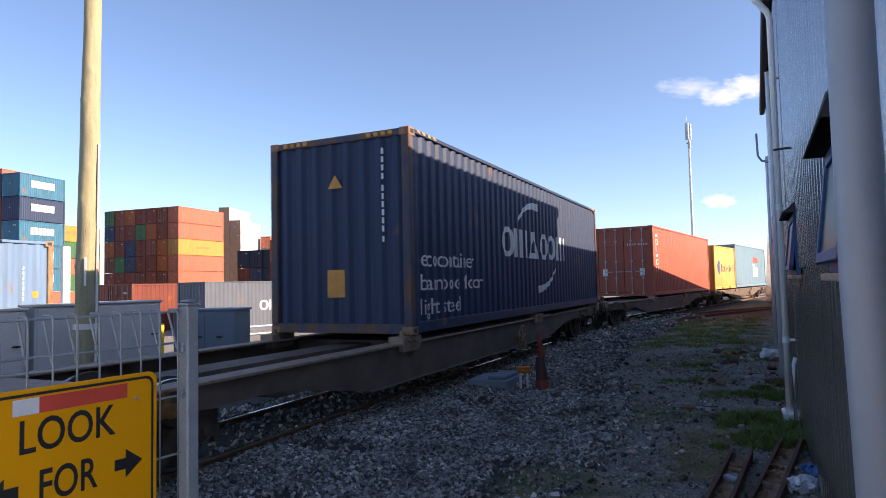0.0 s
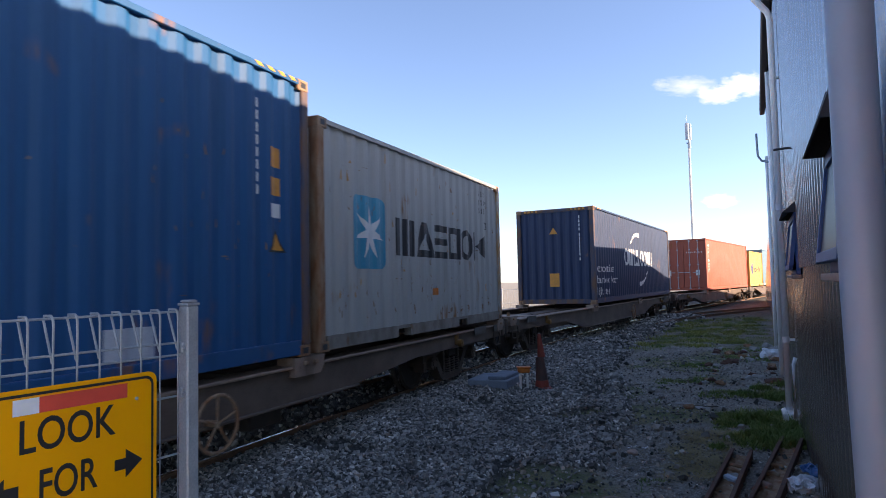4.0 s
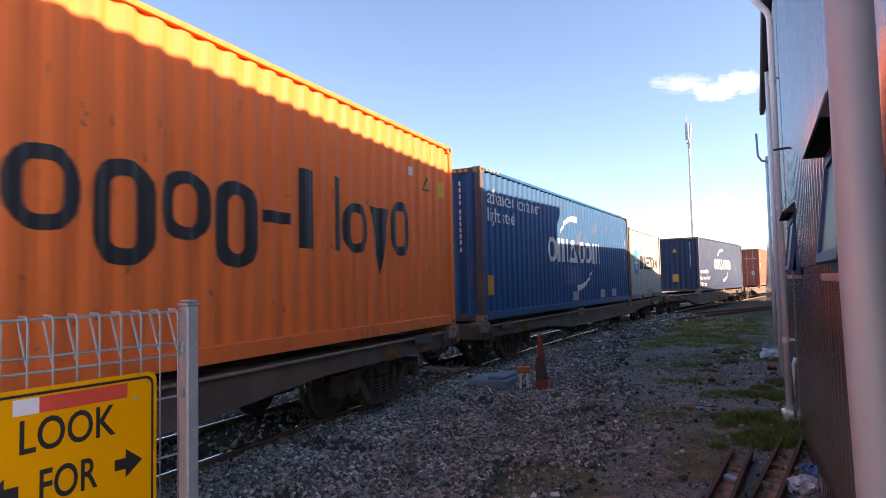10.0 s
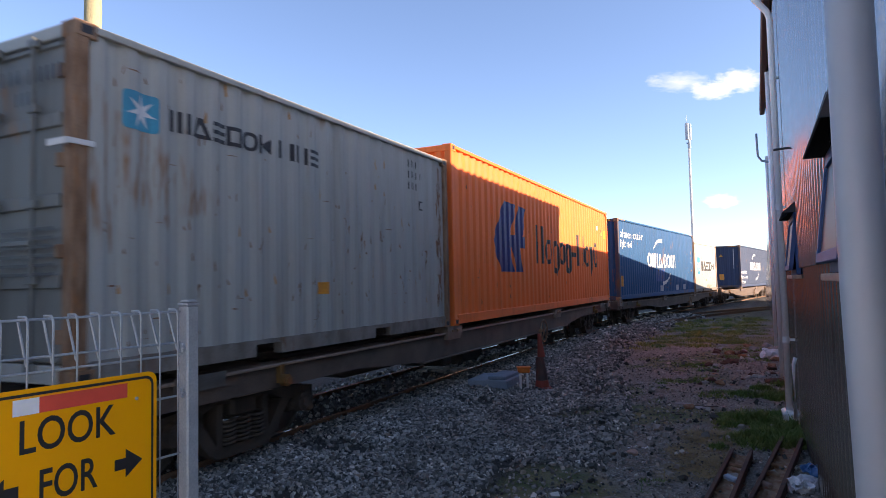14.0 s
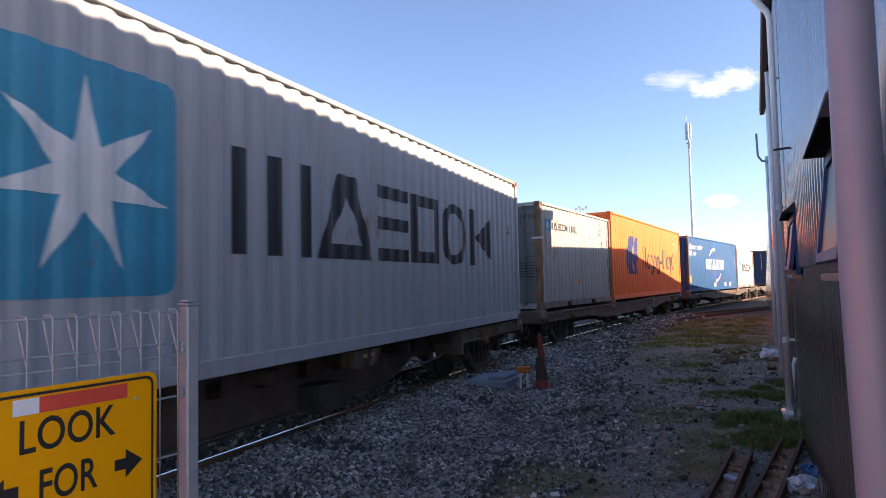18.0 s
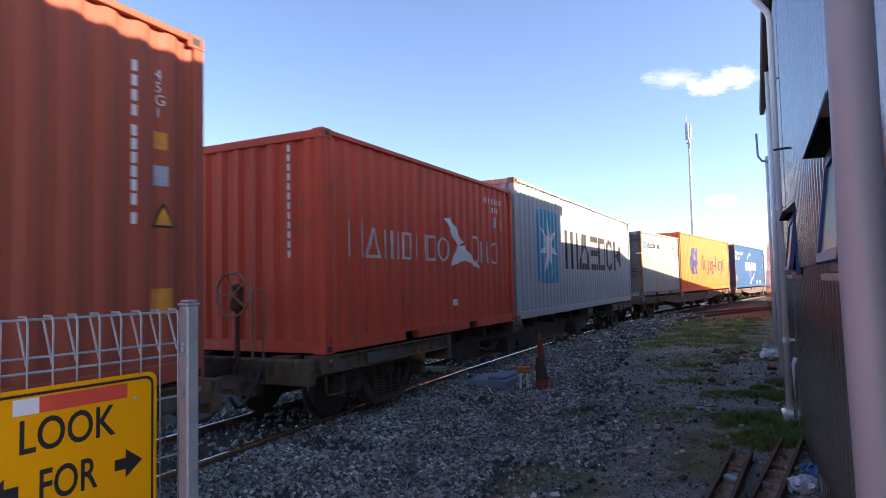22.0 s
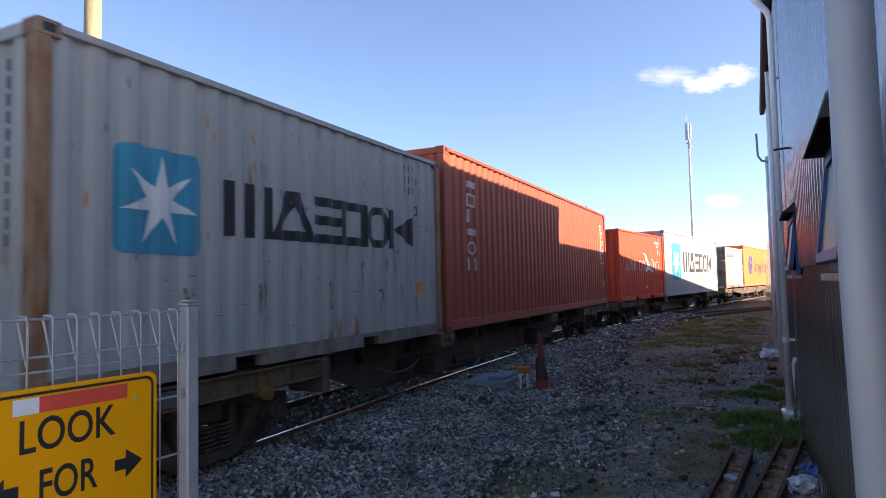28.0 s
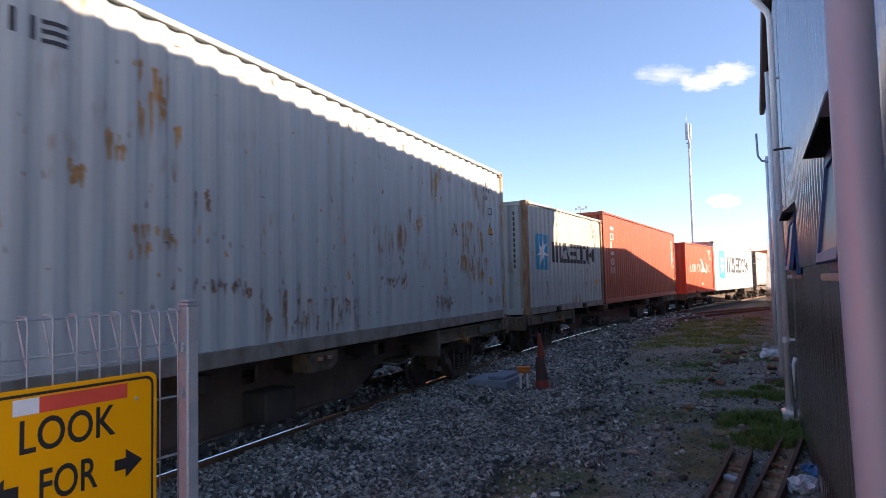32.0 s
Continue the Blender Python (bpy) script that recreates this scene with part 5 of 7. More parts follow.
    soil = mixc(contrast(n_mid.outputs[0], 0.35, 0.65), (0.13, 0.113, 0.09), (0.27, 0.245, 0.2))
    soil = mixc(contrast(n_big.outputs[0], 0.4, 0.6), soil, (0.2, 0.18, 0.15))
    soil = mixc(contrast(n_spot.outputs[0], 0.52, 0.68), soil, (0.085, 0.078, 0.07))
    soil = mixc(contrast(n_fine.outputs[0], 0.55, 0.66), soil, (0.46, 0.45, 0.43))
    green = mixc(contrast(n_mid.outputs[0], 0.38, 0.62), (0.085, 0.115, 0.035), (0.2, 0.18, 0.085))
    pave = mixc(n_big.outputs[0], (0.21, 0.20, 0.18), (0.27, 0.255, 0.23))
    r = N.new("ShaderNodeMapRange")
    add = N.new("ShaderNodeMath")
    add.operation = "MULTIPLY_ADD"
    L.new(n_mid.outputs[0], add.inputs[0])
    add.inputs[1].default_value = 0.9
    L.new(sep.outputs[0], add.inputs[2])
    r.inputs[1].default_value, r.inputs[2].default_value = 0.75, 1.15
    L.new(add.outputs[0], r.inputs[0])
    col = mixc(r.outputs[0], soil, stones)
    gm = N.new("ShaderNodeMath")
    gm.operation = "MULTIPLY"
    L.new(sep.outputs[1], gm.inputs[0])
    L.new(n_fine.outputs[0], gm.inputs[1])
    g2 = N.new("ShaderNodeMapRange")
    g2.inputs[1].default_value, g2.inputs[2].default_value = 0.25, 0.55
    L.new(gm.outputs[0], g2.inputs[0])
    col = mixc(g2.outputs[0], col, green)
    # dark tone mixed in where shade is painted on the ground
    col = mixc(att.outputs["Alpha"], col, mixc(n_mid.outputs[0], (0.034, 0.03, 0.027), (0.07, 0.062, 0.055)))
    xyz = N.new("ShaderNodeSeparateXYZ")
    L.new(tc.outputs["Object"], xyz.inputs[0])
    # unseen paving behind the camera made paler, as a reflector
    pave = mixc(contrast(xyz.outputs[1], 3.0, 1.0), pave, mixc(n_mid.outputs[0], (0.42, 0.40, 0.365), (0.50, 0.48, 0.44)))
    col = mixc(sep.outputs[2], col, pave)
    L.new(col, P.inputs["Base Color"])
    P.inputs["Roughness"].default_value = 0.9
    b = N.new("ShaderNodeBump")
    b.inputs["Strength"].default_value, b.inputs["Distance"].default_value = 0.7, 0.03
    hsum = N.new("ShaderNodeMath")
    hsum.operation = "ADD"
    L.new(vor.outputs["Distance"], hsum.inputs[0])
    L.new(n_fine.outputs[0], hsum.inputs[1])
    L.new(hsum.outputs[0], b.inputs["Height"])
    L.new(b.outputs[0], P.inputs["Normal"])
    me.materials.append(m)
    ob = new("ground", me)
    return tagged(ob, "gravel, dirt and patchy grass beside the rails, paved yard beyond", "ground", kind="structure")


build_ground()


# ---- rails and sleepers ----
RAILPROF = [(-0.065, -0.15), (0.065, -0.15), (0.065, -0.135), (0.012, -0.115), (0.012, -0.04), (0.033, -0.03), (0.033, -0.006), (0.013, 0.0), (-0.013, 0.0), (-0.033, -0.006), (-0.033, -0.03), (-0.012, -0.04), (-0.012, -0.115), (-0.065, -0.135)]


def rail_along(name, pts, label, group="rails"):
    """A flat-bottomed rail swept along points; its head is polished."""
    bm = bmesh.new()
    rows = []
    for i, p in enumerate(pts):
        d = (pts[min(i + 1, len(pts) - 1)] - pts[max(i - 1, 0)]).normalized()
        n = Vector((d.y, -d.x, 0))
        rows.append([bm.verts.new(p + n * a + Vector((0, 0, b))) for a, b in RAILPROF])
    k = len(RAILPROF)
    for a, b in zip(rows, rows[1:]):
        for j in range(k):
            f = bm.faces.new((a[j], a[(j + 1) % k], b[(j + 1) % k], b[j]))
            if j == 7:
                f.material_index = 1
    bm.faces.new(rows[0])
    bm.faces.new(rows[-1][::-1])
    ob = mesh_ob(name, bm, [M_RAIL, M_TREAD])
    return tagged(ob, label, "rail", group, kind="structure")


for side in (-0.567, 0.567):
    rail_along("rail", [track(s, side) for s in np.arange(-60, 120, 1.0)], "steel rail with a bright worn head and rusty sides")


def siding(s, side):
    """A second track that swings away to the right."""
    k = max(0.0, s - 17)
    return track(s, side + 0.0105 * k * k, -0.01)


for side in (0.62, 1.75):
    rail_along("rail", [siding(s, side) for s in np.arange(19.0, 46, 1.0)], "rusty rail of a siding that swings away")


# ---- building along the path ----
WALL_A = radians(26.3)
WD = Vector((math.sin(WALL_A), math.cos(WALL_A), 0))
WN = Vector((-math.cos(WALL_A), math.sin(WALL_A), 0))
W0 = Vector((0.3375, -0.1668, 0))


WALL_M = Matrix(((WD.x, WN.x, 0, W0.x), (WD.y, WN.y, 0, W0.y), (0, 0, 1, 0), (0, 0, 0, 1)))
EAVE, END = 5.58, 16.3
warehouse = empty("warehouse")
warehouse.matrix_world = WALL_M
tagged(warehouse, "tall shed clad in corrugated zinc sheet over a dark lower wall", "building", kind="structure")


def wavy(bm, w0, w1, z0, z1, amp=0.036, pitch=0.19, p0=0.0):
    """Corrugated iron: a rolled wave."""
    n = int((w1 - w0) / pitch * 10)
    prev = None
    for k in range(n + 1):
        w = w0 + k * pitch / 10
        p = p0 + amp * (0.5 + 0.5 * math.cos(2 * math.pi * k / 10))
        cur = (bm.verts.new((w, p, z0)), bm.verts.new((w, p, z1)))
        if prev:
            bm.faces.new((prev[0], cur[0], cur[1], prev[1]))
        prev = cur


bm = bmesh.new()
wavy(bm, 0.9, END, 1.72, EAVE)
part("upper_wall", bm, M_SHEET, warehouse, "pale corrugated zinc sheet", smooth=True)
bm = bmesh.new()
wavy(bm, 0.9, END, -0.25, 1.78, amp=0.036, p0=-0.03)
part("lower_wall", bm, M_LOWSHEET, warehouse, "dark brown corrugated sheet", smooth=True)
bm = bmesh.new()
box(bm, 0.9, END, -14, -0.06, -0.3, EAVE - 0.05)
part("shed_body", bm, M_ROOF, warehouse)
bm = bmesh.new()
box(bm, 0.75, END + 0.15, -14, 0.12, EAVE, EAVE + 0.06)
part("roof", bm, M_ROOF, warehouse)
bm = bmesh.new()
box(bm, 0.75, END + 0.15, 0.05, 0.16, EAVE - 0.16, EAVE, 0.02)
part("gutter", bm, M_DARKTIN, warehouse)

# low shed beyond, its roof falling away
low_shed = empty("low_shed")
low_shed.matrix_world = WALL_M
tagged(low_shed, "low shed with a roof that slopes down along the track", "building", kind="structure")
bm = bmesh.new()
# past 42 m the shed is unseen, lengthened to shade the far ground
pts = [(END + 0.02, -0.3), (52.0, -0.3), (52.0, 0.6), (42.0, 1.95), (23.45, 4.84), (END + 0.02, 4.85)]
va = [bm.verts.new((w, -0.12, z)) for w, z in pts]
vb = [bm.verts.new((w, -9, z)) for w, z in pts]
bm.faces.new(va)
bm.faces.new(vb[::-1])
for i in range(6):
    bm.faces.new((va[i], va[(i + 1) % 6], vb[(i + 1) % 6], vb[i]))
part("wall", bm, M_SHEET, low_shed)


def downpipe(name, w, p, r, z0, z1, elbow, label):
    th = empty(name)
    th.matrix_world = WALL_M
    tagged(th, label, "downpipe", "downpipes on the wall")
    bm = bmesh.new()
    path = [(w, p, z0), (w, p, z1)]
    if elbow:
        path += [(w, p + 0.03, z1 + 0.1), (w, p + 0.1, z1 + 0.2), (w, p + 0.16, z1 + 0.28), (w, p + 0.18, z1 + 0.38), (w, p + 0.18, z1 + 0.6)]
    if not elbow and w < 2:
        path = [(w, p - 0.035, z0), (w, p, 1.62), (w, p, z1)]
    tube_path(bm, path, r, 20)
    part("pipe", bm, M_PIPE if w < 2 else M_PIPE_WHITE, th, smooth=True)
    for z in np.arange(z0 + 0.9, z1, 1.6) if elbow else ():
        bm = bmesh.new()
        cyl(bm, (w, p, z), (w, p, z + 0.07), r * 1.12, seg=20)
        box(bm, w - 0.015, w + 0.015, 0.0, p, z + 0.02, z + 0.05)
        part("bracket", bm, M_PIPE_WHITE, th)
    if not elbow:
        bm = bmesh.new()
        cyl(bm, (w, p, z1 - 2.6), (w, p, z1 - 2.5), r * 1.12, seg=20)
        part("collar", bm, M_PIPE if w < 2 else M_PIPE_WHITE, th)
    return th


downpipe("downpipe", 1.45, 0.192, 0.042, -0.2, 5.45, False, "large pale plastic downpipe close to the wall")
downpipe("downpipe", 8.7, 0.10, 0.038, -0.05, 4.83, True, "pale downpipe with an elbow up to the gutter")

downpipe("downpipe", 12.6, 0.06, 0.04, -0.1, 5.3, False, "thin pale downpipe on the ribbed wall")
downpipe("downpipe", 17.4, 0.04, 0.04, -0.1, 4.6, False, "pale downpipe on the low shed")
stub = empty("pipe_stub")
stub.matrix_world = WALL_M
tagged(stub, "short thin white pipe standing in the footing by the downpipe", "pipe")
bm = bmesh.new()
tube_path(bm, [(8.45, 0.045, 0.0), (8.45, 0.045, 0.62), (8.45, 0.02, 0.7)], 0.022, 10)
part("pipe", bm, M_PIPE_WHITE, stub, smooth=True)
tie = empty("tie_bar")
tie.matrix_world = WALL_M
tagged(tie, "thin dark steel bar sticking out of the wall", "bar")
bm = bmesh.new()
cyl(bm, (7.0, 0.0, 2.9), (7.05, 0.175, 2.9), 0.012, seg=8)
part("bar", bm, M_DARKTIN, tie)
bracket = empty("pipe_bracket")
bracket.matrix_world = WALL_M
tagged(bracket, "short white bent pipe end on the wall", "pipe")
bm = bmesh.new()
tube_path(bm, [(14.0, 0.05, 3.9), (14.0, 0.2, 3.95), (14.0, 0.26, 4.05), (14.0, 0.27, 4.5)], 0.022, 10)
part("pipe", bm, M_PIPE, bracket)


def window_hood(w0, w1, zt=2.62):
    th = empty("window")
    th.matrix_world = WALL_M
    tagged(th, "blue framed window tilted open under a dark tin hood", "window", "windows of the shed")
    zb, out = 2.24, 0.14
    bm = bmesh.new()
    box(bm, w0, w1, -0.004, 0.004, 0, math.hypot(out, zt - zb), 0, Matrix.Translation((0, out, zb)) @ Matrix.Rotation(math.atan2(out, zt - zb), 4, "X"))
    for w in (w0, w1):
        va = [bm.verts.new((w, 0.01, zt)), bm.verts.new((w, out, zb)), bm.verts.new((w, 0.01, zb))]
        vb = [bm.verts.new((w + 0.006, v.co.y, v.co.z)) for v in va]
        bm.faces.new(va)
        bm.faces.new(vb[::-1])
    part("hood", bm, M_DARKTIN, th)
    bm = bmesh.new()
    for a, b, c, d in ((w0, w0 + 0.05, 1.7, 2.24), (w1 - 0.05, w1, 1.7, 2.24), (w0, w1, 1.66, 1.71), (w0, w1, 2.2, 2.24)):
        box(bm, a, b, 0.012, 0.05, c, d, 0.004)
    part("window_frame", bm, M_BLUEFRAME, th)
    bm = bmesh.new()
    m = Matrix.Translation((0, 0.03, 2.22)) @ Matrix.Rotation(radians(7), 4, "X")
    for a, b, c, d in ((w0, w0 + 0.045, -0.52, 0), (w1 - 0.045, w1, -0.52, 0), (w0, w1, -0.52, -0.47), (w0, w1, -0.045, 0)):
        box(bm, a, b, -0.018, 0.018, c, d, 0.003, m)
    sash = part("sash", bm, M_BLUEFRAME, th)
    bm = bmesh.new()
    box(bm, w0 + 0.045, w1 - 0.045, -0.003, 0.003, -0.47, -0.045, 0, m)
    part("pane", bm, M_GLASS, sash)
    bm = bmesh.new()
    box(bm, w0 - 0.03, w1 + 0.03, 0.01, 0.09, 1.62, 1.655, 0.004)
    part("window_sill", bm, M_TIMBER, th)
    return th


window_hood(2.75, 3.69)
window_hood(6.7, 7.7, 2.36)
window_hood(0.93, 1.3)

# ---- fence, post and sign ----
FA = radians(30)
FD, FN = Vector((math.sin(FA), math.cos(FA), 0)), Vector((math.cos(FA), -math.sin(FA), 0))
F0 = Vector((-0.925, 2.3, 0))
FENCE_M = Matrix(((FD.x, FN.x, 0, F0.x), (FD.y, FN.y, 0, F0.y), (0, 0, 1, 0), (0, 0, 0, 1)))
fence = empty("fence")
fence.matrix_world = FENCE_M
tagged(fence, "galvanised welded wire fence with a rolled top", "fence")
for k in range(26):
    x = -0.045 - k * 0.0715
    bm = bmesh.new()
    tube_path(bm, [(x, 0, -0.05), (x, 0, 1.55), (x, -0.004, 1.57), (x, -0.014, 1.576), (x, -0.05, 1.576), (x, -0.055, 1.565), (x, -0.004, 1.435)], 0.0042, 6)
    part("upright_wire", bm, M_GALV, fence)
for z, y in ((1.568, -0.007), (1.458, -0.007), (1.415, -0.007), (1.271, -0.007), (1.07, -0.007), (0.87, -0.007), (0.67, -0.007), (0.47, -0.007), (0.27, -0.007), (0.07, -0.007)):
    bm = bmesh.new()
    cyl(bm, (-2.0, y, z), (-0.03, y, z), 0.004, seg=6)
    part("cross_wire", bm, M_GALV, fence)
post = empty("fence_post")
post.matrix_world = FENCE_M
tagged(post, "square galvanised steel fence post with a rounded cap", "fence post")
bm = bmesh.new()
box(bm, -0.025, 0.025, -0.025, 0.025, -0.25, 1.588, 0.005)
part("shaft", bm, M_GALV, post)
bm = bmesh.new()
box(bm, -0.0275, 0.0275, -0.0275, 0.0275, 1.588, 1.598, 0.002)
box(bm, -0.024, 0.024, -0.024, 0.024, 1.598, 1.609, 0.008)
part("cap", bm, M_GALV, post)
for z in (1.44, 1.28, 0.8):
    bm = bmesh.new()
    box(bm, -0.037, -0.025, -0.01, 0.01, z - 0.018, z + 0.018, 0.002)
    cyl(bm, (-0.031, 0.01, z), (-0.031, 0.018, z), 0.005, seg=8)
    part("clip", bm, M_GALV, post)
sign = empty("crossing_sign")
sign.matrix_world = FENCE_M @ Matrix.Translation((0, 0.04, 0))
tagged(sign, "yellow warning sign with black lettering and arrows on the fence", "sign")
SR, SL, STOP, SBOT = -0.16, -0.734, 1.378, 0.78
bm = bmesh.new()
prism(bm, rounded(SL, SBOT, SR - SL, STOP - SBOT, 0.03), 0.0, 0.0025)
part("plate", bm, M_SIGN, sign)


def sign_part(name, bm, mat_, dx=0.0, dz=0.0):
    bmesh.ops.translate(bm, verts=bm.verts, vec=(dx, dz, 0))
    for v in bm.verts:
        v.co = Vector((v.co.x, 0.0045, v.co.y))
    return part(name, bm, mat_, sign)


def sign_words(body, x0, x1, z0, z1):
    bm = text_bm(body, 1.0, bold=0.012)
    xs, ys = [v.co.x for v in bm.verts], [v.co.y for v in bm.verts]
    for v in bm.verts:
        v.co = Vector((x0 + (v.co.x - min(xs)) * (x1 - x0) / (max(xs) - min(xs)), z0 + (v.co.y - min(ys)) * (z1 - z0) / (max(ys) - min(ys)), 0))
    sign_part("lettering", bm, M_BLACK)


bm = bmesh.new()
pi, po = rounded(SL + 0.021, SBOT + 0.021, SR - SL - 0.042, STOP - SBOT - 0.042, 0.022), rounded(SL + 0.013, SBOT + 0.013, SR - SL - 0.026, STOP - SBOT - 0.026, 0.027)
vi, vo = [bm.verts.new((x, y, 0)) for x, y in pi], [bm.verts.new((x, y, 0)) for x, y in po]
for i in range(len(pi)):
    j = (i + 1) % len(pi)
    bm.faces.new((vi[i], vi[j], vo[j], vo[i]))
sign_part("border", bm, M_BLACK)
sign_part("red_strip", poly_bm([rect(-0.534, 1.306, 0.268, 0.045)]), M_SIGNRED)
sign_part("white_strip", poly_bm([rect(-0.604, 1.306, 0.07, 0.045)]), M_SIGNWHITE)
sign_words("LOOK", -0.585, -0.305, 1.198, 1.293)
sign_words("FOR", -0.531, -0.362, 1.052, 1.147)
MID = -0.447
for s2 in (1, -1):
    sign_part("arrow", poly_bm([[(MID + s2 * x, z) for x, z in ((0.139, 1.083), (0.176, 1.083), (0.176, 1.055), (0.234, 1.1), (0.176, 1.145), (0.176, 1.117), (0.139, 1.117))]]), M_BLACK)
for x in (-0.234, -0.66):
    bm = bmesh.new()
    cyl(bm, (x, 0.003, 1.297), (x, 0.007, 1.297), 0.0055, seg=10)
    part("bolt", bm, M_GALV, sign)

# ---- pole behind the train ----
pole = empty("utility_pole")
pole.location = (-6.41, 11.35, 0)
tagged(pole, "pale knotty wooden utility pole with a white conduit", "pole")
bm = bmesh.new()
rows = []
KNOTS = [(0.5, 4.6), (1.35, 5.4), (2.1, 4.0), (2.75, 5.6), (3.3, 4.4), (3.9, 5.0), (4.5, 5.8), (5.1, 4.2), (2.4, 5.0), (1.0, 3.6), (5.6, 5.2)]


def pole_r(k, z):
    a = 2 * math.pi * k / 28
    r = 0.198 - 0.0075 * z + 0.012 * noise.noise((math.cos(a) * 0.8, math.sin(a) * 0.8, z * 1.1)) + 0.005 * noise.noise((math.cos(a) * 4, math.sin(a) * 4, z * 2))
    for kz, ka in KNOTS:
        da = (a - ka + math.pi) % (2 * math.pi) - math.pi
        q = (da * 0.2 / 0.05) ** 2 + ((z - kz) / 0.055) ** 2
        r += 0.034 * math.exp(-q) - 0.03 * math.exp(-q * 6)
    return r


for i in range(170):
    z = -0.9 + i * 0.06
    rows.append([bm.verts.new((0.013 * z + pole_r(k, z) * math.cos(2 * math.pi * k / 28), pole_r(k, z) * math.sin(2 * math.pi * k / 28), z)) for k in range(28)])
for a, b in zip(rows, rows[1:]):
    for k in range(28):
        bm.faces.new((a[k], a[(k + 1) % 28], b[(k + 1) % 28], b[k]))
part("shaft", bm, M_WOODPOLE, pole, smooth=True)
bm = bmesh.new()
cyl(bm, (0.205, -0.05, -0.9), (0.245, -0.05, 4.3), 0.02)
part("conduit", bm, M_WHITE, pole)
bm = bmesh.new()
cyl(bm, (0.013, 0, 0.98), (0.013, 0, 1.08), 0.21, seg=20)
part("reflective_band", bm, M_SIGNWHITE, pole)
bm = bmesh.new()
box(bm, 0.08, 0.12, -0.206, -0.19, 1.75, 2.25, 0.003)
part("label_strip", bm, M_SIGNWHITE, pole)


# ---- yard: stacked containers ----
_stack_cache = {}
M_RODS = surface("dull_lock_rods", (0.24, 0.19, 0.17), (0.16, 0.12, 0.11), rough=0.6, scale=5, bump=0.05)


def stack_mesh(L, H):
    """Bodies for far containers: folded walls, frame, in one mesh each."""
    if (L, H) in _stack_cache:
        return _stack_cache[(L, H)]
    a = L / 2
    bm = bmesh.new()
    for sgn in (-1, 1):
        corrugated(bm, -a + 0.1, a - 0.1, -a + 0.15, lambda u, d, z: Vector((u, sgn * (SKIN - d), z)), 0.1, H - 0.06)
        corrugated(bm, -W2 + 0.1, W2 - 0.1, -W2 + 0.2, lambda u, d, z: Vector((sgn * (a - 0.02 - d), u, z)), 0.1, H - 0.06)
    box(bm, -a + 0.05, a - 0.05, -W2 + 0.06, W2 - 0.06, H - 0.06, H - 0.03)
    me1 = bpy.data.meshes.new("shell")
    bm.to_mesh(me1)
    bm.free()
    bm = bmesh.new()
    for sx in (-1, 1):
        for sy in (-1, 1):
            box(bm, sx * (a - 0.07) - 0.07, sx * (a - 0.07) + 0.07, sy * (W2 - 0.07) - 0.07, sy * (W2 - 0.07) + 0.07, -0.05, H)
        for z in (0.07, H - 0.05):
            box(bm, sx * (a - 0.04) - 0.04, sx * (a - 0.04) + 0.04, -W2 + 0.1, W2 - 0.1, z - 0.05, z + 0.04)
    for sy in (-1, 1):
        for z in (0.07, H - 0.05):
            box(bm, -a + 0.1, a - 0.1, sy * (W2 - 0.03) - 0.03, sy * (W2 - 0.03) + 0.03, z - 0.05, z + 0.04)
    me2 = bpy.data.meshes.new("frame")
    bm.to_mesh(me2)
    bm.free()
    for me in (me1, me2):
        me.materials.append(PAINT["brown_red"])
    bm = bmesh.new()
    for y in (-0.85, -0.35, 0.35, 0.85):
        cyl(bm, (-a - 0.03, y, 0.1), (-a - 0.03, y, H - 0.1), 0.02, seg=6)
        for z in (0.6, 1.1, H - 0.5):
            box(bm, -a - 0.06, -a - 0.02, y - 0.08, y + 0.08, z - 0.04, z + 0.04)
    me3 = bpy.data.meshes.new("lock_rods")
    bm.to_mesh(me3)
    bm.free()
    me3.materials.append(M_RODS)
    _stack_cache[(L, H)] = (me1, me2, me3)
    return _stack_cache[(L, H)]


M_RODMARK = surface("pale_end_mark", (0.5, 0.47, 0.44), (0.38, 0.34, 0.32), rough=0.6, scale=5, bump=0.02)
YARD_PAINT = {"brown_red": "yard_brown", "triton": "yard_rust", "hamburg": "yard_red", "orange": "yard_orange", "sky": "yard_sky", "blue": "yard_blue", "teal": "yard_teal", "yellow": "yard_amber", "peach": "yard_peach"}


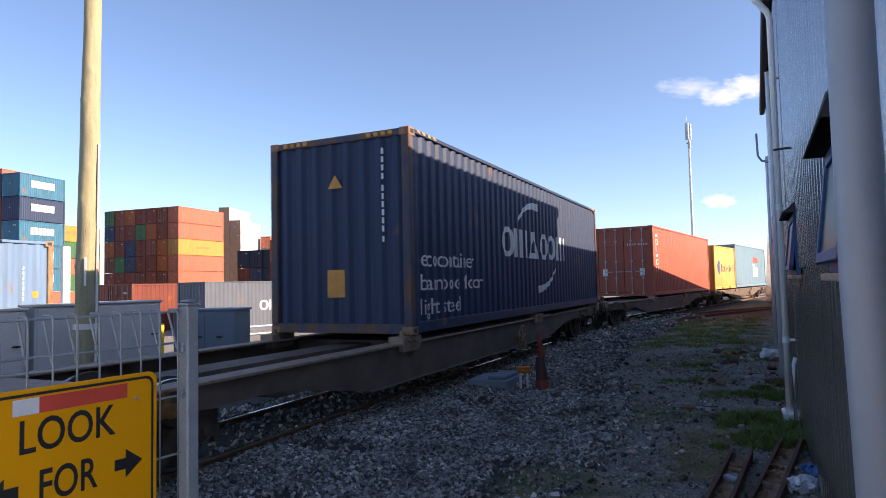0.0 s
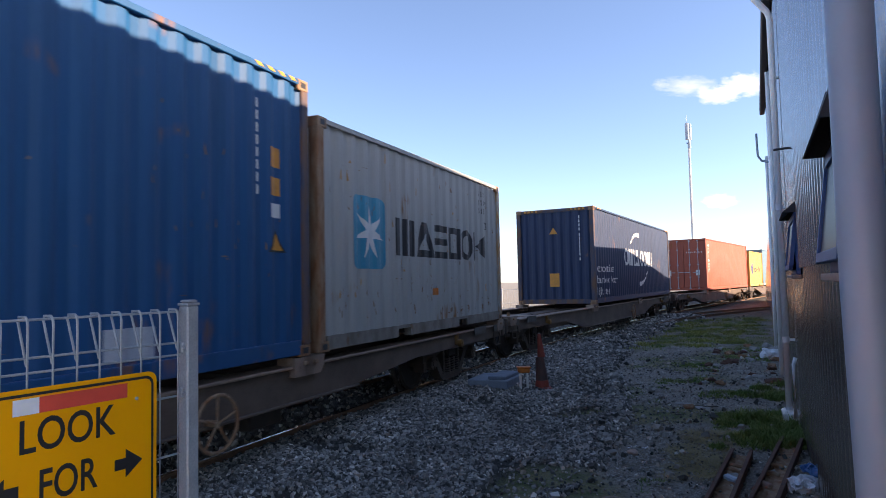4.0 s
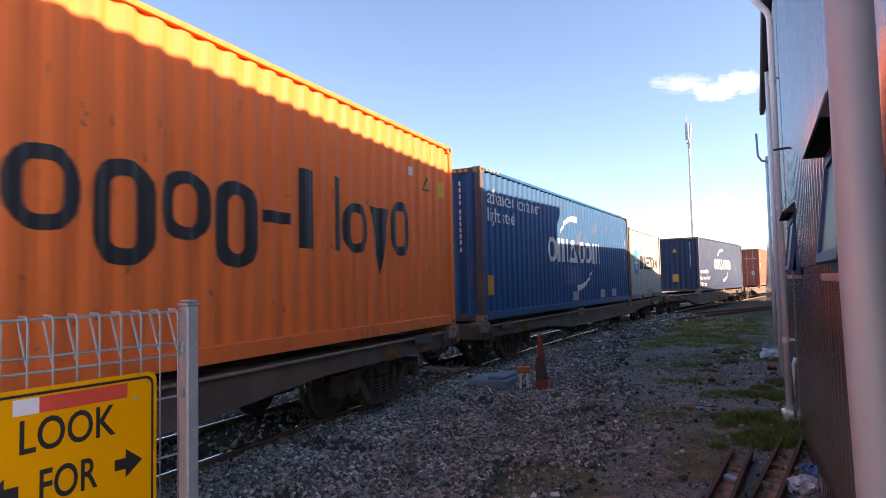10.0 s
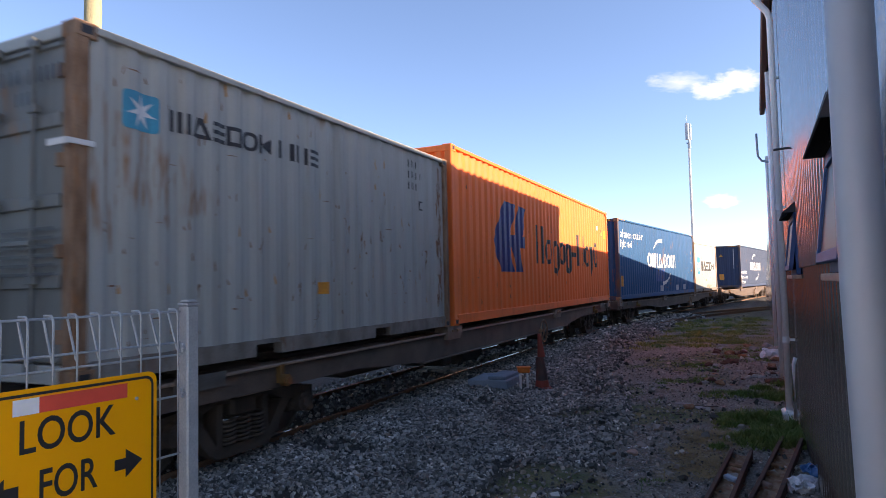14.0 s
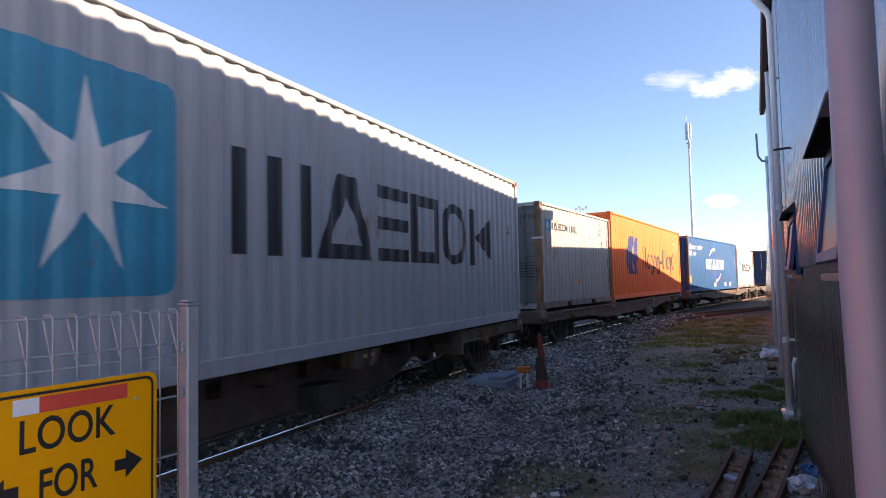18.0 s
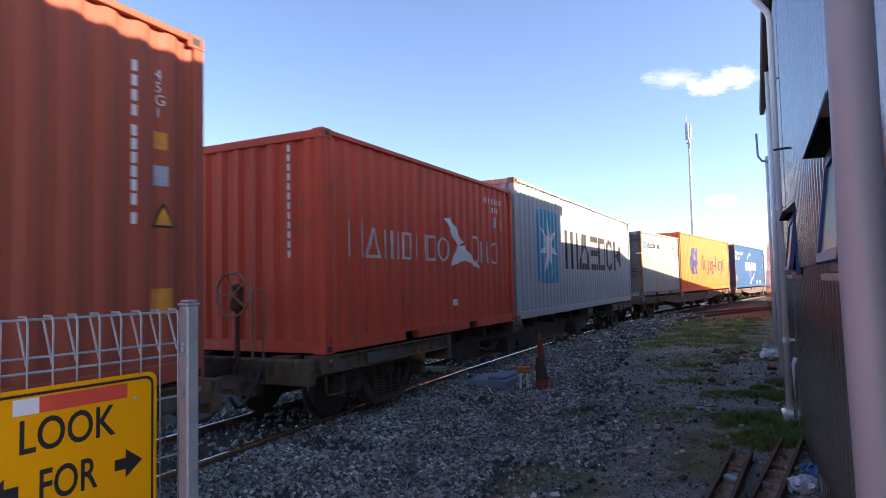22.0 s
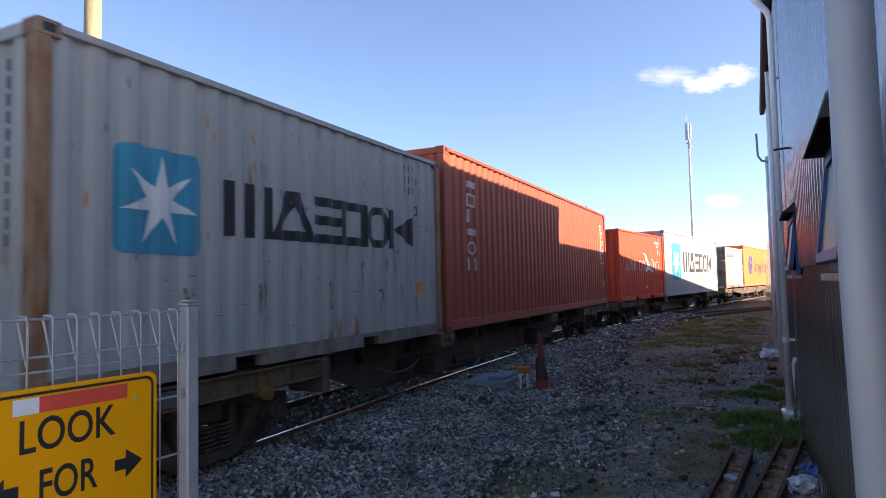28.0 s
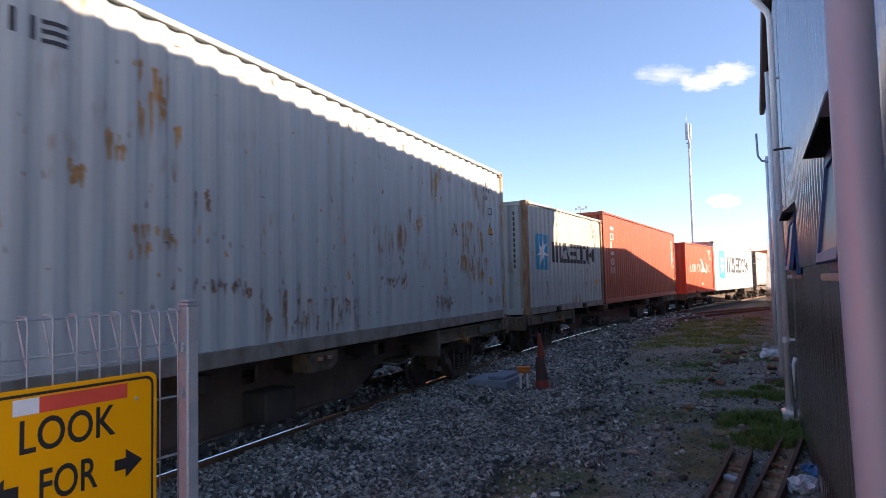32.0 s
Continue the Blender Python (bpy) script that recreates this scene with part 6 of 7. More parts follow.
def yard_container(L, H, key, m, doors=False, mark_w=None, end_key=None):
    me1, me2, me3 = stack_mesh(L, H)
    th = empty("shipping_container")
    th.matrix_world = m
    words = {"brown_red": "oxide-red", "triton": "brown-red", "hamburg": "red", "navy": "navy blue", "dark": "dark blue", "white": "white", "sky": "sky blue", "teal": "teal green", "green": "green", "orange": "orange", "yellow": "amber yellow", "grey": "light grey", "pale_blue": "pale blue", "blue": "blue", "grey_new": "pale grey", "grey_rusty": "grey", "peach": "pale peach"}
    tagged(th, words[key] + " steel container stored in the yard" + (", doors facing out" if doors else " stack"), "container", "containers in the yard")
    for nm, me in (("shell", me1), ("frame", me2)):
        ob = new(nm, me)
        ob.parent = th
        ob.material_slots[0].link = "OBJECT"
        ob.material_slots[0].material = PAINT[YARD_PAINT.get(key, key)]
    if doors:
        ob = new("lock_rods", me3)
        ob.parent = th
    k = int(abs(m.translation.x * 7.3 + m.translation.z * 3.1))
    for y, z, w, h, mt in ((0.5, 0.35, 0.16, 0.2, M_LABEL), (-0.6, H - 0.6, 0.42, 0.12, M_RODMARK), (0.1, 1.3, 0.12, 0.14, M_RODMARK))[k % 3:k % 3 + 1 + k % 2]:
        bm = bmesh.new()
        box(bm, -L / 2 - 0.035, -L / 2 - 0.022, y - w / 2, y + w / 2, z, z + h)
        part("end_label", bm, mt, th)
    if end_key:
        bm = bmesh.new()
        box(bm, -L / 2 - 0.02, -L / 2 - 0.004, -W2 - 0.002, W2 + 0.002, -0.04, H + 0.002)
        part("end_panel", bm, PAINT[end_key], th, "brown end panel")
    if mark_w:
        x0, w, h, z, mm = mark_w
        for k in range(6):
            bm = poly_bm([rect(x0 + k * w / 6, z, w / 7, h)])
            for v in bm.verts:
                v.co = Vector((v.co.x, -W2 - 0.01, v.co.y))
            part("lettering_block", bm, mm, th)
    return th


def stack_block(x, y, z0, heading_deg, L, H, columns, end_key=None):
    """columns: from the near corner leftwards, each a list of keys from the ground up. x, y: the near right bottom corner."""
    a = radians(heading_deg)
    d, lft = Vector((math.sin(a), math.cos(a), 0)), Vector((-math.cos(a), math.sin(a), 0))
    for i, col in enumerate(columns):
        for j, key in enumerate(col):
            if key is None:
                continue
            p = Vector((x, y, 0)) + d * (L / 2) + lft * (W2 + i * (2 * W2 + 0.1)) + Vector((0, 0, z0 + j * (H + 0.05)))
            m = Matrix(((d.x, lft.x, 0, p.x), (d.y, lft.y, 0, p.y), (0, 0, 1, p.z), (0, 0, 0, 1)))
            mk = None
            if i == 0 and key == "sky":
                mk = (-1.6, 3.2, 0.8, 1.1, M_WHITE)
            elif i == 0 and key == "navy" and L < 7:
                mk = (-1.6, 3.2, 0.8, 1.1, M_WHITE)
            elif i == 0 and key == "yellow":
                mk = (-1.6, 3.6, 0.4, 1.25, M_PLATE)
            elif i == 0 and key == "navy":
                mk = (-2.2, 4.4, 0.7, 1.2, M_WHITE)
            yard_container(L, H, key, m, doors=(i * 3 + j * 5) % 7 < 2 and L > 7 and not end_key, mark_w=mk, end_key=end_key)


YZ = -0.85
R, B, T, O, Gn = "brown_red", "navy", "triton", "orange", "green"
stack_block(-47.7, 114, YZ, 20, LA, HC, [[R, "hamburg", "hamburg", "yellow", "hamburg", "hamburg"], [T, R, O, O, R, R], [R, T, R, T, O, R], [T, R, R, R, Gn, R], [R, T, B, B, R, O], [T, R, Gn, R, R, T], [R, T, R, O, B, Gn]])
stack_block(4.09, 76, YZ, 15, LA, HC, [["blue", "blue"], ["blue", T, R], [R, "blue", T, "peach"], [R, O, "blue", T, "hamburg"], [R, "blue", "blue", "blue", "navy", "teal"], [R, "blue", R, "teal", T, R], [R, O, O, R, R, T], [T, T, R, T, R, O], [R, T, T, R, R, "blue"], [R, R, R, "teal", R, T], [R, R, O]])
stack_block(-5.3, 45, YZ, 21, LA, HC, [["peach"]])
stack_block(-46.3, 69, YZ, 14, LB, STD, [["hamburg", "sky", "sky", "sky", "navy", "sky"], [R, R, T, R, R, "navy"], [R, T, R, R, R, T]])
stack_block(-60.7, 96, YZ, 10, LA, STD, [["hamburg", Gn, "hamburg", Gn, "yellow"], [R, R, R, R]])
stack_block(-56, 80, YZ, 14, LB, STD, [["hamburg"] * 7, [R] * 7])
stack_block(-44.8, 140, YZ, 4, LA, HC, [["white"] * 6, ["white"] * 7], "yard_end")
stack_block(-41.0, 150, YZ, 10, LB, HC, [[R, R, R, "sky", "hamburg"]])
stack_block(-27.6, 104, YZ, 20, LA, HC, [["dark", "dark", "dark"], [R, "navy", "dark"], [T, R, "dark"]])
stack_block(-29, 62, YZ, 20, LA, STD, [[R], ["dark"], [R]])
stack_block(-18.2, 37.0, YZ, 33, LA, HC, [[R], [T]])
a_ = radians(33)
d_, l_ = Vector((math.sin(a_), math.cos(a_), 0)), Vector((-math.cos(a_), math.sin(a_), 0))
yc = shipping_container("shipping_container", LA, HC, "faded_navy", "faded navy container with white marks on the yard pavement", group="containers in the yard")
p_ = Vector((-12.8, 34.0, 0)) + d_ * (LA / 2) + l_ * W2
yc.matrix_world = Matrix(((d_.x, l_.x, 0, p_.x), (d_.y, l_.y, 0, p_.y), (0, 0, 1, YZ), (0, 0, 0, 1)))
cma_marks(yc)
codes(yc, bars(0.74, 2.55, 11, 0.07, 0.085, 0.035, True), M_WHITE, LA / 2)

# ---- things behind the train ----
def cabinet(x, y, w, d, h, heading_deg, material, label, doors=1):
    th = empty("electrical_cabinet")
    th.matrix_world = Matrix.Translation((x, y, -0.2)) @ Matrix.Rotation(-radians(heading_deg), 4, "Z")
    tagged(th, label, "cabinet", "cabinets by the track")
    bm = bmesh.new()
    box(bm, -w / 2, w / 2, -d / 2, d / 2, 0, h - 0.05, 0.01)
    part("body", bm, material, th)
    bm = bmesh.new()
    box(bm, -w / 2 - 0.03, w / 2 + 0.03, -d / 2 - 0.04, d / 2 + 0.03, h - 0.05, h, 0.012)
    part("lid", bm, material, th)
    for k in range(doors):
        a, b = -w / 2 + 0.04 + k * (w - 0.08) / doors, -w / 2 + 0.04 + (k + 1) * (w - 0.08) / doors
        bm = bmesh.new()
        box(bm, a + 0.005, b - 0.005, -d / 2 - 0.018, -d / 2 - 0.001, 0.1, h - 0.09, 0.006)
        door = part("door", bm, material, th)
        bm = bmesh.new()
        hx = (b - 0.12) if k == 0 else (a + 0.5 * (b - a))
        box(bm, hx - 0.07, hx + 0.07, -d / 2 - 0.045, -d / 2 - 0.018, h * 0.56, h * 0.56 + 0.03, 0.006)
        cyl(bm, (hx, -d / 2 - 0.05, h * 0.56 + 0.015), (hx, -d / 2 - 0.018, h * 0.56 + 0.015), 0.025, seg=8)
        part("handle", bm, M_BLACK, door)
    return th


cabinet(-6.66, 13.12, 1.35, 0.6, 1.64, -55, M_CABINET, "wide grey steel electrical cabinet with a black handle")
cabinet(-7.36, 12.12, 1.08, 0.6, 1.63, -55, M_CABINET, "grey steel electrical cabinet with a flat lid")
cabinet(-8.05, 11.1, 1.1, 0.6, 1.58, -55, M_CABINET, "grey steel electrical cabinet at the end of the row")
cabinet(-5.15, 14.1, 1.5, 0.6, 1.42, 10, M_BLUECAB, "blue-grey steel cabinet with two doors", 2)
# container close behind the pole
a = radians(24)
d_, l_ = Vector((math.sin(a), math.cos(a), 0)), Vector((-math.cos(a), math.sin(a), 0))
c = shipping_container("shipping_container", LB, HC, "mid_blue", "faded blue-grey corrugated container with a rusty corner post", group="containers in the yard", frame_key=M_RUSTY)
p_ = Vector((-8.0, 13.0, 0)) - d_ * (LB / 2) + l_ * W2
MOVER = (c, d_, l_, p_)
codes(c, bars(2.4, 2.3, 7, 0.05, 0.07, 0.03, True), M_WHITE)
mark(c, "label_plate", poly_bm([rect(2.62, 1.75, 0.1, 0.13)]), M_LABEL)
mark(c, "warning_triangle", poly_bm([[(2.58, 1.4), (2.76, 1.4), (2.67, 1.56)]]), M_LABEL)


def bollard(x, y, z0, h, r, label):
    th = empty("bollard")
    th.location = (x, y, z0)
    tagged(th, label, "bollard", "bollards in the yard")
    bm = bmesh.new()
    cyl(bm, (0, 0, 0), (0, 0, h), r, seg=14)
    part("post", bm, M_YELLOW, th)
    bm = bmesh.new()
    cyl(bm, (0, 0, h), (0, 0, h + 0.04), r * 0.9, r * 0.5, 14)
    part("cap", bm, M_BLACK if h > 1 else M_YELLOW, th)


bollard(-7.84, 31.3, -0.85, 1.2, 0.16, "yellow steel bollard in the paved yard")
bollard(-6.29, 34.5, -0.85, 1.2, 0.16, "yellow steel bollard in the paved yard")
bollard(-4.62, 38.8, -0.85, 1.2, 0.16, "yellow steel bollard in the paved yard")
bollard(-4.55, 42.6, -0.85, 1.2, 0.16, "yellow steel bollard in the paved yard")
bollard(-2.2, 42.0, -0.85, 1.2, 0.16, "yellow steel bollard in the paved yard")
barrier = empty("pipe_barrier")
tagged(barrier, "low white pipe barrier along the bollards", "barrier")
for z in (-0.15, -0.5):
    bm = bmesh.new()
    tube_path(bm, [(-11.4, 27.2, z), (-7.84, 31.1, z), (-6.29, 34.3, z), (-4.62, 38.6, z), (-2.9, 42.5, z)], 0.035, 8)
    part("rail", bm, M_WHITE, barrier)
for x, y in ((-11.3, 27.3), (-9.6, 29.2), (-3.7, 40.7)):
    bm = bmesh.new()
    cyl(bm, (x, y, -0.9), (x, y, -0.1), 0.04, seg=8)
    part("post", bm, M_WHITE, barrier)
board = empty("yard_sign")
board.location = (-2.9, 41.5, -0.85)
tagged(board, "small brown sign box on a post in the yard", "sign")
bm = bmesh.new()
cyl(bm, (0, 0, 0), (0, 0, 0.95), 0.09, seg=8)
part("post", bm, M_RUSTY, board)
bm = bmesh.new()
prism(bm, [(-0.3, 0.9), (0.3, 0.95), (0.4, 1.5), (-0.42, 1.55)], -0.12, 0.12)
part("box", bm, M_RUSTY, board)
bollard(-7.3, 16.4, -0.5, 1.25, 0.07, "slim yellow marker post with a black cap")
bm = bmesh.new()
cyl(bm, (-17.9, 30, -0.9), (-17.9, 30, 3.8), 0.2, 0.2, 14)
white_post = mesh_ob("lamp_post", bm, M_WHITE)
tagged(white_post, "thick white painted post in the yard", "post")

# wire fence of the yard
yard_fence = empty("wire_fence")
yard_fence.location = (-0.9, 46.0, YZ)
tagged(yard_fence, "pale wire mesh fence on steel posts in the sunny yard", "fence")
for k in range(6):
    bm = bmesh.new()
    cyl(bm, (k * 1.7, 0, 0), (k * 1.7, 0, 2.05), 0.045, seg=8)
    part("post", bm, M_GALV, yard_fence)
for z in (0.1, 1.0, 1.98):
    bm = bmesh.new()
    cyl(bm, (0, 0, z), (8.5, 0, z), 0.02, seg=6)
    part("rail", bm, M_GALV, yard_fence)
bm = bmesh.new()
for k in range(1, 68):
    cyl(bm, (k * 0.125, 0.01, 0.1), (k * 0.125, 0.01, 1.98), 0.006, seg=4)
tagged(part("mesh_wire", bm, M_GALV, yard_fence), kind="stuff")

# distant mast and flood lights
mast = empty("antenna_mast")
mast.location = (37.6, 95, -0.9)
tagged(mast, "tall white steel mobile phone mast with an antenna drum", "mast")
bm = bmesh.new()
cyl(bm, (0, 0, 0), (0, 0, 23.7), 0.24, 0.16, 12)
part("pole", bm, M_WHITE, mast)
bm = bmesh.new()
cyl(bm, (-0.2, 0, 23.55), (-0.2, 0, 26.05), 0.3, 0.3, 14)
cyl(bm, (0.22, 0.1, 23.45), (0.22, 0.1, 25.95), 0.28, 0.28, 14)
part("drum", bm, M_PIPE, mast)
bm = bmesh.new()
cyl(bm, (0.05, 0, 22.2), (0.05, 0, 23.5), 0.26, 0.2, 8)
box(bm, -0.35, 0.35, -0.05, 0.05, 22.9, 23.1)
part("antenna", bm, M_PIPE, mast)
bm = bmesh.new()
cyl(bm, (-0.25, 0, 26.0), (-0.25, 0, 27.3), 0.03, 0.03, 6)
part("spike", bm, M_GALV, mast)
flood = empty("floodlight_mast")
flood.location = (36.2, 165, -0.9)
tagged(flood, "far floodlight mast with lamps on a cross arm", "mast")
bm = bmesh.new()
cyl(bm, (0, 0, 0), (0, 0, 21.5), 0.2, 0.15, 8)
part("pole", bm, M_GALV, flood)
for k in range(4):
    bm = bmesh.new()
    box(bm, -1.4 + k * 0.9, -0.85 + k * 0.9, -0.2, 0.2, 21.0 + (0.5 if k % 2 else 0), 21.5 + (0.5 if k % 2 else 0), 0.03)
    part("lamp", bm, M_GALV, flood)
bm = bmesh.new()
box(bm, -1.4, 1.9, -0.08, 0.08, 21.2, 21.35)
part("cross_arm", bm, M_GALV, flood)

# ---- clutter beside the track ----
cone = empty("traffic_cone")
cone.location = (1.59, 10.58, -0.115)
tagged(cone, "dirty faded orange traffic cone on the gravel", "traffic cone")
bm = bmesh.new()
box(bm, -0.15, 0.15, -0.15, 0.15, 0, 0.03, 0.012)
part("foot", bm, M_CONE, cone)
for nm, z0, z1, r0, r1, mt in (("lower_cone", 0.03, 0.14, 0.118, 0.102, M_CONE), ("middle_cone", 0.14, 0.52, 0.102, 0.066, M_CONEDARK), ("upper_cone", 0.52, 0.9, 0.0655, 0.024, M_CONE)):
    bm = bmesh.new()
    cyl(bm, (0, 0, z0), (-0.03 * (z1 > 0.5), 0, z1), r0, r1, 20)
    part(nm, bm, mt, cone, smooth=False)
marker = empty("service_marker")
marker.location = (1.27, 10.4, -0.115)
tagged(marker, "orange plastic cap on two white stakes", "marker")
bm = bmesh.new()
box(bm, -0.1, 0.1, -0.06, 0.06, 0.29, 0.37, 0.02)
box(bm, -0.115, 0.115, -0.075, 0.075, 0.365, 0.39, 0.01)
part("cap", bm, M_ORANGE, marker)
for x in (-0.055, 0.055):
    bm = bmesh.new()
    cyl(bm, (x, 0, -0.05), (x, 0, 0.3), 0.018, seg=8)
    part("stake", bm, M_WHITE, marker)
bx = empty("cable_box")
bx.matrix_world = Matrix.Translation((0.83, 10.75, -0.07)) @ Matrix.Rotation(-radians(24), 4, "Z")
tagged(bx, "low blue-grey concrete cable pit with a stepped lid", "cable box")
M_PIT = surface("blue_grey_concrete", (0.21, 0.26, 0.32), (0.15, 0.19, 0.24), rough=0.8, scale=6, bump=0.25)
bm = bmesh.new()
box(bm, -0.34, 0.34, -0.4, 0.4, 0, 0.14, 0.015)
part("body", bm, M_PIT, bx)
bm = bmesh.new()
box(bm, 0.0, 0.3, -0.36, 0.36, 0.14, 0.2, 0.012)
part("lid", bm, M_PIT, bx)
bm = bmesh.new()
cyl(bm, (-0.42, -0.1, 0.05), (-0.42, -0.1, 0.16), 0.03, seg=8)
part("peg", bm, M_BLACK, bx)
for dx, dz in ((0, 0), (0.28, 0.02)):
    bm = bmesh.new()
    box(bm, -0.1, 0.1, -0.55, 0.55, 0, 0.06, 0.008)
    pl = mesh_ob("plank", bm, M_PLANK)
    pl.matrix_world = Matrix.Translation(track(5.0 + dx, 0.05, -0.10 + dz)) @ Matrix.Rotation(radians(90) - heading(5.0), 4, "Z")
    tagged(pl, "pale worn timber plank laid between the rails", "plank", "planks in the track")
# old steel channels left on the ground, with bits of brick and pipe in them
def scrap_channel(a_, b_, w):
    a_, b_ = Vector((*a_, 0)), Vector((*b_, 0))
    d = (b_ - a_).normalized()
    th = empty("steel_channel")
    th.matrix_world = Matrix(((d.x, -d.y, 0, a_.x), (d.y, d.x, 0, a_.y), (0, 0, 1, -0.115), (0, 0, 0, 1)))
    tagged(th, "dark red rusty steel channel lying open side up on the ground", "steel channel", "scrap steel beside the wall")
    n = (b_ - a_).length
    bm = bmesh.new()
    box(bm, -1.2, n, -w / 2, w / 2, 0, 0.014, 0.003)
    part("web", bm, M_SCRAP, th)
    bm = bmesh.new()
    bmesh.ops.create_grid(bm, x_segments=40, y_segments=5, size=0.5)
    for v in bm.verts:
        v.co = Vector((-0.6 + n / 2 + v.co.x * (n + 1.18), v.co.y * (w - 0.034), 0.035 + 0.03 * noise.noise((v.co.x * 31, v.co.y * 6, w * 40))))
    part("dirt_fill", bm, M_RUSTY, th, "brown dirt caught in the channel")
    for sy in (-1, 1):
        bm = bmesh.new()
        y0, y1 = sorted((sy * w / 2, sy * (w / 2 - 0.016)))
        box(bm, -1.2, n, y0, y1, 0.014, 0.085, 0.004)
        y0, y1 = sorted((sy * (w / 2 + 0.004), sy * (w / 2 - 0.03)))
        box(bm, -1.2, n, y0, y1, 0.085, 0.1, 0.004)
        part("flange", bm, M_SCRAP, th)
    return th


CH_A = scrap_channel((2.17, 5.1), (2.86, 6.25), 0.19)
CH_B = scrap_channel((2.53, 5.1), (3.57, 6.66), 0.2)


def rubble(name, n, at, size, spread_, material, label, cat, seed, flat=0.6, crumple=0.35, fold=14):
    """A few crumpled or broken lumps, joined where they lie as one heap."""
    rng = random.Random(seed)
    bm = bmesh.new()
    for k in range(n):
        m = Matrix.Translation((at[0] + rng.uniform(-1, 1) * spread_, at[1] + rng.uniform(-1, 1) * spread_, at[2] + size * 0.2)) @ Euler((rng.uniform(0, 6), rng.uniform(0, 6), rng.uniform(0, 6))).to_matrix().to_4x4()
        vs = bmesh.ops.create_icosphere(bm, subdivisions=2 if crumple < 0.5 else 4, radius=size * rng.uniform(0.5, 1.0), matrix=m)["verts"]
        for v in vs:
            v.co.z = at[2] + (v.co.z - at[2]) * flat
            v.co += Vector((noise.noise(v.co * fold), noise.noise(v.co * fold + Vector((5, 5, 5))), noise.noise(v.co * fold + Vector((9, 1, 2))))) * size * crumple
    return tagged(mesh_ob(name, bm, material), label, cat)


rubble("plastic_bag", 3, (2.93, 5.33, -0.08), 0.095, 0.09, M_BAG, "crumpled white plastic bag by the wall", "litter", 4, 0.5, 0.9, 22)
rubble("blue_wrapper", 1, (3.06, 5.42, 0.0), 0.08, 0.02, M_BAGBLUE, "crumpled blue plastic wrapper on the bag", "litter", 6, 0.6, 0.9, 26)
rubble("paper_litter", 5, (6.95, 13.6, -0.02), 0.15, 0.16, M_BAG, "torn white paper litter by the wall", "litter", 9, 0.6, 0.9, 12)
bm = bmesh.new()
box(bm, 8.56, 8.84, -0.01, 0.18, -0.2, 0.05, 0.025)
for v in bm.verts:
    v.co += Vector((noise.noise(v.co * 9), noise.noise(v.co * 9 + Vector((3, 3, 3))), noise.noise(v.co * 7))) * 0.02
footing = mesh_ob("footing", bm, M_PIPE_WHITE)
footing.matrix_world = WALL_M
tagged(footing, "rough whitewashed concrete footing round the downpipe", "footing")
rubble("brick_lump", 2, (1.8, 6.45, -0.09), 0.075, 0.07, M_TIMBER, "broken brick lump on the gravel", "brick", 15)
for k, (x, y, mt, lb) in enumerate(((2.42, 5.53, M_PIPE, "pale broken pipe piece in the channel"), (2.56, 5.75, M_RUSTY, "brown brick piece in the channel"), (2.62, 5.86, M_RUSTY, "brown brick piece in the channel"), (2.62, 5.36, M_TIMBER, "pale brick piece in the channel"), (2.82, 5.62, M_RUSTY, "brown brick piece in the channel"), (2.98, 5.86, M_RUSTY, "brown brick piece in the channel"))):
    bm = bmesh.new()
    box(bm, -0.035, 0.035, -0.06, 0.06, 0, 0.05, 0.012, Matrix.Translation((x, y, -0.1)) @ Matrix.Rotation(0.6 + 0.5 * (k % 3), 4, "Z") @ Matrix.Rotation(0.15, 4, "X"))
    tagged(mesh_ob("brick_piece", bm, mt), lb, "brick", "bits in the scrap channels")
for k, (x, y, s) in enumerate(((7.6, 14.8, 0.16), (6.9, 13.2, 0.12), (7.2, 14.2, 0.2), (6.3, 12.4, 0.1), (5.4, 11.0, 0.09), (3.3, 8.6, 0.08))):
    rubble("rubble_lump", 2, (x, y, -0.09), s, s * 0.7, M_RUSTY if k % 2 else M_CONCRETE, "dark broken rubble among the weeds", "rubble", 20 + k)

rng_ = random.Random(77)
for k in range(64):
    y = rng_.uniform(10.4, 16.0)
    o = rng_.uniform(0.1, 1.5)
    x = W0.x + WD.x * (y - W0.y) / WD.y - o
    s = rng_.uniform(0.04, 0.14)
    rubble("rubble_lump", 1, (x, y, -0.1), s, 0.01, (M_SCRAP, M_CONCRETE, M_SCRAP, M_RUSTY)[k % 4], "broken dark rubble lump by the wall", "rubble", 200 + k)
for k in range(22):
    y = rng_.uniform(5.0, 12.0)
    x = W0.x + WD.x * (y - W0.y) / WD.y - rng_.uniform(0.5, 2.6)
    a = rng_.uniform(0, 6.28)
    l = rng_.uniform(0.12, 0.45)
    bm = bmesh.new()
    tube_path(bm, [(0, 0, 0), (l * 0.35, 0.02, 0.012), (l * 0.7, -0.01, 0.008), (l, 0.03, 0.015)], 0.007, 5)
    ob = mesh_ob("twig", bm, M_STICK if k % 3 else M_PLANK)
    d_t, s_t = track_side(x, y)
    ob.matrix_world = Matrix.Translation((x, y, ground_z(d_t, x, y) + 0.008)) @ Matrix.Rotation(a, 4, "Z")
    tagged(ob, "thin dry stick lying on the dirt", "stick", "sticks on the ground")

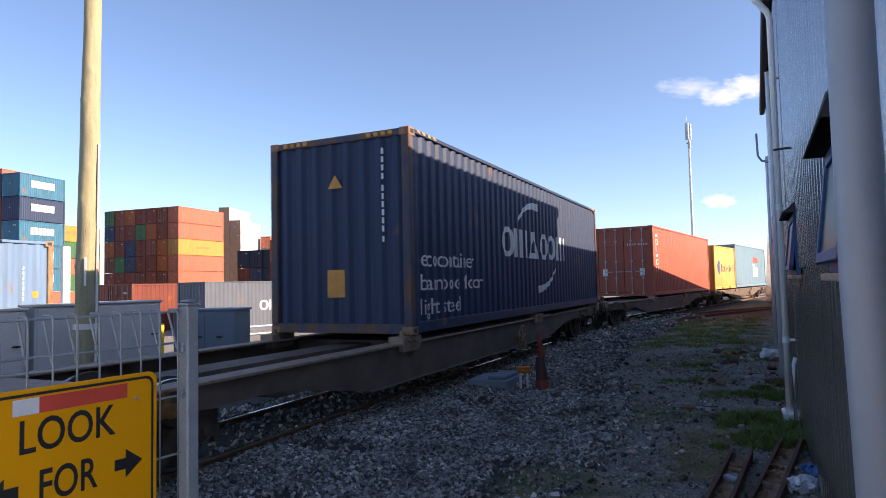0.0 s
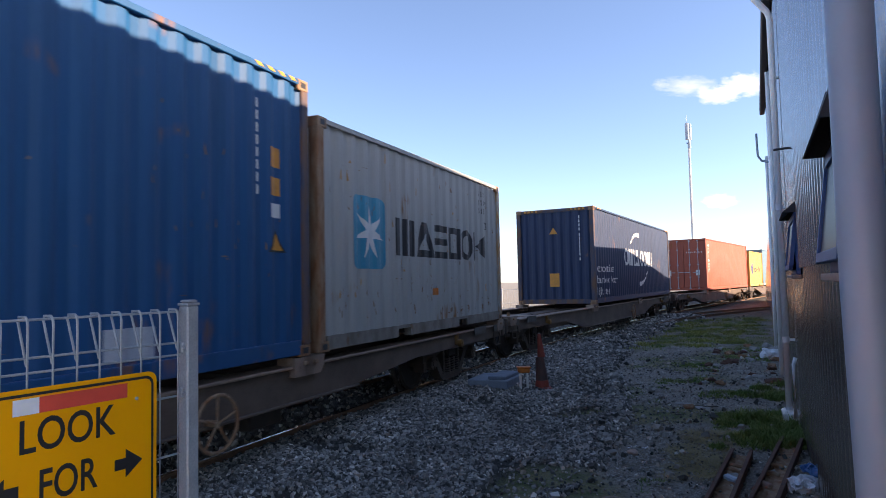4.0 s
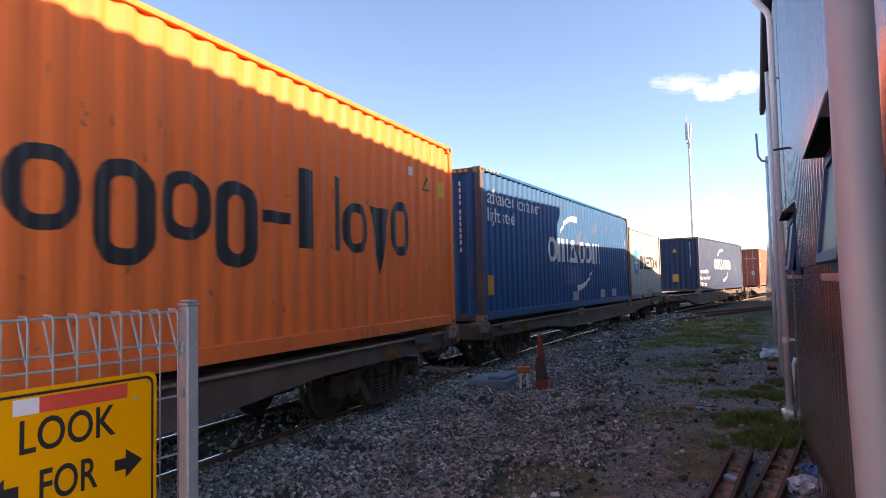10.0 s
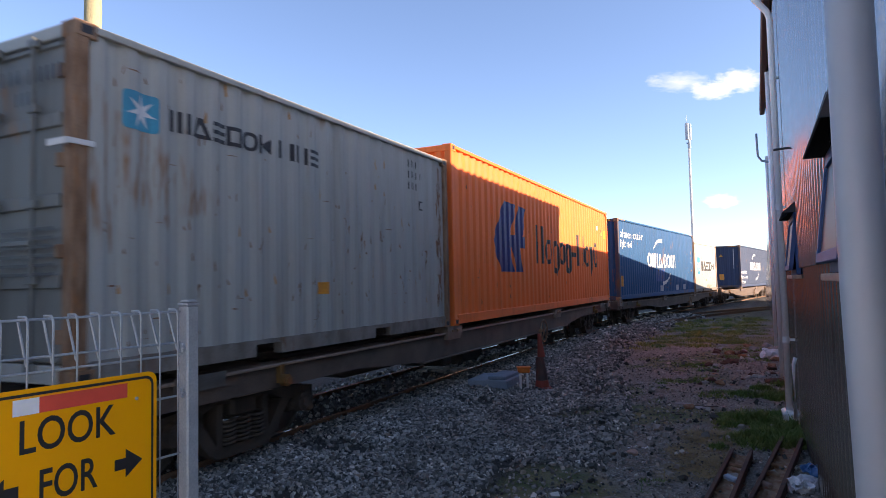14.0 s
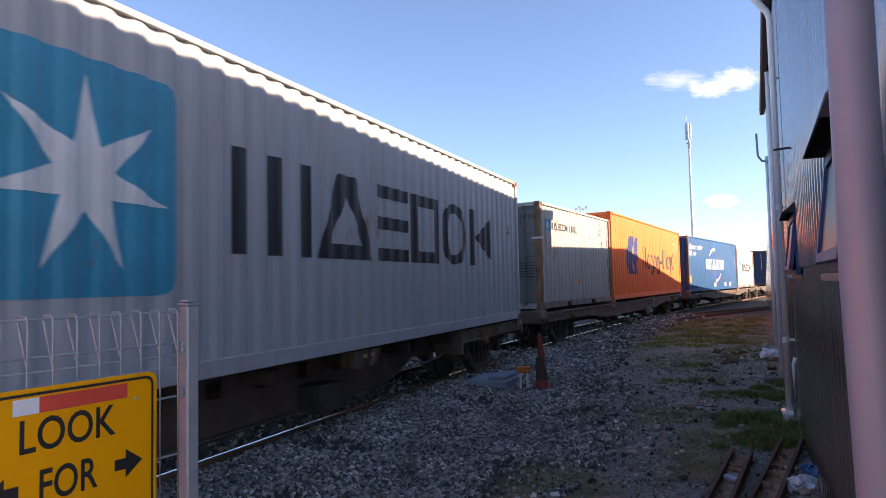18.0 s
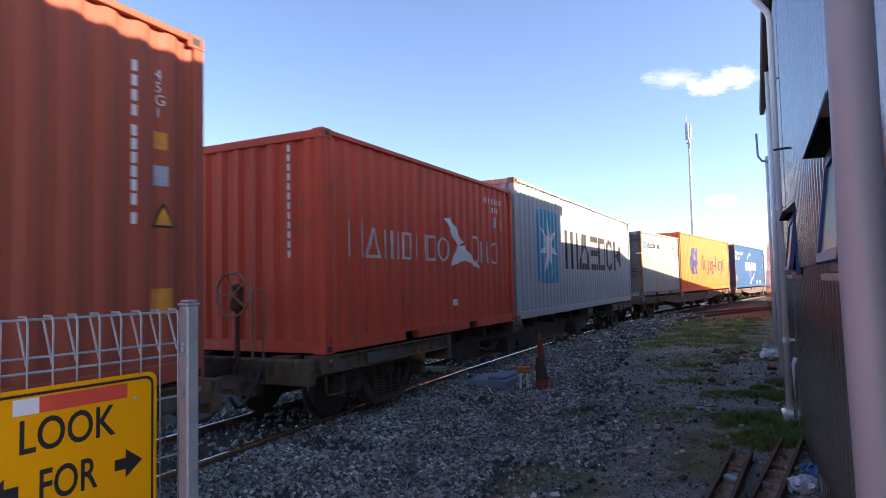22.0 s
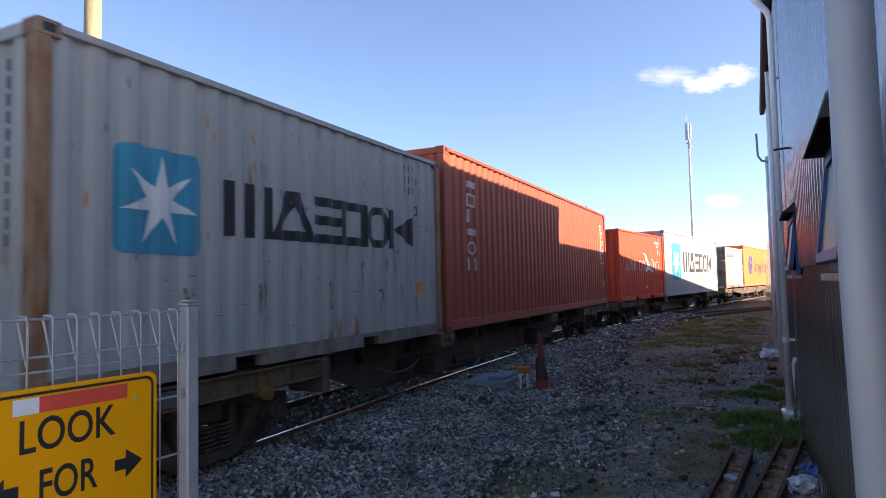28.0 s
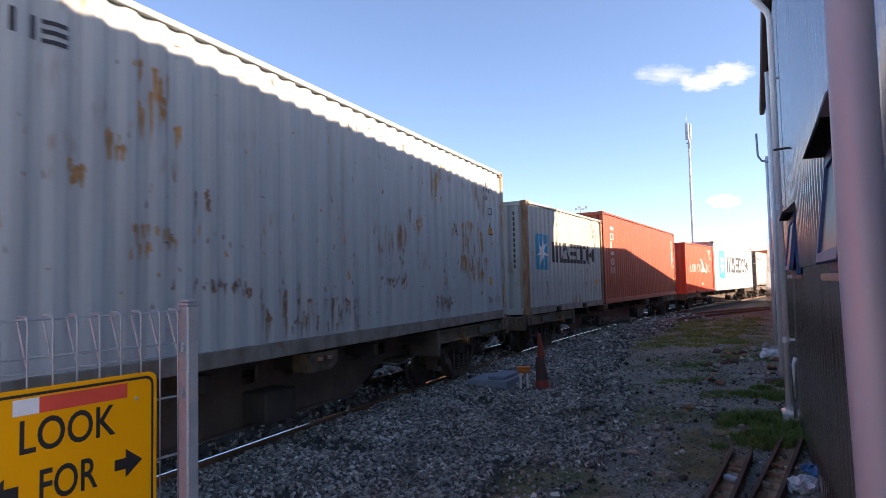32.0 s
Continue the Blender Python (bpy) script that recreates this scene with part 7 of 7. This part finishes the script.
for k, (x, y, a, w_, l_s) in enumerate(((3.45, 8.65, 0.4, 0.1, 0.22), (3.62, 8.8, 1.1, 0.08, 0.16), (3.3, 8.95, -0.5, 0.05, 0.2), (2.2, 9.3, 0.9, 0.06, 0.18), (5.55, 11.9, 0.2, 0.07, 0.3), (5.2, 12.6, 1.3, 0.09, 0.2), (5.9, 12.9, 0.7, 0.06, 0.34), (5.35, 13.6, -0.4, 0.08, 0.28), (4.95, 10.2, 0.15, 0.05, 0.36), (5.1, 10.35, -0.2, 0.04, 0.3), (6.2, 14.6, 0.5, 0.1, 0.3), (4.6, 13.2, 1.0, 0.07, 0.2))):
    bm = bmesh.new()
    box(bm, -l_s / 2, l_s / 2, -w_ / 2, w_ / 2, 0, 0.012, 0.003)
    for v in bm.verts:
        v.co.z += 0.02 * noise.noise(v.co * 8)
    ob = mesh_ob("flat_scrap", bm, (M_CONCRETE, M_PLANK)[k % 2])
    ob.matrix_world = Matrix.Translation((x, y, -0.1)) @ Matrix.Rotation(a, 4, "Z") @ Matrix.Rotation(0.1, 4, "X")
    tagged(ob, "flat pale scrap strip lying on the dirt", "scrap", "flat scrap on the dirt")
bm = bmesh.new()
for k in range(26):
    x, y, s = 2.0 + rng_.gauss(0, 0.1), 6.64 + rng_.gauss(0, 0.07), rng_.uniform(0.006, 0.016)
    vs = [bm.verts.new((x + s * math.cos(q + k), y + s * math.sin(q + k), -0.085 + rng_.uniform(0, 0.012))) for q in (0, 2.0, 4.2)]
    bm.faces.new(vs)
shards = mesh_ob("glass_shards", bm, M_BAG)
tagged(shards, "scatter of small pale glass shards on the dirt", "broken glass", kind="stuff")

# ---- loose stones and grass ----
def scatter_stones():
    """Angular chips: cubes with every corner pushed about, turned at random."""
    rng = np.random.default_rng(3)
    base = np.array([(x, y, z) for x in (-1, 1) for y in (-1, 1) for z in (-1, 1)], float)
    tri = np.array([(0, 1, 3), (0, 3, 2), (4, 6, 7), (4, 7, 5), (0, 4, 5), (0, 5, 1), (2, 3, 7), (2, 7, 6), (0, 2, 6), (0, 6, 4), (1, 5, 7), (1, 7, 3)])
    P_, R_ = [], []
    for k in range(330000):
        u = rng.random()
        s = rng.uniform(-5.5, 3) if u < 0.62 else rng.uniform(3, 10) if u < 0.9 else rng.uniform(10, 26)
        d = rng.uniform(-1.4, 5.9)
        e = ballast_edge(s)
        v, pick = rng.random(), rng.random()
        if d < 0.5 and v > 0.04 or d > e + 0.5 and v > 0.06:
            continue
        p = track(s, d)
        if p.y < 4.6 or abs(p.x) > 0.72 * p.y + 0.3 or abs(abs(d) - 0.567) < 0.06:
            continue
        n = noise.noise((p.x * 0.7, p.y * 0.7, 3.1))
        patch = noise.noise((p.x * 1.1, p.y * 1.1, 6.0))
        edge = (d - e - 0.5 * n) / 0.7
        if v > 0.06 and (edge > pick or patch - 0.3 * min(1.0, max(0.0, edge + 1.0)) < -0.45):
            continue
        big = edge < 0.4
        r = (0.0105 + 0.02 * pick ** 1.8) * (1.0 + max(0, p.y - 7) * 0.06 - max(0, 7 - p.y) * 0.14 if big else 0.6)
        if not big and rng.random() < 0.05:
            r *= 2.4
        z = ground_z(d, p.x, p.y) + 0.02 * n + 0.02 * noise.noise((p.x * 2.3, p.y * 2.3, 0.7))
        P_.append((p.x, p.y, z + r * 0.6))
        R_.append(r)
    n = len(P_)
    P_, R_ = np.array(P_), np.array(R_)
    b = base[None] * rng.uniform(0.45, 1.25, (n, 8, 3)) * np.stack([np.ones(n), rng.uniform(0.6, 1, n), rng.uniform(0.45, 0.8, n)], 1)[:, None]
    q = rng.normal(size=(n, 4))
    q /= np.linalg.norm(q, axis=1)[:, None]
    w, x, y, z = q.T
    M_ = np.stack([1 - 2 * (y * y + z * z), 2 * (x * y - z * w), 2 * (x * z + y * w), 2 * (x * y + z * w), 1 - 2 * (x * x + z * z), 2 * (y * z - x * w), 2 * (x * z - y * w), 2 * (y * z + x * w), 1 - 2 * (x * x + y * y)], 1).reshape(n, 3, 3)
    V = np.einsum("nij,nkj->nki", M_, b) * R_[:, None, None] + P_[:, None]
    F = tri[None] + (np.arange(n) * 8)[:, None, None]
    V, F = V.reshape(-1, 3), F.reshape(-1, 3)
    me = bpy.data.meshes.new("ballast_stones")
    me.vertices.add(len(V))
    me.vertices.foreach_set("co", V.astype(np.float32).ravel())
    me.loops.add(len(F) * 3)
    me.loops.foreach_set("vertex_index", F.astype(np.int32).ravel())
    me.polygons.add(len(F))
    me.polygons.foreach_set("loop_start", np.arange(0, len(F) * 3, 3, dtype=np.int32))
    me.polygons.foreach_set("use_smooth", np.zeros(len(F), dtype=bool))
    me.update()
    m = bpy.data.materials.new("ballast_stone")
    N, L, P = nodes_of(m)
    g = N.new("ShaderNodeNewGeometry")
    rp = N.new("ShaderNodeValToRGB")
    rp.color_ramp.elements[0].color, rp.color_ramp.elements[1].color = (0.033, 0.032, 0.029, 1), (0.72, 0.7, 0.64, 1)
    for at_, cc in ((0.5, (0.188, 0.182, 0.167, 1)), (0.86, (0.4, 0.385, 0.355, 1)), (0.93, (0.29, 0.225, 0.175, 1))):
        rp.color_ramp.elements.new(at_).color = cc
    L.new(g.outputs["Random Per Island"], rp.inputs[0])
    tc = N.new("ShaderNodeTexCoord")
    nn = N.new("ShaderNodeTexNoise")
    nn.inputs["Scale"].default_value, nn.inputs["Detail"].default_value = 1.7, 4
    L.new(tc.outputs["Object"], nn.inputs[0])
    mr = N.new("ShaderNodeMapRange")
    mr.inputs[1].default_value, mr.inputs[2].default_value, mr.inputs[3].default_value, mr.inputs[4].default_value = 0.3, 0.7, 0.65, 1.35
    L.new(nn.outputs[0], mr.inputs[0])
    hs = N.new("ShaderNodeHueSaturation")
    L.new(mr.outputs[0], hs.inputs["Value"])
    L.new(rp.outputs[0], hs.inputs["Color"])
    L.new(hs.outputs[0], P.inputs["Base Color"])
    P.inputs["Roughness"].default_value = 0.75
    me.materials.append(m)
    tagged(new("ballast_stones", me), "loose grey crushed stone ballast beside the rails", "gravel", kind="stuff")


scatter_stones()


def grass_patch(name, spots, label, seed, material, cat="grass", wide=1.0, flat=0.0):
    """Tufts of narrow bent blades."""
    rng = random.Random(seed)
    V, F = [], []
    for x, y, r, n, h in spots:
        d, s_ = track_side(x, y)
        z = ground_z(d, x, y) + 0.02 * noise.noise((x * 0.7, y * 0.7, 3.1)) + 0.02 * noise.noise((x * 2.3, y * 2.3, 0.7)) - 0.012
        for k in range(n):
            a = rng.uniform(0, 6.283)
            q = r * math.sqrt(rng.random())
            px, py = x + q * math.cos(a), y + q * math.sin(a)
            hh, b = h * rng.uniform(0.35, 1.15) * (1.1 - 0.5 * q / r), rng.uniform(0, 6.283)
            lean, w = (rng.uniform(0.2, 1.0) + flat * 2) * hh, rng.uniform(0.003, 0.007) * wide
            hh *= 1 - flat * 0.7
            cx, sx = math.cos(b), math.sin(b)
            i = len(V)
            V += [(px - sx * w, py + cx * w, z), (px + sx * w, py - cx * w, z), (px + cx * lean * 0.4 + sx * w * 0.9, py + sx * lean * 0.4 - cx * w * 0.9, z + hh * 0.7), (px + cx * lean * 0.4 - sx * w * 0.9, py + sx * lean * 0.4 + cx * w * 0.9, z + hh * 0.7), (px + cx * lean, py + sx * lean, z + hh)]
            F += [(i, i + 1, i + 2, i + 3), (i + 3, i + 2, i + 4)]
    me = bpy.data.meshes.new(name)
    me.from_pydata(V, [], F)
    me.materials.append(material)
    return tagged(new(name, me), label, cat, kind="stuff")


rng_ = random.Random(5)


def wall_x(y):
    """Where the shed's wall stands at y."""
    return W0.x + WD.x * (y - W0.y) / WD.y


def tufts(n, y0, y1, out0, out1, r0, r1, blades, h, cut=-1.0):
    got = []
    for k in range(n):
        y, o = rng_.uniform(y0, y1), rng_.uniform(out0, out1)
        x = wall_x(y) - o
        if noise.noise((x * 1.6, y * 1.6, 4.0)) > cut:
            got.append((x, y, rng_.uniform(r0, r1), blades, h * rng_.uniform(0.7, 1.3)))
    return got


green = tufts(320, 6.5, 8.2, 0.02, 0.95, 0.05, 0.14, 130, 0.075, -0.25)
green += tufts(120, 6.5, 8.0, 0.04, 0.8, 0.03, 0.09, 90, 0.15, -0.05)
green += tufts(150, 8.9, 10.3, 0.05, 0.75, 0.06, 0.16, 90, 0.12, -0.05)
green += tufts(60, 8.9, 10.4, 0.75, 1.3, 0.06, 0.16, 60, 0.07, 0.05)
green += tufts(130, 10.6, 13.8, 1.35, 2.1, 0.08, 0.22, 70, 0.06, 0.0)
green += tufts(110, 8.6, 10.4, 1.9, 2.9, 0.06, 0.2, 40, 0.04, 0.1)
green += tufts(60, 12.6, 14.5, 2.6, 3.6, 0.08, 0.22, 50, 0.05, 0.05)
green += tufts(60, 5.2, 5.8, 0.75, 1.5, 0.04, 0.12, 40, 0.035, 0.0)
green += tufts(80, 13.0, 17.0, 0.3, 1.3, 0.08, 0.22, 60, 0.08, 0.0)
green += tufts(220, 16.0, 27.0, 0.3, 3.6, 0.15, 0.5, 80, 0.11, -0.05)
green += tufts(120, 17.0, 30.0, 2.0, 5.0, 0.15, 0.5, 50, 0.07, 0.1)
pale = tufts(420, 16.0, 27.0, 0.3, 3.8, 0.12, 0.45, 70, 0.1, 0.1)
grass_patch("pale_grass", pale, "yellowish green grass far along the path", 28, M_PALEGRASS, wide=1.3)
grass_patch("grass", green, "low green weeds and grass between the gravel and the wall", 8, M_GRASS, wide=0.62)
dry = tufts(150, 5.6, 7.3, 0.75, 1.35, 0.06, 0.16, 60, 0.08)
dry += tufts(120, 9.5, 17.0, 0.6, 3.0, 0.08, 0.25, 40, 0.05, 0.0)
dry += tufts(200, 16.0, 30.0, 0.3, 4.0, 0.2, 0.5, 60, 0.09, 0.0)
dry += tufts(70, 5.0, 8.5, 1.2, 2.6, 0.05, 0.15, 14, 0.06, 0.0)
grass_patch("dry_grass", dry, "dry straw-coloured grass lying on the dirt", 18, M_STRAW, wide=0.5, flat=0.7)


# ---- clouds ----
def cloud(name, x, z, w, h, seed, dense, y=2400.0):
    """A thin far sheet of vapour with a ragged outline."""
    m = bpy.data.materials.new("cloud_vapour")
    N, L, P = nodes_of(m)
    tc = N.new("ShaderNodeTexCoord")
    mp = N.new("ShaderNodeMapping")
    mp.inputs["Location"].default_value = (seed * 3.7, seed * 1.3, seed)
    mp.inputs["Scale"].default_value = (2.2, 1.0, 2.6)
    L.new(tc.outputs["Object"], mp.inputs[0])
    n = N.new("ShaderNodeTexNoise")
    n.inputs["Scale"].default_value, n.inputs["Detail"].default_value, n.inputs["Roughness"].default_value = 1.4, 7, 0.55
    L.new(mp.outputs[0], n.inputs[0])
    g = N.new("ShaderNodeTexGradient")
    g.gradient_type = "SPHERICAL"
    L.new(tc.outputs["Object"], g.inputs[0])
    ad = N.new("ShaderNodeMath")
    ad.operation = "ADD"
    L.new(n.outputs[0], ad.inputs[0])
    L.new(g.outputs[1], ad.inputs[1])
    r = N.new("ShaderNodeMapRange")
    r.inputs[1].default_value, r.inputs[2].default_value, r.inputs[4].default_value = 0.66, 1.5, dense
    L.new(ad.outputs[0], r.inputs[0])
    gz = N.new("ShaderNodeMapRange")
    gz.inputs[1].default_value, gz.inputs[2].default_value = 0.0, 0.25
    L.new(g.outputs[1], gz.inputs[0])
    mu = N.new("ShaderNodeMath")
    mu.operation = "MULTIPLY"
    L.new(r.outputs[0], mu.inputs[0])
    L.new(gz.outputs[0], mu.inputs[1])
    # the sheet glows by itself in place of sunlight on the cloud
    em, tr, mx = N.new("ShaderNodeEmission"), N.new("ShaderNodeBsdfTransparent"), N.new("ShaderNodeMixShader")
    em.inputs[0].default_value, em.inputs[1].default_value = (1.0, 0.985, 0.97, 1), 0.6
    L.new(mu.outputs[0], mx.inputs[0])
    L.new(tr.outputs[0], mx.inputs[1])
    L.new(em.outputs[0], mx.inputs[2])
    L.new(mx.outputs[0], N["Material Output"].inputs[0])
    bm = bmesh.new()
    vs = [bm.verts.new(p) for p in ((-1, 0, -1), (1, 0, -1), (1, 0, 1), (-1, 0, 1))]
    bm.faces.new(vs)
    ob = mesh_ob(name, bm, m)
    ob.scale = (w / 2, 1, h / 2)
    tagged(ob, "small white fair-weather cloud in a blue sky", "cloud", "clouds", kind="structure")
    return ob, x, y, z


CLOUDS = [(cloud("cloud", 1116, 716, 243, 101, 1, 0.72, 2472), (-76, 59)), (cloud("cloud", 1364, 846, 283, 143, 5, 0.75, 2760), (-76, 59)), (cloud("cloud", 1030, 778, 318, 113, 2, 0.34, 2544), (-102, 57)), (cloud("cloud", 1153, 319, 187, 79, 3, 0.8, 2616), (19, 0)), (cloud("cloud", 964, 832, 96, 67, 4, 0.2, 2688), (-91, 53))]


def motions():
    ts = list(range(0, 33))
    for ob, (s, d, st) in zip(WAGON_OBS, WAGONS):
        walk(ob, [(t, wagon_pose(s + travel(t))) for t in ts])
    for th, w, off in LOADS:
        s, d, st = WAGONS[w]
        walk(th, [(t, wagon_pose(s + travel(t), d) @ Matrix.Translation((off, 0, 0))) for t in ts])
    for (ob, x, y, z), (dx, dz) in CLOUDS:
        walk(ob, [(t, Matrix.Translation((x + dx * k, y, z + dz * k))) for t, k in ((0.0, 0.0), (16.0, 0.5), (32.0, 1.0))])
    c, d, l, p = MOVER
    rows = []
    for t, go in ((0.0, 0.0), (1.0, -1.5), (2.0, -3.0), (4.0, -6.0), (6.0, -9.0), (8.0, -11.0), (32.0, -11.0)):
        q = p + d * go
        rows.append((t, Matrix(((d.x, l.x, 0, q.x), (d.y, l.y, 0, q.y), (0, 0, 1, -0.2), (0, 0, 0, 1)))))
    walk(c, rows)
    turn = [(k * 0.2, travel(k * 0.2) / 0.42) for k in range(161)]
    for w in WHEELSETS:
        x, y, z = w.location
        walk(w, [(t, Matrix.Translation((x, y, z)) @ Matrix.Rotation(a, 4, "Y")) for t, a in turn])


motions()
